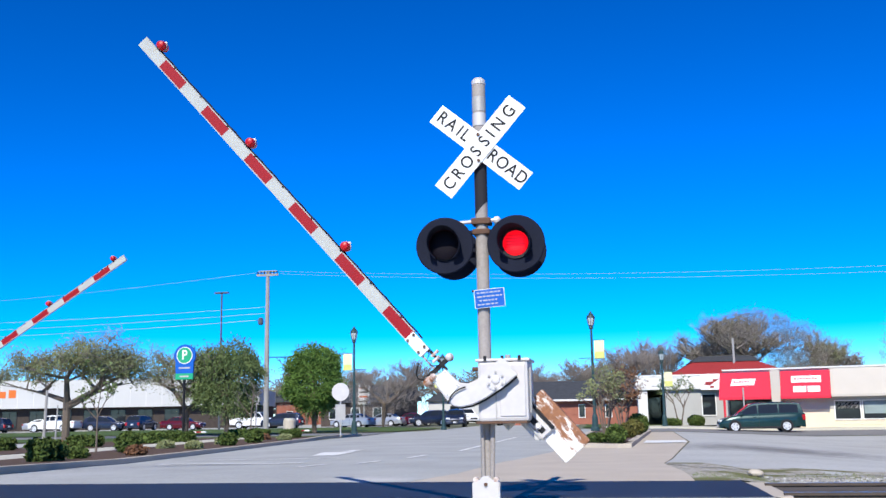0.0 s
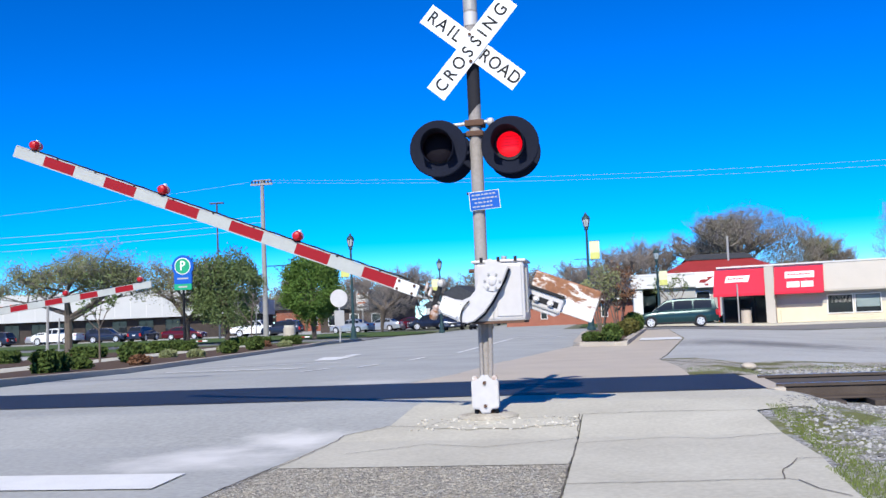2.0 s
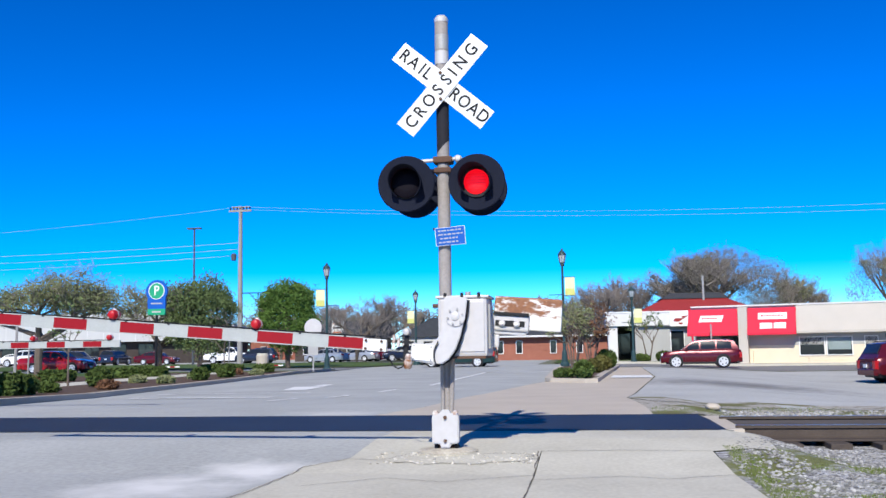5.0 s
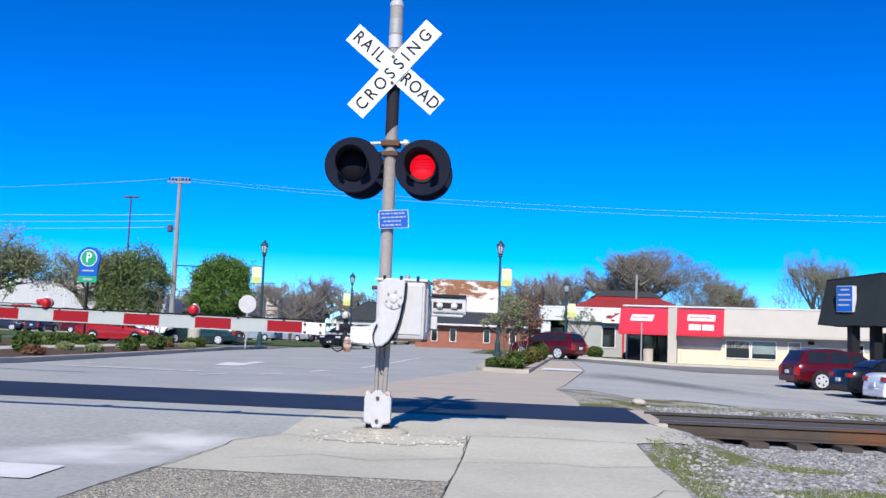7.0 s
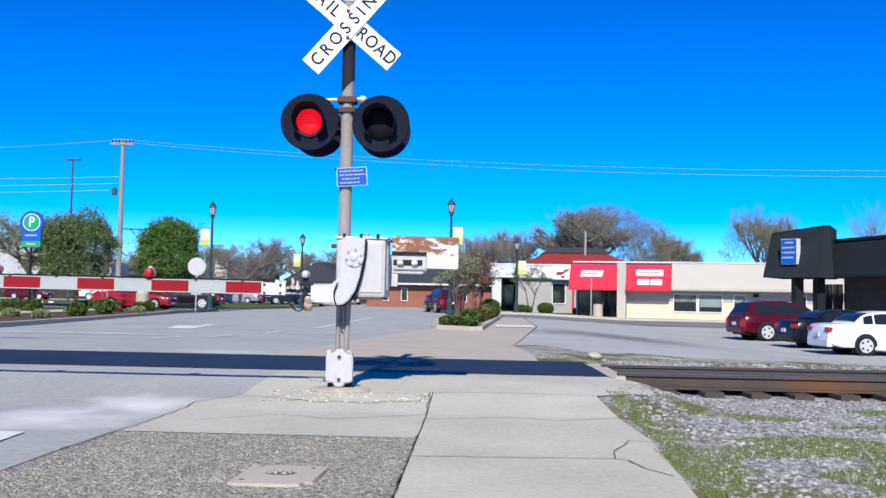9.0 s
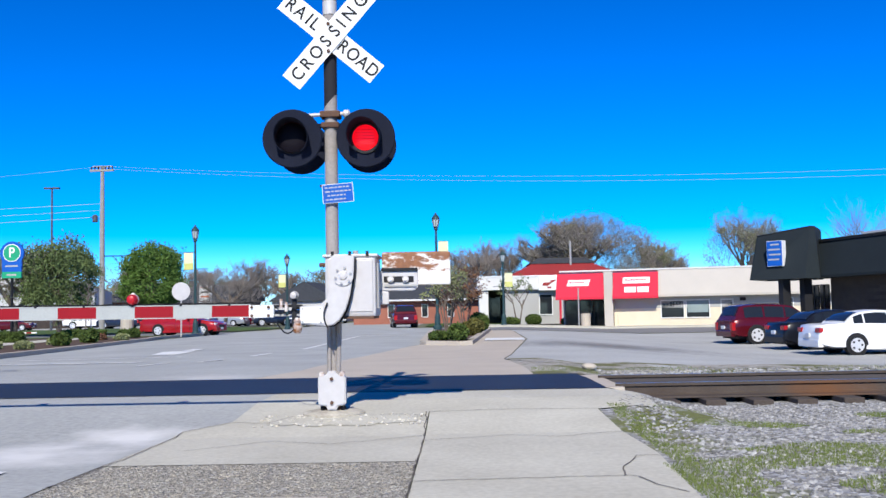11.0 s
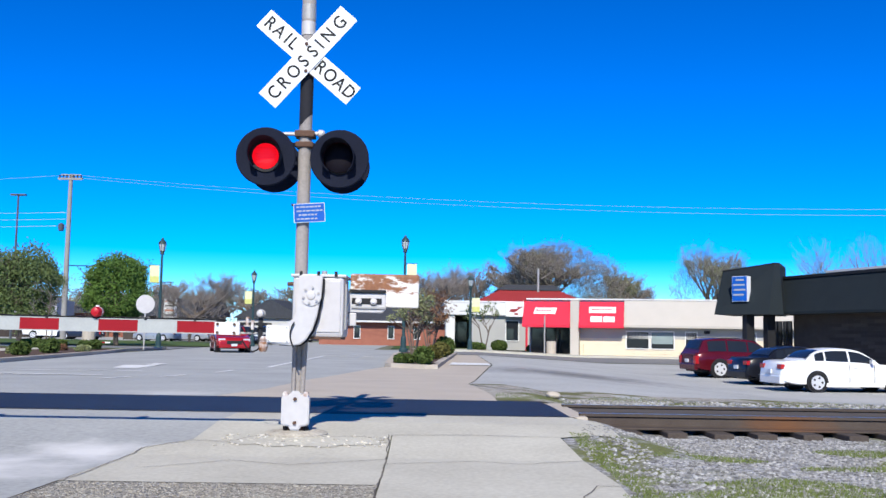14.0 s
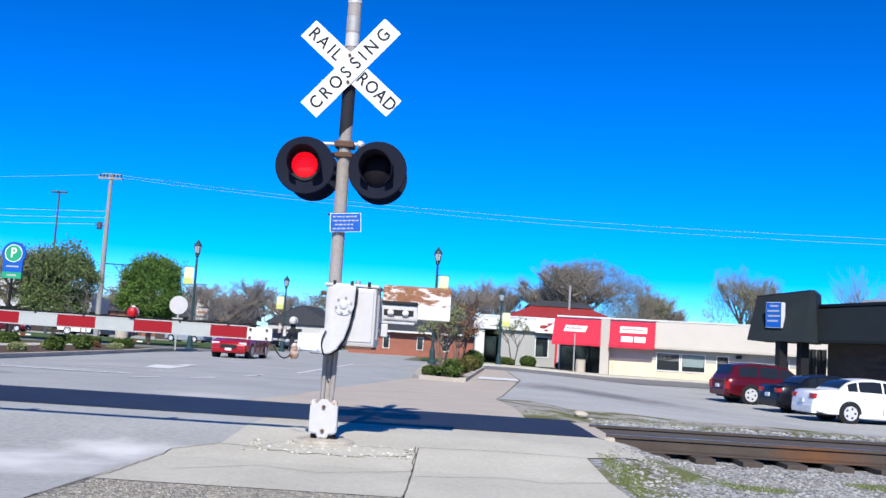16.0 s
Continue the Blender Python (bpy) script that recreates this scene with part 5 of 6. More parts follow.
# ---- street furniture ----
def street_lamp(x, y, height, banner, label):
    z = gz(x, y) + (0.13 if (-0.9 < x < 2 and y < 46) else 0.0)
    r = thing("street_lamp", x, y, z, label=label, category="street lamp", group="ornamental street lamps")
    part("base", lathem([(0.24, 0), (0.24, 0.15), (0.17, 0.25), (0.15, 0.75), (0.10, 0.9)], "z", 16), LAMP_POST, r)
    part("post", lathem([(0.09, 0.85), (0.075, height * 0.5), (0.06, height - 0.95)], "z", 14), LAMP_POST, r)
    part("collar", lathem([(0.07, height - 1.0), (0.13, height - 0.95), (0.10, height - 0.86), (0.16, height - 0.80)], "z", 14), LAMP_POST, r)
    part("globe", lathem([(0.13, height - 0.80), (0.21, height - 0.45), (0.20, height - 0.35)], "z", 8), FROST, r, "frosted lantern glass")
    for i in range(8):
        a = math.pi * i / 4
        part("lantern_rib", tubem((0.135 * math.cos(a), 0.135 * math.sin(a), height - 0.80), (0.215 * math.cos(a), 0.215 * math.sin(a), height - 0.40), 0.014, n=5), LAMP_POST, r)
    part("cap", lathem([(0.24, height - 0.38), (0.20, height - 0.26), (0.08, height - 0.12), (0.05, height - 0.05), (0.02, height)], "z", 14), LAMP_POST, r)
    s = banner
    if s:
        zt = height - 1.62
        x0, x1 = sorted((s * 0.12, s * 0.66))
        b = part("banner", boxm(x0, -0.006, zt - 0.62, x1, 0.006, zt), BANNER, r, "white and yellow street banner")
        part("banner_foot", boxm(x0, -0.007, zt - 0.98, x1, 0.007, zt - 0.622), BANNER_Y, b, "yellow lower band of the banner")
        for zz in (zt + 0.02, zt - 1.0):
            part("banner_arm", tubem((0, 0, zz), (s * 0.70, 0, zz), 0.016, n=6), LAMP_POST, r)
        part("basket_arm", tubem((0, 0, zt - 0.95), (-s * 0.75, 0, zt - 0.95), 0.02, n=6), LAMP_POST, r)
    return r


def furniture():
    street_lamp(-14.53, 46.0, 6.42, -1, "dark green ornamental street lamp with a banner, beside the road")
    street_lamp(-0.55, 44.0, 6.5, 1, "dark green ornamental street lamp with a banner, on the island")
    street_lamp(3.8, 55.0 + 4, 5.4, 1, "dark green ornamental street lamp with a banner, by the shops")
    street_lamp(-12.6, 65.0, 5.85, -1, "dark green ornamental street lamp with a banner, beyond the junction")
    # parking sign
    r = thing("parking_sign", -22.4, 40.0, 0.05, label="blue and green public parking sign on a dark post", category="sign")
    part("post", tubem((0, 0, 0), (0, 0, 3.4), 0.07, n=12), BLACK, r)
    o = [(0.62 * math.cos(math.radians(a)), 4.50 + 0.62 * math.sin(math.radians(a))) for a in range(-35, 216, 10)] + [(-0.52, 3.95), (-0.50, 3.55), (0.50, 3.55), (0.52, 3.95)]
    panel = part("panel", prismm(o, "y", -0.06, 0.06), BLUE, r, "blue sign panel with a green disc")
    part("ring", lathem([(0.46, -0.072), (0.46, -0.061)], "y", 30, (0, 0, 4.52)), WHITE, panel)
    part("disc", lathem([(0.42, -0.078), (0.42, -0.073)], "y", 30, (0, 0, 4.52)), GREEN_SIGN, panel)
    lettering("P", 0.72, "letter", WHITE, panel, pose(0, -0.081, 4.52, 90, 0, 0), 0.002)
    part("text_bar", boxm(-0.32, -0.066, 3.80, 0.32, -0.061, 3.88), ARM_WHITE, panel)
    foot = part("foot_panel", boxm(-0.50, -0.07, 3.22, 0.50, 0.07, 3.545), GREEN_SIGN, r, "green lower panel")
    part("text_bar", boxm(-0.25, -0.076, 3.34, 0.25, -0.071, 3.43), ARM_WHITE, foot)
    # poles
    u = thing("utility_pole", -31.8, 78, 0, label="weathered timber utility pole with a crossarm", category="utility pole")
    part("pole", lathem([(0.27, 0), (0.22, 8), (0.17, 15.1)], "z", 14), WOOD_POLE, u)
    part("crossarm", boxm(-1.1, -0.2, 14.55, 1.1, -0.05, 14.75), WOOD_POLE, u)
    part("crossarm", boxm(-0.9, -0.05, 14.95, 0.9, 0.10, 15.1), WOOD_POLE, u)
    for i in range(7):
        part("insulator", lathem([(0.03, 14.75), (0.09, 14.8), (0.05, 14.9), (0.09, 14.95), (0.03, 15.02)], "z", 8, (-0.96 + 0.32 * i, -0.12, 0)), TRIM, u)
    part("transformer", lathem([(0.2, 9.9), (0.25, 9.95), (0.25, 10.5), (0.1, 10.6)], "z", 12, (-0.62, -0.1, 0)), GREY_POLE, u)
    part("lamp_arm", tubem((0, 0, 10.2), (-1.05, -0.1, 10.35), 0.04, n=6), GREY_POLE, u)
    part("span_arm", tubem((0.1, 0, 6.8), (6.5, 0, 6.75), 0.05, n=6), LAMP_POST, u)
    k = thing("lot_light", -39.4, 85, 0, label="tall dark steel parking-lot light", category="light pole")
    part("pole", lathem([(0.13, 0), (0.09, 14.0)], "z", 10), GREY_POLE, k)
    for s in (1, -1):
        part("lamp_head", boxm(min(s * 0.05, s * 0.75), -0.2, 14.0, max(s * 0.05, s * 0.75), 0.2, 14.16, bevel=0.03), GREY_POLE, k)
    for name, p, q, sag, r in (("overhead_wire", (-31.0, 78, 15.0), (75, 60, 12.6), 1.9, 0.013), ("overhead_wire", (-31.5, 78, 14.8), (75, 60, 12.1), 2.0, 0.013), ("overhead_wire", (-32.4, 78, 15.0), (-120, 90, 15.5), 1.5, 0.013),
                               ("overhead_wire", (-31.9, 78, 11.6), (-130, 84, 13.6), 1.2, 0.02), ("overhead_wire", (-31.9, 78, 11.0), (-130, 84, 12.6), 1.2, 0.02), ("overhead_wire", (-31.9, 78, 10.4), (-130, 84, 12.0), 1.3, 0.02)):
        pts = [Vector(p).lerp(Vector(q), i / 20) - Vector((0, 0, sag * 4 * (i / 20) * (1 - i / 20))) for i in range(21)]
        tagged(part(name, polytube(pts, r, 5), STEEL if r < 0.025 else GREY_POLE), "thin overhead wire on the utility pole", "wire")
    s = thing("stop_sign_back", -14.2, 42.0, 0.05, label="bare grey back of a round road sign on a post", category="sign")
    part("post", boxm(-0.035, -0.02, 0, 0.035, 0.02, 2.9), STEEL, s)
    part("plate", lathem([(0.49, -0.035), (0.49, -0.022)], "y", 32, (0, 0, 2.42)), SILVER, s)
    part("lower_plate", boxm(-0.28, -0.036, 0.9, 0.28, -0.024, 1.75), STEEL, s)
    w = thing("pylon_sign", -26.0, 92, 0, label="white shop pylon sign with faint text", category="sign")
    part("panel", boxm(-0.65, -0.15, 2.4, 0.65, 0.15, 4.6, bevel=0.03), WHITE, w)
    part("post", tubem((0, 0, 0), (0, 0, 2.5), 0.1, n=8), STEEL, w)
    for i in range(4):
        part("text_bar", boxm(-0.5, -0.162, 2.65 + 0.48 * i, 0.45, -0.152, 2.82 + 0.48 * i), (TRIM, ORANGE)[i % 2], w)
    for x, y, hgt, lab in ((-18.9, 47.2, 1.05, "tan concrete bollard planter"), (9.8, 60.9, 1.0, "tan concrete litter bin by the shop door")):
        b = thing("litter_bin", x, y, gz(x, y) + (0.12 if x > 0 else 0.05), label=lab, category="litter bin")
        part("body", lathem([(0.46 * hgt / 1.3, 0), (0.46 * hgt / 1.3, hgt * 0.86), (0.40 * hgt / 1.3, hgt * 0.9)], "z", 14), TAN_CONCRETE, b)
        part("lid", lathem([(0.42 * hgt / 1.3, hgt * 0.9), (0.38 * hgt / 1.3, hgt)], "z", 14), TRIM if x > 0 else CONCRETE, b)
    for x, y in ((-17.4, 19.0), (-20.6, 46.0), (-30.5, 41)):
        st = thing("tree_stake", x, y, 0.13 if y < 40 else 0.05, label="thin brown timber stake in the bed", category="stake")
        part("stake", tubem((0, 0, 0), (0.05, 0, 2.0), 0.05, 0.04, n=6), WOOD_POLE, st)
    for i in range(3):
        w = thing("wheel_stop", -33.5 + 4.4 * i, 66.0, 0.02, 4, label="white and red striped wheel stop on the store lot", category="wheel stop", group="wheel stops on the store lot")
        for k in range(5):
            part("block", boxm(-1.0 + 0.4 * k, -0.08, 0, -0.602 + 0.4 * k, 0.08, 0.14, bevel=0.02), WHITE if k % 2 == 0 else ARM_RED, w)
    p = thing("signpost", 9.2, 60.0, gz(9.2, 60) + 0.12, label="thin grey signpost by the shop entrance", category="sign")
    part("post", tubem((0, 0, 0), (0, 0, 2.7), 0.05, n=8), STEEL, p)


# ---- plants ----
def leaves(name, points, size, mat, parent, seed, per=1, spread=0.15, label=""):
    """Many small leaf clumps: each a folded pair of triangles."""
    rnd = np.random.default_rng(seed)
    pts = np.repeat(np.asarray(points, float), per, axis=0)
    pts = pts + rnd.normal(0, spread, pts.shape)
    k = len(pts)
    u = rnd.normal(size=(k, 3))
    u /= np.linalg.norm(u, axis=1)[:, None]
    w = rnd.normal(size=(k, 3))
    w -= u * (w * u).sum(1)[:, None]
    w /= np.linalg.norm(w, axis=1)[:, None]
    s = size * rnd.uniform(0.6, 1.3, (k, 1))
    quad = np.stack([pts - u * s, pts + w * s * 0.55, pts + u * s, pts - w * s * 0.55], 1).reshape(-1, 3)
    me = bpy.data.meshes.new(name)
    me.from_pydata(quad.tolist(), [], np.arange(4 * k).reshape(-1, 4).tolist())
    me.materials.append(mat)
    ob = new(name, me)
    ob.parent = parent
    return tagged(ob, label) if label else ob


def tree(x, y, height, width, leaf, label, seed, trunk=0.22, bare=False, dense=1.0, stems=1, depth=4, clear=0.28, leaf_size=0.16, shape=1.0, per=5, spray=0, spray_width=0.02, boxy=1.0, upright=0.0, name="tree"):
    """A tree grown by forking: trunk and limbs in one mesh, twigs and leaves as a crown."""
    rnd = random.Random(seed)
    z0 = gz(x, y) + (0.12 if (-24 < x < -11 and 5 < y < 40) or (-0.9 < x < 2.3 and 21 < y < 46) else 0.0)
    r = thing(name, x, y, z0 - 0.02, label=label, category="tree")
    bm, twigs, tips = bmesh.new(), bmesh.new(), []
    cz, rz, rx = height * (clear + (1 - clear) * 0.52), height * (1 - clear) * 0.5, width / 2

    def grow(p, d, length, rad, level):
        q = p + d * length
        e = ((q.x / rx) ** 2 + (q.y / rx) ** 2 + ((q.z - cz) / (rz * shape)) ** 2)
        if level > 1 and e > 1.15:
            q = p + d * length * 0.45
        tube(bm if level < 3 else twigs, p, q, rad, rad * 0.62, n=8 if level < 2 else (5 if level == 2 else 3), cap=False)
        if level >= depth:
            tips.append(tuple(q))
            tips.append(tuple(p.lerp(q, 0.5)))
            return
        if level >= depth - 1:
            tips.append(tuple(q))
        for i in range(rnd.choice((3, 4)) if level < depth - 1 else rnd.choice((2, 3))):
            a, t = rnd.uniform(0, 6.283), rnd.uniform(0.35, 0.95) * (1 - 0.45 * upright)
            side = Vector((math.cos(a), math.sin(a), rnd.uniform(-0.15, 0.35)))
            nd = (d * (1 - t) + side * t * 0.9 + Vector((0, 0, 0.18))).normalized()
            grow(p.lerp(q, rnd.uniform(0.65 - 0.3 * upright * (level > 0), 1.0)), nd, length * rnd.uniform(0.62, 0.86), rad * rnd.uniform(0.5, 0.66), level + 1)

    for sidx in range(stems):
        a = 6.283 * sidx / stems + 0.4
        d0 = Vector((0.34 * math.cos(a), 0.34 * math.sin(a), 1)).normalized() if stems > 1 else Vector((rnd.uniform(-0.05, 0.05), rnd.uniform(-0.05, 0.05), 1)).normalized()
        grow(Vector((0.06 * math.cos(a), 0.06 * math.sin(a), 0)) if stems > 1 else Vector((0, 0, 0)), d0, height * (clear + 0.08), trunk, 0)
    top = max(p[2] for p in tips)
    reach = sorted(math.hypot(p[0], p[1]) for p in tips)[int(len(tips) * 0.93)]
    fz, fx = height / top, rx / reach
    for mesh in (bm, twigs):
        for v in mesh.verts:
            k = min(1.0, max(0.0, v.co.z / (0.25 * top)))
            v.co = Vector((v.co.x * (1 + (fx - 1) * k), v.co.y * (1 + (fx - 1) * k), v.co.z * fz))
    tips = [(p[0] * fx, p[1] * fx, p[2] * fz) for p in tips]
    t = part("trunk", bm, BARK, r, smooth=True)
    tagged(part("twig_mass", twigs, TWIG, r, "fine twigs"), "fine twigs", kind="stuff")
    if spray:
        g = np.random.default_rng(seed + 500)
        pts = np.array(tips)
        if upright:
            k = int(len(pts) * 0.9)
            v = g.normal(size=(k, 3))
            v *= g.uniform(0.25, 1.0, (k, 1)) ** 0.5 * 0.88 / np.linalg.norm(v, axis=1)[:, None]
            pts = np.concatenate([pts, v * np.array([rx, rx, height * 0.40]) + np.array([0, 0, height * 0.54])])
        o = np.repeat(pts, spray, axis=0) + g.normal(0, width * 0.012, (len(pts) * spray, 3))
        d = (o - np.array([0, 0, cz * 0.45])) / np.array([rx, rx, rz])
        d = d / (np.linalg.norm(d, axis=1)[:, None] + 1e-6) * 0.8 + g.normal(0, 0.42, d.shape) + np.array([0, 0, 0.35])
        d /= np.linalg.norm(d, axis=1)[:, None]
        ln = height * 0.075 * g.uniform(0.4, 1.25, (len(d), 1))
        sd = np.cross(d, g.normal(size=d.shape))
        sd *= spray_width / (np.linalg.norm(sd, axis=1)[:, None] + 1e-6)
        vs = np.stack([o - sd * 0.5, o + sd * 0.5, o + d * ln], 1).reshape(-1, 3)
        me = bpy.data.meshes.new("twig_spray")
        me.from_pydata(vs.tolist(), [], np.arange(len(vs)).reshape(-1, 3).tolist())
        me.materials.append(TWIG)
        sp = new("twig_spray", me)
        sp.parent = r
        tagged(sp, "fine twig ends", kind="stuff")
    if not bare:
        npts = np.array(tips)
        extra = []
        g = np.random.default_rng(seed)
        if dense > 1:
            k = int(len(npts) * (dense - 1))
            v = g.normal(size=(k, 3))
            v /= np.linalg.norm(v, axis=1)[:, None]
            v = np.sign(v) * np.abs(v) ** boxy
            v *= g.uniform(0.3, 1.0, (k, 1)) ** 0.4 * 0.90
            v *= (1 + 0.12 * np.sin(5 * v[:, :1] + seed) + 0.10 * np.sin(7 * v[:, 2:3] + 2 * seed))
            extra = v * np.array([rx, rx, rz]) + np.array([0, 0, cz])
            npts = np.concatenate([npts, extra])
        leaves("crown", npts, leaf_size, leaf, r, seed, per=per, spread=min(0.32, width * 0.035))
    return r


def shrub(x, y, w, h, mat, label, seed, box_like=False, d=None, name="shrub"):
    z = gz(x, y) + (0.13 if (-24 < x < -11 and y < 40) or (-0.9 < x < 2.3 and 20 < y < 46) else 0.05)
    r = thing(name, x, y, z, label=label, category="shrub", group="clipped shrubs")
    g = np.random.default_rng(seed)
    k = int(900 * (1 + w))
    v = g.normal(size=(k, 3))
    v /= np.linalg.norm(v, axis=1)[:, None]
    if box_like:
        v = np.sign(v) * np.abs(v) ** 0.45
    v *= g.uniform(0.80, 1.04, (k, 1))
    p = v * np.array([w / 2, (d or w) / 2, h * 0.5]) + np.array([0, 0, h * 0.52])
    p = p[p[:, 2] > 0.01]
    leaves("foliage", p, 0.065, mat, r, seed, per=2, spread=0.03)
    bm = bmesh.new()
    bmesh.ops.create_icosphere(bm, subdivisions=2, radius=0.5)
    for q in bm.verts:
        c = q.co * 2
        if box_like:
            c = Vector([math.copysign(abs(a) ** 0.5, a) for a in c])
        q.co = Vector((c.x * w * 0.40, c.y * (d or w) * 0.40, max(0.0, h * 0.5 + c.z * h * 0.42)))
    part("inner_mass", bm, mat, r, "dark inside of the shrub")
    return r


def plants():
    # west beds
    for i, (x, y, w, h, b) in enumerate(((-13.0, 11.9, 0.46, 0.50, True), (-13.25, 13.0, 0.46, 0.46, False), (-13.6, 14.6, 0.45, 0.26, False), (-14.2, 18.5, 0.72, 0.58, False), (-13.6, 24.9, 0.62, 0.45, False), (-14.0, 28.6, 0.68, 0.52, False), (-15.1, 37.0, 0.6, 0.42, False), (-16.0, 38.4, 0.6, 0.35, False))):
        shrub(x, y, w, h, EVERGREEN, "rounded green clipped shrub in the mulch bed", 20 + i, b)
    for i, (x, y, w, d) in enumerate(((-20.0, 26.0, 1.25, 0.8), (-19.6, 30.4, 1.9, 0.8), (-21.4, 22.5, 1.1, 0.8), (-18.9, 32.5, 0.9, 0.8), (-21.0, 46.0, 2.4, 1.0), (-21.5, 36.0, 1.5, 0.9))):
        shrub(x, y, w, 0.40, EVERGREEN, "low clipped green hedge in the mulch bed", 40 + i, True, d, "hedge")
    for i, (x, y, w, h, m) in enumerate(((-0.05, 23.4, 0.6, 0.26, EVERGREEN), (0.62, 22.9, 0.62, 0.50, EVERGREEN), (1.05, 29.5, 0.62, 0.52, OLIVE), (1.35, 33.0, 0.72, 0.60, OLIVE), (1.6, 37.5, 0.9, 0.85, EVERGREEN))):
        shrub(x, y, w, h, m, "rounded shrub on the traffic island", 60 + i)
    for i, (x, y, w, h) in enumerate(((6.3, 64.6, 1.2, 0.8), (4.4, 61.2, 1.3, 0.55), (9.0, 66.0, 0.9, 0.6))):
        shrub(x, y, w, h, EVERGREEN, "low green shrub before the office", 70 + i)
    for i, (x, y) in enumerate(((-12.9, 16.5), (-13.4, 21.5), (-15.0, 16.0), (-14.6, 26.8), (-15.4, 33.5), (-13.9, 32.0), (-19.6, 23.5), (-14.9, 22.5))):
        shrub(x, y, 0.5, 0.22, (LEAF_RED, LEAF_GREY)[i % 2], "low dry perennial clump in the mulch bed", 80 + i)
    # island trees
    tree(0.15, 33.0, 3.2, 2.0, LEAF_GREY, "small multi-stemmed crape tree with sparse new leaves on the island", 5, trunk=0.035, stems=5, depth=3, clear=0.22, leaf_size=0.06, per=4)
    tree(0.9, 37.0, 3.5, 2.2, LEAF_RED, "small multi-stemmed tree with russet new leaves on the island", 6, trunk=0.035, stems=5, depth=3, clear=0.22, leaf_size=0.06, per=4)
    tree(5.0, 62.2, 4.0, 2.8, LEAF_SPRING, "small young tree before the office", 8, trunk=0.06, stems=2, depth=3, clear=0.3, leaf_size=0.08, per=4)
    # west trees
    tree(-32.0, 44.5, 6.4, 9.0, LEAF_GREY, "spreading street tree with budding grey-green leaves", 11, trunk=0.24, depth=5, clear=0.28, leaf_size=0.06, per=22, spray=5, spray_width=0.014)
    tree(-28.0, 52.5, 6.0, 9.0, LEAF_GREY, "street tree with budding leaves behind the parking sign", 12, trunk=0.18, depth=5, clear=0.28, leaf_size=0.055, per=16, spray=8, spray_width=0.014)
    tree(-24.5, 51.0, 6.1, 5.2, LEAF_SPRING, "dense rounded tree in fresh leaf beside the road", 13, trunk=0.18, depth=4, clear=0.18, leaf_size=0.075, dense=10.0, per=16, boxy=0.72, spray=5, spray_width=0.014)
    tree(-20.9, 58.5, 6.2, 5.0, LEAF_GREEN, "dense rounded green tree beside the road", 14, trunk=0.18, depth=4, clear=0.14, leaf_size=0.075, dense=11.0, per=16, boxy=0.78)
    tree(-22.5, 86.0, 6.7, 9.0, LEAF_BROWN, "bare bushy tree beyond the junction", 15, trunk=0.1, bare=True, depth=5, clear=0.08, spray=11, spray_width=0.022, upright=1.0)
    tree(-16.4, 20.5, 3.0, 1.6, LEAF_SPRING, "thin young tree in the mulch bed", 16, trunk=0.04, depth=3, clear=0.3, leaf_size=0.06, per=3)
    tree(-20.5, 45.0, 4.0, 2.2, LEAF_BROWN, "thin young tree behind the footway", 17, trunk=0.05, bare=True, depth=4, clear=0.3)
    # far trees
    tree(18.6, 118, 14.3, 19.0, LEAF_BROWN, "large old tree with bronze buds behind the red-roofed building", 21, trunk=0.3, depth=5, clear=0.08, leaf_size=0.075, per=18, dense=3.0, spray=6, spray_width=0.04, upright=0.8)
    tree(25.8, 121, 11.0, 6.5, LEAF_GREY, "slender budding tree behind the shops", 23, trunk=0.2, depth=5, clear=0.15, leaf_size=0.09, per=8, spray=4, spray_width=0.035, upright=1.0)
    tree(28.5, 126, 10, 8, LEAF_BROWN, "budding tree far behind the shops", 22, trunk=0.25, depth=5, clear=0.2, leaf_size=0.1, per=3, spray=4, spray_width=0.035, upright=1.0)
    for i, (x, y, hh, w, m) in enumerate(((1.5, 118, 10.5, 11, LEAF_BROWN), (6.5, 126, 10.5, 9, LEAF_BROWN), (-4.0, 122, 8.0, 9, LEAF_BROWN), (-9.5, 128, 8.0, 9, LEAF_BROWN))):
        tree(x, y, hh, w, m, "tall bare tree with fine twigs beyond the houses", 30 + i, trunk=0.13, depth=5, clear=0.1, leaf_size=0.06, per=2, spray=7, spray_width=0.032, upright=1.0)
    for i, (x, y, hh, w) in enumerate(((-17, 150, 9, 12), (-27, 150, 9, 11), (-36, 145, 8.5, 11), (-3, 160, 8, 12), (-48, 140, 9, 12), (-75, 130, 10, 14), (-95, 130, 10, 14))):
        tree(x, y, hh, w, (LEAF_GREY, LEAF_BROWN, LEAF_SPRING)[i % 3], "hazy budding tree on the far side of town", 50 + i, trunk=0.2, depth=4, clear=0.15, leaf_size=0.14, per=8, spray=5, spray_width=0.045, upright=0.8)
    belt = [tree(-60, 175, 9.5, 13, LEAF_BROWN, "hazy bare tree of the far tree belt", 81, trunk=0.2, depth=4, clear=0.1, leaf_size=0.14, per=10, spray=6, spray_width=0.05, upright=0.8), tree(-45, 178, 8.5, 12, LEAF_GREY, "hazy budding tree of the far tree belt", 82, trunk=0.2, depth=4, clear=0.1, leaf_size=0.14, per=10, spray=6, spray_width=0.05, upright=0.8)]
    rnd = random.Random(12)
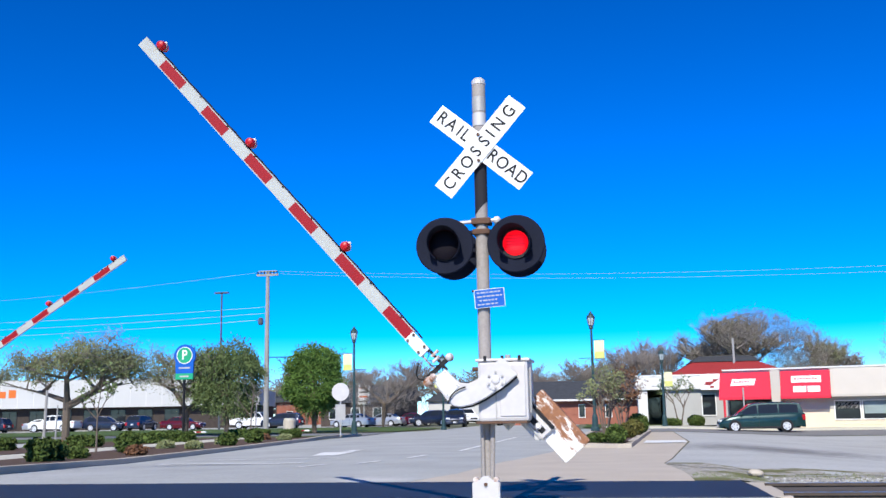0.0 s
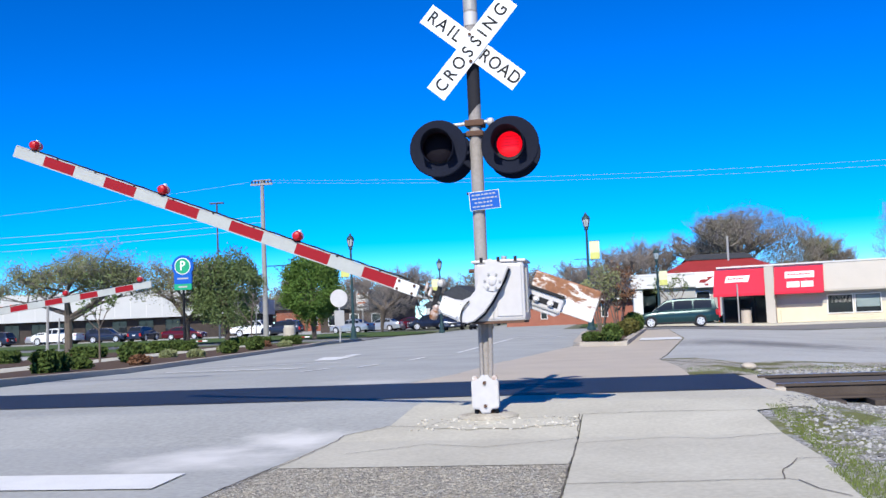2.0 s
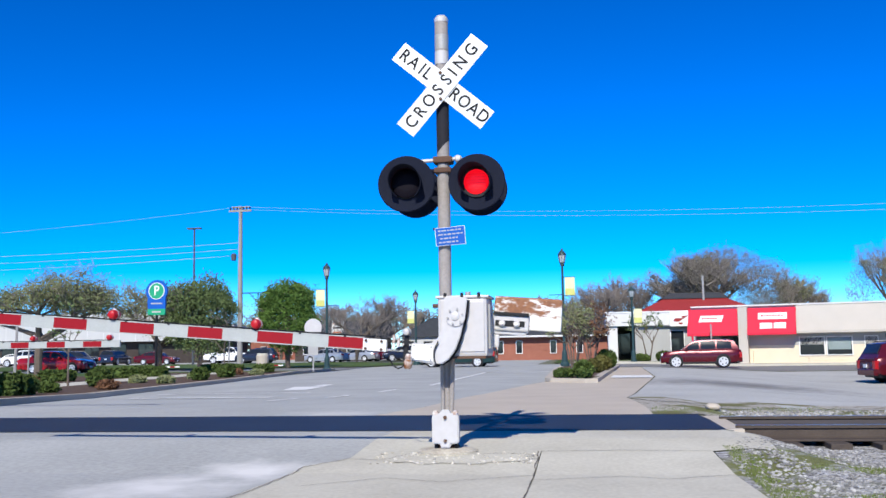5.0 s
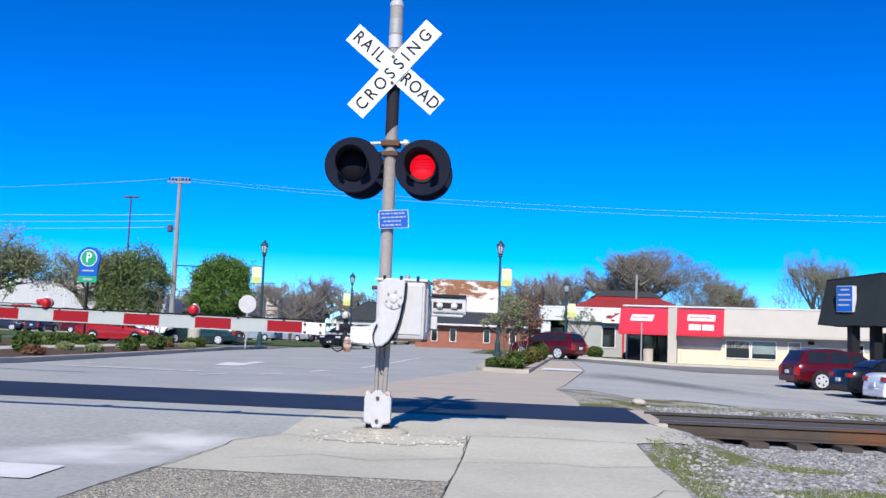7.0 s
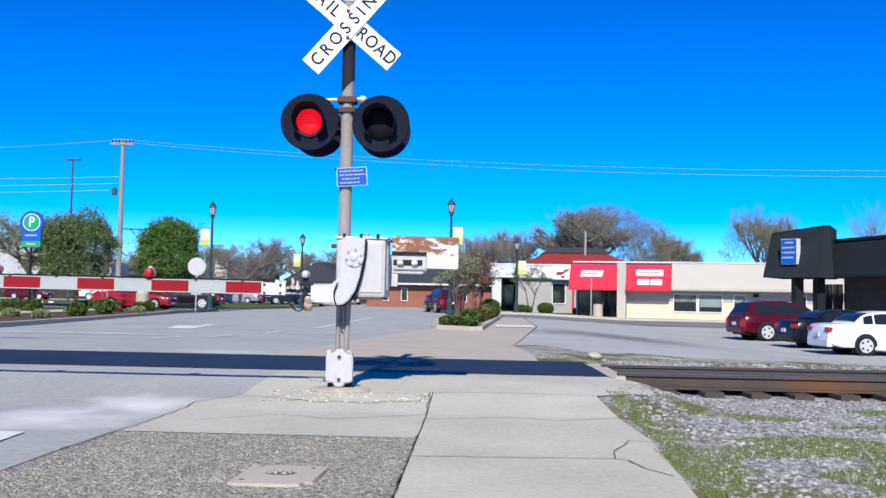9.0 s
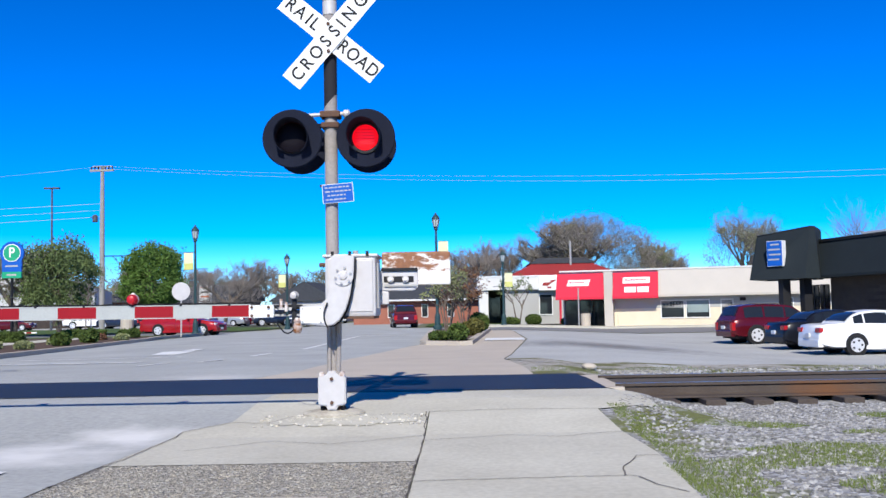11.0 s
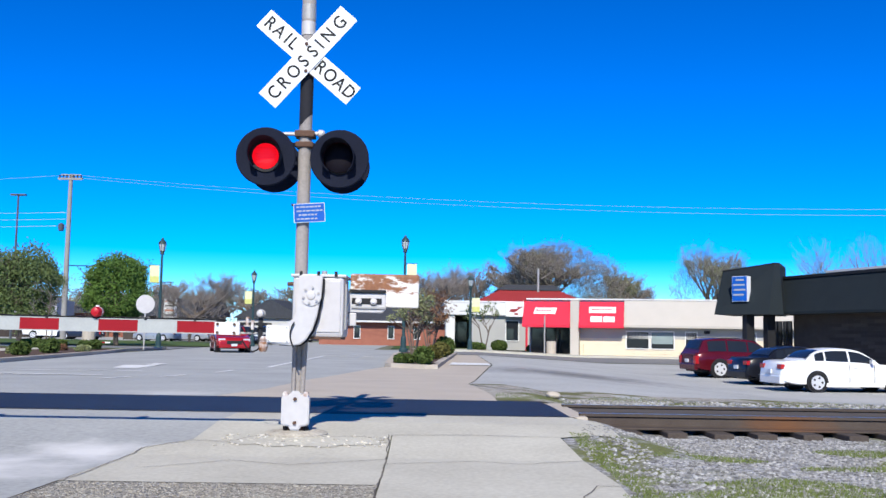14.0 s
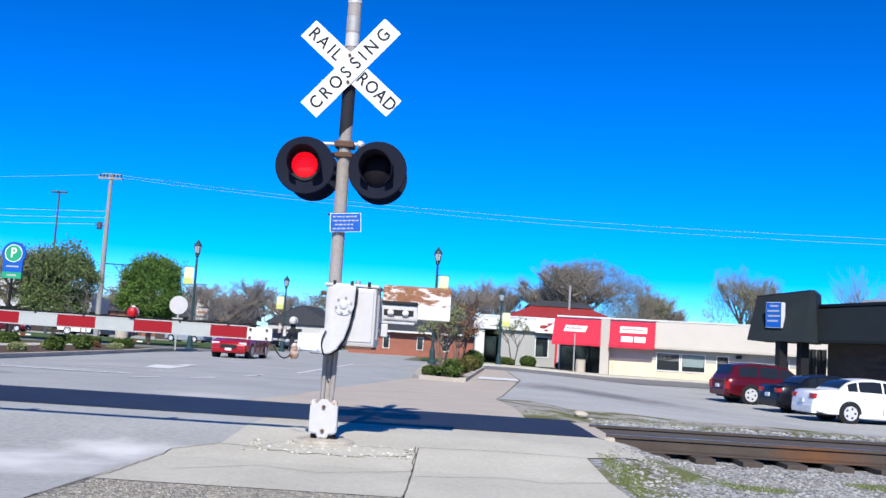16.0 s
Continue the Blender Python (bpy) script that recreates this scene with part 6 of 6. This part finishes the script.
    for i in range(34):
        x = -120 + 6.6 * i + rnd.uniform(-2, 2)
        copy_thing(belt[i % 2], pose(x, 172 + rnd.uniform(-12, 14), rnd.uniform(-1.6, 0), 0, 0, rnd.uniform(0, 360)))
    tree(26.2, 79, 10.0, 7.2, LEAF_GREY, "budding tree behind the charcoal building", 41, trunk=0.14, depth=5, clear=0.1, leaf_size=0.06, per=8, dense=1.3, spray=4, spray_width=0.026, upright=0.8)
    tree(32.0, 66, 9.6, 6.5, LEAF_BROWN, "bare tree behind the charcoal building", 42, trunk=0.1, bare=True, depth=4, clear=0.3, spray=2, spray_width=0.014, upright=1.0)
    tree(39.5, 72, 10.5, 7.0, LEAF_BROWN, "bare tree behind the charcoal building", 43, trunk=0.1, bare=True, depth=5, clear=0.3, spray=1, spray_width=0.014, upright=1.0)


# ---- buildings ----
def window(parent, x0, z0, x1, z1, y, frame_mat, bars=1):
    """A framed window set in a wall whose face lies at y, towards -y."""
    w = part("window", boxm(x0, y - 0.02, z0, x1, y + 0.04, z1), GLASS, parent, "dark glazed window")
    t = 0.06
    for a in ((x0 - t, y - 0.06, z0 - t, x0, y + 0.04, z1 + t), (x1, y - 0.06, z0 - t, x1 + t, y + 0.04, z1 + t), (x0, y - 0.06, z1, x1, y + 0.04, z1 + t), (x0, y - 0.08, z0 - t, x1, y + 0.04, z0)):
        part("frame", boxm(*a), frame_mat, w)
    for i in range(bars):
        c = x0 + (x1 - x0) * (i + 1) / (bars + 1)
        part("mullion", boxm(c - 0.03, y - 0.05, z0, c + 0.03, y - 0.021, z1), frame_mat, w)
    return w


def shops():
    rz = math.degrees(math.atan2(-0.26, 1.0))
    s = thing("shop_building", 8.3, 62.1, -0.2, rz, label="low cream shop row with a beige mansard and red awnings", category="building")
    part("wall", boxm(3.12, 0.0, 0.0, 33, 12, 2.15), CREAM, s, "cream stucco wall")
    part("wall", boxm(-0.2, 1.6, 0.0, 3.11, 12, 2.15), GREY_STUCCO, s, "recessed shopfront wall")
    # shade under the mansard overhang, painted as a thin grey sheet on the wall
    part("eave_shade", boxm(3.76, -0.02, 1.30, 33, -0.004, 2.15), GREY_STUCCO, s, "grey-brown band painting the eave's shade on the cream wall")
    part("roof", prismm([(-0.75, 2.10), (-0.75, 2.25), (-0.10, 4.05), (12, 4.05), (12, 2.10)], "x", 6.95, 33.4), BEIGE_ROOF, s, "beige metal mansard")
    part("roof_edge", boxm(-0.2, -0.16, 4.055, 33.4, 0.0, 4.16), PALE_FASCIA, s, "pale roof edge strip")
    part("roof_deck", boxm(-0.2, 0.0, 2.16, 6.94, 12, 4.05), BEIGE_ROOF, s)
    part("pillar", boxm(3.12, -0.80, 0, 3.74, 0.6, 4.0), BEIGE_ROOF, s, "beige pillar between the awnings")
    for x0, x1 in ((-0.35, 3.11), (3.75, 6.94)):
        a = part("awning", prismm([(-1.15, 2.02), (-1.15, 2.20), (-0.17, 3.92), (-0.02, 3.92), (-0.02, 2.02)], "x", x0, x1), RED_AWNING, s, "red canvas awning with white lettering panel")
        for k, (u0, u1, z0, z1) in enumerate(((0.22, 0.82, 3.10, 3.55), (0.26, 0.52, 2.45, 2.85), (0.55, 0.80, 2.45, 2.85)) if x0 > 0 else ((0.22, 0.68, 3.0, 3.45),)):
            yy = lambda z: -1.15 + (z - 2.20) / 1.72 * 0.98 - 0.02
            bm = bmesh.new()
            w = x1 - x0
            sk = 0.12 if x0 < 0 else 0
            vs = [bm.verts.new(p) for p in ((x0 + u0 * w, yy(z0), z0), (x0 + u1 * w, yy(z0), z0), (x0 + u1 * w + sk, yy(z1), z1), (x0 + u0 * w + sk, yy(z1), z1))]
            f = bm.faces.new(vs)
            ex = bmesh.ops.extrude_face_region(bm, geom=[f])
            for v in ex["geom"]:
                if isinstance(v, bmesh.types.BMVert):
                    v.co += Vector((0, -0.012, 0.007))
            bmesh.ops.recalc_face_normals(bm, faces=bm.faces)
            panel = part("sign_panel", bm, WHITE, a)
            if k == 0:
                zc = (z0 + z1) / 2
                x = x0 + (u0 + 0.06) * w
                i = 0
                while x < x0 + (u1 - 0.08) * w:
                    part("text_bar", boxm(x, yy(zc) - 0.03, zc - 0.10, x + 0.13, yy(zc) - 0.018, zc + 0.10 - 0.04 * (i % 2)), RED_AWNING, panel)
                    x += 0.19
                    i += 1
    # shopfront
    for a, b in ((0.0, 1.0), (1.1, 2.05), (2.15, 3.05)):
        window(s, a, 0.15, b - 0.03, 1.95, 1.58, TRIM, 0)
    d = part("door", boxm(1.12, 1.44, 0.02, 1.98, 1.50, 1.97), GLASS, s, "dark glass shop door")
    part("door_handle", boxm(1.86, 1.40, 0.8, 1.89, 1.44, 1.2), STEEL, d)
    window(s, 7.1, 0.62, 8.65, 1.80, 0.0, WHITE, 0)
    window(s, 8.85, 0.62, 10.4, 1.80, 0.0, WHITE, 0)
    part("blind", boxm(8.9, -0.028, 0.95, 10.35, -0.0225, 1.75), TEAL_BLIND, s, "grey-green window blind")
    window(s, 11.25, 0.05, 12.0, 1.80, 0.0, WHITE, 0)
    window(s, 15.2, 0.05, 16.0, 1.80, 0.0, WHITE, 0)
    part("planter_wall", boxm(7.6, -0.9, 0, 10.9, -0.5, 0.16, bevel=0.02), CREAM, s, "low cream planter wall")
    for zz in (0.30, 0.46):
        part("planter_rail", boxm(7.6, -0.82, zz - 0.05, 10.9, -0.76, zz + 0.05, bevel=0.01), CREAM, s)
    for xx in (7.65, 8.7, 9.8, 10.85):
        part("planter_post", boxm(xx - 0.05, -0.755, 0.16, xx + 0.05, -0.66, 0.56, bevel=0.01), CREAM, s)
    part("vent_hood", boxm(12.5, -0.2, 1.72, 12.9, -0.021, 1.95), TRIM, s)
    part("roof_unit", boxm(17.2, 1.0, 4.05, 17.9, 1.7, 4.75, bevel=0.03), TRIM, s, "dark rooftop unit")
    part("corner_trim", boxm(3.76, -0.30, 0, 4.0, -0.004, 0.9, bevel=0.02), CREAM, s)
    # white sign with a dark red emblem on the office corner
    o = thing("office_building", -0.3, 70, -0.02, label="flat-roofed grey stucco office with a pale fascia", category="building")
    part("wall", boxm(5.0, 0.5, 0, 9.2, 10, 3.0), GREY_STUCCO, o)
    part("wall", boxm(2.75, 4.2, 0, 4.99, 10, 3.0), BROWN_BRICK, o, "recessed dark brick porch wall")
    part("fascia", boxm(2.45, 0.1, 2.85, 9.3, 10.2, 3.9), PALE_FASCIA, o, "pale flat fascia")
    part("fascia_cap", boxm(2.4, 0.04, 3.905, 9.35, 10.25, 4.0), WHITE, o)
    part("pillar", boxm(2.6, 0.3, 0, 3.35, 4.19, 2.849), PALE_FASCIA, o, "pale porch wall end")
    part("pillar", boxm(4.75, 0.3, 0, 4.99, 1.0, 2.849), GREY_STUCCO, o)
    part("door", boxm(3.5, 4.1, 0.02, 4.5, 4.19, 2.3), GLASS, o, "dark glass office door")
    window(o, 7.6, 0.8, 8.6, 2.4, 0.5, WHITE, 0)
    part("brick_pier", boxm(9.21, 0.3, 0, 9.36, 0.8, 2.84), RED_AWNING, o, "red painted pier")
    g = part("sign_board", boxm(7.5, -0.2, 2.75, 9.2, 0.09, 3.95, bevel=0.02), WHITE, o, "white sign board with a dark red emblem")
    bm = prismm([(7.75, 3.15), (8.2, 3.1), (8.95, 3.6), (8.4, 3.55), (8.5, 3.4), (7.9, 3.38)], "y", -0.215, -0.205)
    part("emblem", bm, RED_ROOF, g)
    part("emblem_foot", boxm(8.2, -0.216, 2.9, 8.5, -0.206, 3.05), RED_ROOF, g)
    rr = thing("red_roof_building", 12.0, 100, 0, label="building with a red hipped metal roof and dark ridge", category="building")
    part("wall", boxm(-6, -6, 0, 6, 6, 4.6), GREY_STUCCO, rr)
    bm = bmesh.new()
    lo = [bm.verts.new(p) for p in ((-6.6, -6.6, 4.55), (6.6, -6.6, 4.55), (6.6, 6.6, 4.55), (-6.6, 6.6, 4.55))]
    hi = [bm.verts.new(p) for p in ((-3.3, -3.3, 6.2), (3.3, -3.3, 6.2), (3.3, 3.3, 6.2), (-3.3, 3.3, 6.2))]
    bm.faces.new(lo[::-1]), bm.faces.new(hi)
    for i in range(4):
        bm.faces.new((lo[i], lo[(i + 1) % 4], hi[(i + 1) % 4], hi[i]))
    part("roof", bm, RED_ROOF, rr, "red metal hip roof")
    bm = bmesh.new()
    prism(bm, [(-3.7, 6.21), (3.7, 6.21), (2.6, 6.8), (-2.6, 6.8)], "y", -3.5, 3.5)
    part("ridge_cap", bm, DARK_ROOF, rr, "dark roof crown")
    part("flue", tubem((0.9, -3.6, 6.0), (0.9, -3.6, 8.6), 0.12, n=8), STEEL, rr)
    # brick house beyond the junction
    b = thing("brick_house", -3.5, 88, 0, label="low red brick house with a dark shingle roof", category="house")
    part("wall", boxm(-6.5, 0, 0, 9, 9, 2.35), BRICK, b, "red brick wall")
    part("roof", prismm([(-0.7, 2.30), (-0.7, 2.48), (4.5, 4.4), (9.7, 2.48), (9.7, 2.30)], "x", -7.2, 9.7), DARK_ROOF, b, "dark shingle roof")
    part("eaves_board", boxm(-7.2, -0.78, 2.28, 9.7, -0.71, 2.46), PALE_FASCIA, b)
    for x in (-4.9, -3.0, 0.4, 3.0):
        window(b, x, 0.7, x + 0.55, 1.9, 0.0, WHITE, 0)


def slab(bm, lo, hi):
    """A block between a lower and an upper ring of points."""
    a, b = [bm.verts.new(p) for p in lo], [bm.verts.new(p) for p in hi]
    n = len(a)
    fs = [bm.faces.new(a[::-1]), bm.faces.new(b)] + [bm.faces.new((a[i], a[(i + 1) % n], b[(i + 1) % n], b[i])) for i in range(n)]
    bmesh.ops.recalc_face_normals(bm, faces=fs)
    return bm


def charcoal_building():
    gb = -0.46
    c = thing("charcoal_building", 18.7, 38.0, gb, 15, label="low brown brick building with a charcoal mansard roof and canopy", category="building")
    part("wall", boxm(1.3, -22, 0, 14, 1.6, 3.0), BROWN_BRICK, c, "dark brown brick wall")
    part("mansard", prismm([(0.0, 2.90), (0.0, 3.02), (0.75, 4.72), (14.2, 4.72), (14.2, 2.90)], "y", -22.2, 2.4), MANSARD, c, "charcoal mansard roof")
    part("roof_edge", boxm(0.68, -22.25, 4.725, 0.95, 2.44, 4.86), TRIM, c, "black roof edge")
    part("roof_parapet", boxm(3.2, -12, 4.725, 10, 1.5, 5.25), PALE_FASCIA, c, "pale roof parapet")
    k = pose(0, 0, 0, 0, 0, -15)
    at = lambda x, y, z: tuple(k @ Vector((x, y, z)))
    lo = [at(-3.15, 2.2, 2.87), at(-1.08, 0.0, 2.87), at(-0.27, 0.25, 2.87), at(1.1, 3.5, 2.87), at(-1.2, 5.0, 2.87)]
    hi = [at(-2.40, 3.2, 5.12), at(-0.52, 0.75, 5.40), at(-0.22, 0.85, 5.40), at(1.0, 3.3, 5.36), at(-1.0, 4.7, 5.12)]
    part("canopy", slab(bmesh.new(), lo, hi), MANSARD, c, "charcoal entrance canopy")
    part("canopy_edge", slab(bmesh.new(), [(p[0], p[1], p[2] + 0.003) for p in hi], [(p[0], p[1], p[2] + 0.10) for p in hi]), TRIM, c, "black canopy edge")
    # sign on the slanted front
    u = (Vector(lo[1]) - Vector(lo[0])).normalized()
    n = Vector((u.y, -u.x, 0))
    o = Vector(lo[0]).lerp(Vector(lo[1]), 0.46) + Vector((0, 0, 0.66)) - n * 0.20

    def board(nm, a0, a1, z0, z1, d0, d1, mat, parent, lab=""):
        q = [o + u * a + n * d for a, d in ((a0, d0), (a1, d0), (a1, d1), (a0, d1))]
        return part(nm, slab(bmesh.new(), [(p.x, p.y, o.z + z0) for p in q], [(p.x, p.y, o.z + z1) for p in q]), mat, parent, lab)
    sg = board("sign", -0.42, 0.42, 0.0, 1.28, -0.25, 0.12, WHITE, c, "blue projecting sign with a white edge")
    board("sign_face", -0.405, 0.405, 0.02, 1.26, 0.122, 0.132, BLUE, sg)
    for i, (a, b) in enumerate(((-0.2, 0.25), (-0.34, 0.3), (-0.3, 0.34), (-0.34, 0.25))):
        board("text_bar", a, b, 1.05 - 0.25 * i, 1.13 - 0.25 * i, 0.133, 0.138, ARM_WHITE, sg)
    for x, y in ((-1.62, 1.5), (-0.62, 1.3)):
        p = at(x, y, 0)
        part("post", boxm(p[0] - 0.22, p[1] - 0.2, 0, p[0] + 0.22, p[1] + 0.2, 2.869), TRIM, c, "black canopy post")
    for y0, y1 in ((1.66, 2.4), (2.5, 3.2)):
        w = part("window", boxm(1.22, y0, 0.4, 1.28, y1, 2.6), GLASS, c, "dark glazed window")
        part("mullion", boxm(1.19, (y0 + y1) / 2 - 0.03, 0.4, 1.218, (y0 + y1) / 2 + 0.03, 2.6), TRIM, w)
    # brick courses on the lot side
    data = None
    for row in range(16):
        for i in range(16):
            y, z = -16 + 0.9 * i + (0.45 if row % 2 else 0), 0.15 + 0.165 * row
            if y > -2.0:
                continue
            if data is None:
                br = part("brick", boxm(-0.012, 0, 0, 0.0, 0.86, 0.14), BROWN_BRICK, c)
                data = br.data
            else:
                br = new("brick", data)
                br.parent = c
            br.matrix_basis = pose(1.3, y, z)


def west_store():
    s = thing("store_building", -60, 108, 0, 14, label="long white store with orange sign lettering", category="building")
    part("wall", boxm(-26, 0, 0, 15, 20, 2.9), BROWN_BRICK, s, "brown brick lower wall")
    part("fascia", boxm(-26, -1.2, 2.85, 9.5, 20, 6.4), STORE_WHITE, s, "white panel fascia")
    part("fascia", boxm(9.52, -0.5, 2.85, 15.3, 20, 5.0), STORE_WHITE, s, "white panel fascia")
    for i in range(18):
        part("panel_joint", boxm(-25 + 2 * i, -1.215, 2.9, -24.95 + 2 * i, -1.203, 6.35), PALE_FASCIA, s)
    for i in range(3):
        part("text_bar", boxm(-18.6 + 1.25 * i, -1.23, 4.2, -17.7 + 1.25 * i, -1.21, 5.2 - 0.2 * (i % 2)), ORANGE, s)
    for i in range(9):
        window(s, -24 + 3.4 * i, 0.4, -22.2 + 3.4 * i, 2.5, 0.0, TRIM, 1)
    h = thing("far_house", -22, 132, 0, -8, label="white gabled house on the far side of town", category="house")
    part("wall", boxm(-5, 0, 0, 5, 9, 3.2), STORE_WHITE, h)
    part("roof", prismm([(-5.5, 3.15), (0, 6.0), (5.5, 3.15)], "y", -0.5, 9.5), DARK_ROOF, h)
    window(h, -1.5, 1.0, 0.2, 2.4, 0.0, TRIM, 1)
    for x, y, w, hh, m in ((-34, 122, 12, 3.2, BROWN_BRICK), (-13.5, 140, 9, 3.4, BRICK), (-46, 140, 14, 3.6, BRICK), (1, 150, 12, 3.5, GREY_STUCCO), (-30, 104, 9, 2.8, BROWN_BRICK)):
        f = thing("far_house", x, y, 0, 0, label="low house with a dark roof on the far side of town", category="house")
        part("wall", boxm(-w / 2, 0, 0, w / 2, 8, hh), m, f)
        part("roof", prismm([(-0.6, hh - 0.02), (4, hh + 2.2), (8.6, hh - 0.02)], "x", -w / 2 - 0.6, w / 2 + 0.6), DARK_ROOF, f)
        for i in range(3):
            window(f, -w * 0.38 + i * w * 0.3, 0.9, -w * 0.38 + i * w * 0.3 + 1.0, 2.1, 0.0, WHITE, 0)


setting()
track()
near_arm, lens_covers = crossing_signal()
far_arm = far_gate()
moving = vehicles()
furniture()
shops()
charcoal_building()
west_store()
plants()
loose_ground()


def motions():
    base = near_arm.matrix_basis.copy()
    walk(near_arm, [(t, base @ pose(0, 0, 0, 0, a, 0)) for t, a in ((0, 48.3), (0.5, 42.7), (1, 37.1), (1.5, 29.6), (2, 21.4), (2.5, 14.4), (3, 7.3), (3.3, 7.4), (3.7, 6.6), (4.7, 5.0), (5.8, 3.4), (6.3, 1.8), (7, 0.6), (8, 0.3), (16, 0.3))])
    base2 = far_arm.matrix_basis.copy()
    walk(far_arm, [(t, base2 @ pose(0, 0, 0, 0, -a, 0)) for t, a in ((0, 32.2), (0.5, 25.6), (1, 19.2), (1.5, 13.1), (2, 7.0), (2.5, 2.4), (3, 1.6), (3.5, 0.4), (4, 0), (16, 0))])
    # the two lights flash in turn
    half, phase = 0.6065, 0.427
    for side, cover in enumerate(lens_covers):
        rows, k = [], 0
        shut, away = pose(0, -0.056, 0), pose(0, -0.008, 0)
        state = away if side == 1 else shut
        rows.append((0, state))
        while True:
            k += 1
            t = k * half - phase
            if t >= 15.97:
                break
            rows.append((t - 1 / FPS, state))
            state = shut if state is away else away
            rows.append((t, state))
        rows.append((16, state))
        walk(cover, rows)

    def drive(ob, rows):
        walk(ob, [(t, pose(x, y, gz(x, y) + 0.006, 0, 0, a)) for t, x, y, a in rows])
    drive(moving["van"], [(0, 9.3, 53.5, 180), (1, 7.9, 53.5, 180), (1.5, 6.6, 53.6, 180), (2, 4.6, 53.6, 179), (3, -0.68, 53.7, 178), (3.7, -2.5, 53.8, 178), (5.8, -12.6, 54.2, 178), (6.5, -17.3, 54.3, 178), (8.5, -31.5, 54.6, 178), (10, -43, 55, 178), (12, -56, 55, 178), (16, -85, 55.5, 178)])
    drive(moving["dark"], [(0, -12.0, 90, -90), (2, -11.5, 80, -90), (5, -11.3, 66, -90), (6.2, -11.3, 60.5, -94), (7, -11.5, 58, -112), (7.5, -12.0, 56.3, -140), (8.5, -15.4, 54.2, -178), (10, -26, 54.5, -181), (12, -45, 55, -181), (16, -75, 55.5, -181)])
    drive(moving["suv"], [(0, 36, 48.6, 176), (2, 20.5, 49.6, 177), (3, 14.65, 50, 178), (3.5, 12.61, 50.0, 178), (3.7, 11.81, 50, 178), (5.8, 5.2, 50.5, 172), (7, 2.5, 52, 145), (8, 0.4, 55, 118), (9.4, -1.9, 60, 105), (10.8, -3.4, 64, 98), (11.5, -4.3, 67, 96), (12.5, -6.6, 85, 95), (14, -8, 115, 95), (16, -9, 150, 95)])
    drive(moving["red"], [(0, -56, 51.5, 2), (3, -46, 51.5, 2), (5.8, -30, 50.2, 0), (7, -24.9, 50, 0), (7.5, -23.0, 50, -1), (8.5, -20.9, 49.5, -3), (10.8, -16.2, 48, -8), (11.5, -14.5, 47.2, -14), (12.5, -12.2, 46.3, -30), (13.5, -10.6, 44.6, -60), (14.5, -9.6, 42.0, -82), (15.5, -9.5, 39.0, -90), (16, -9.6, 37.2, -92)])


motions()
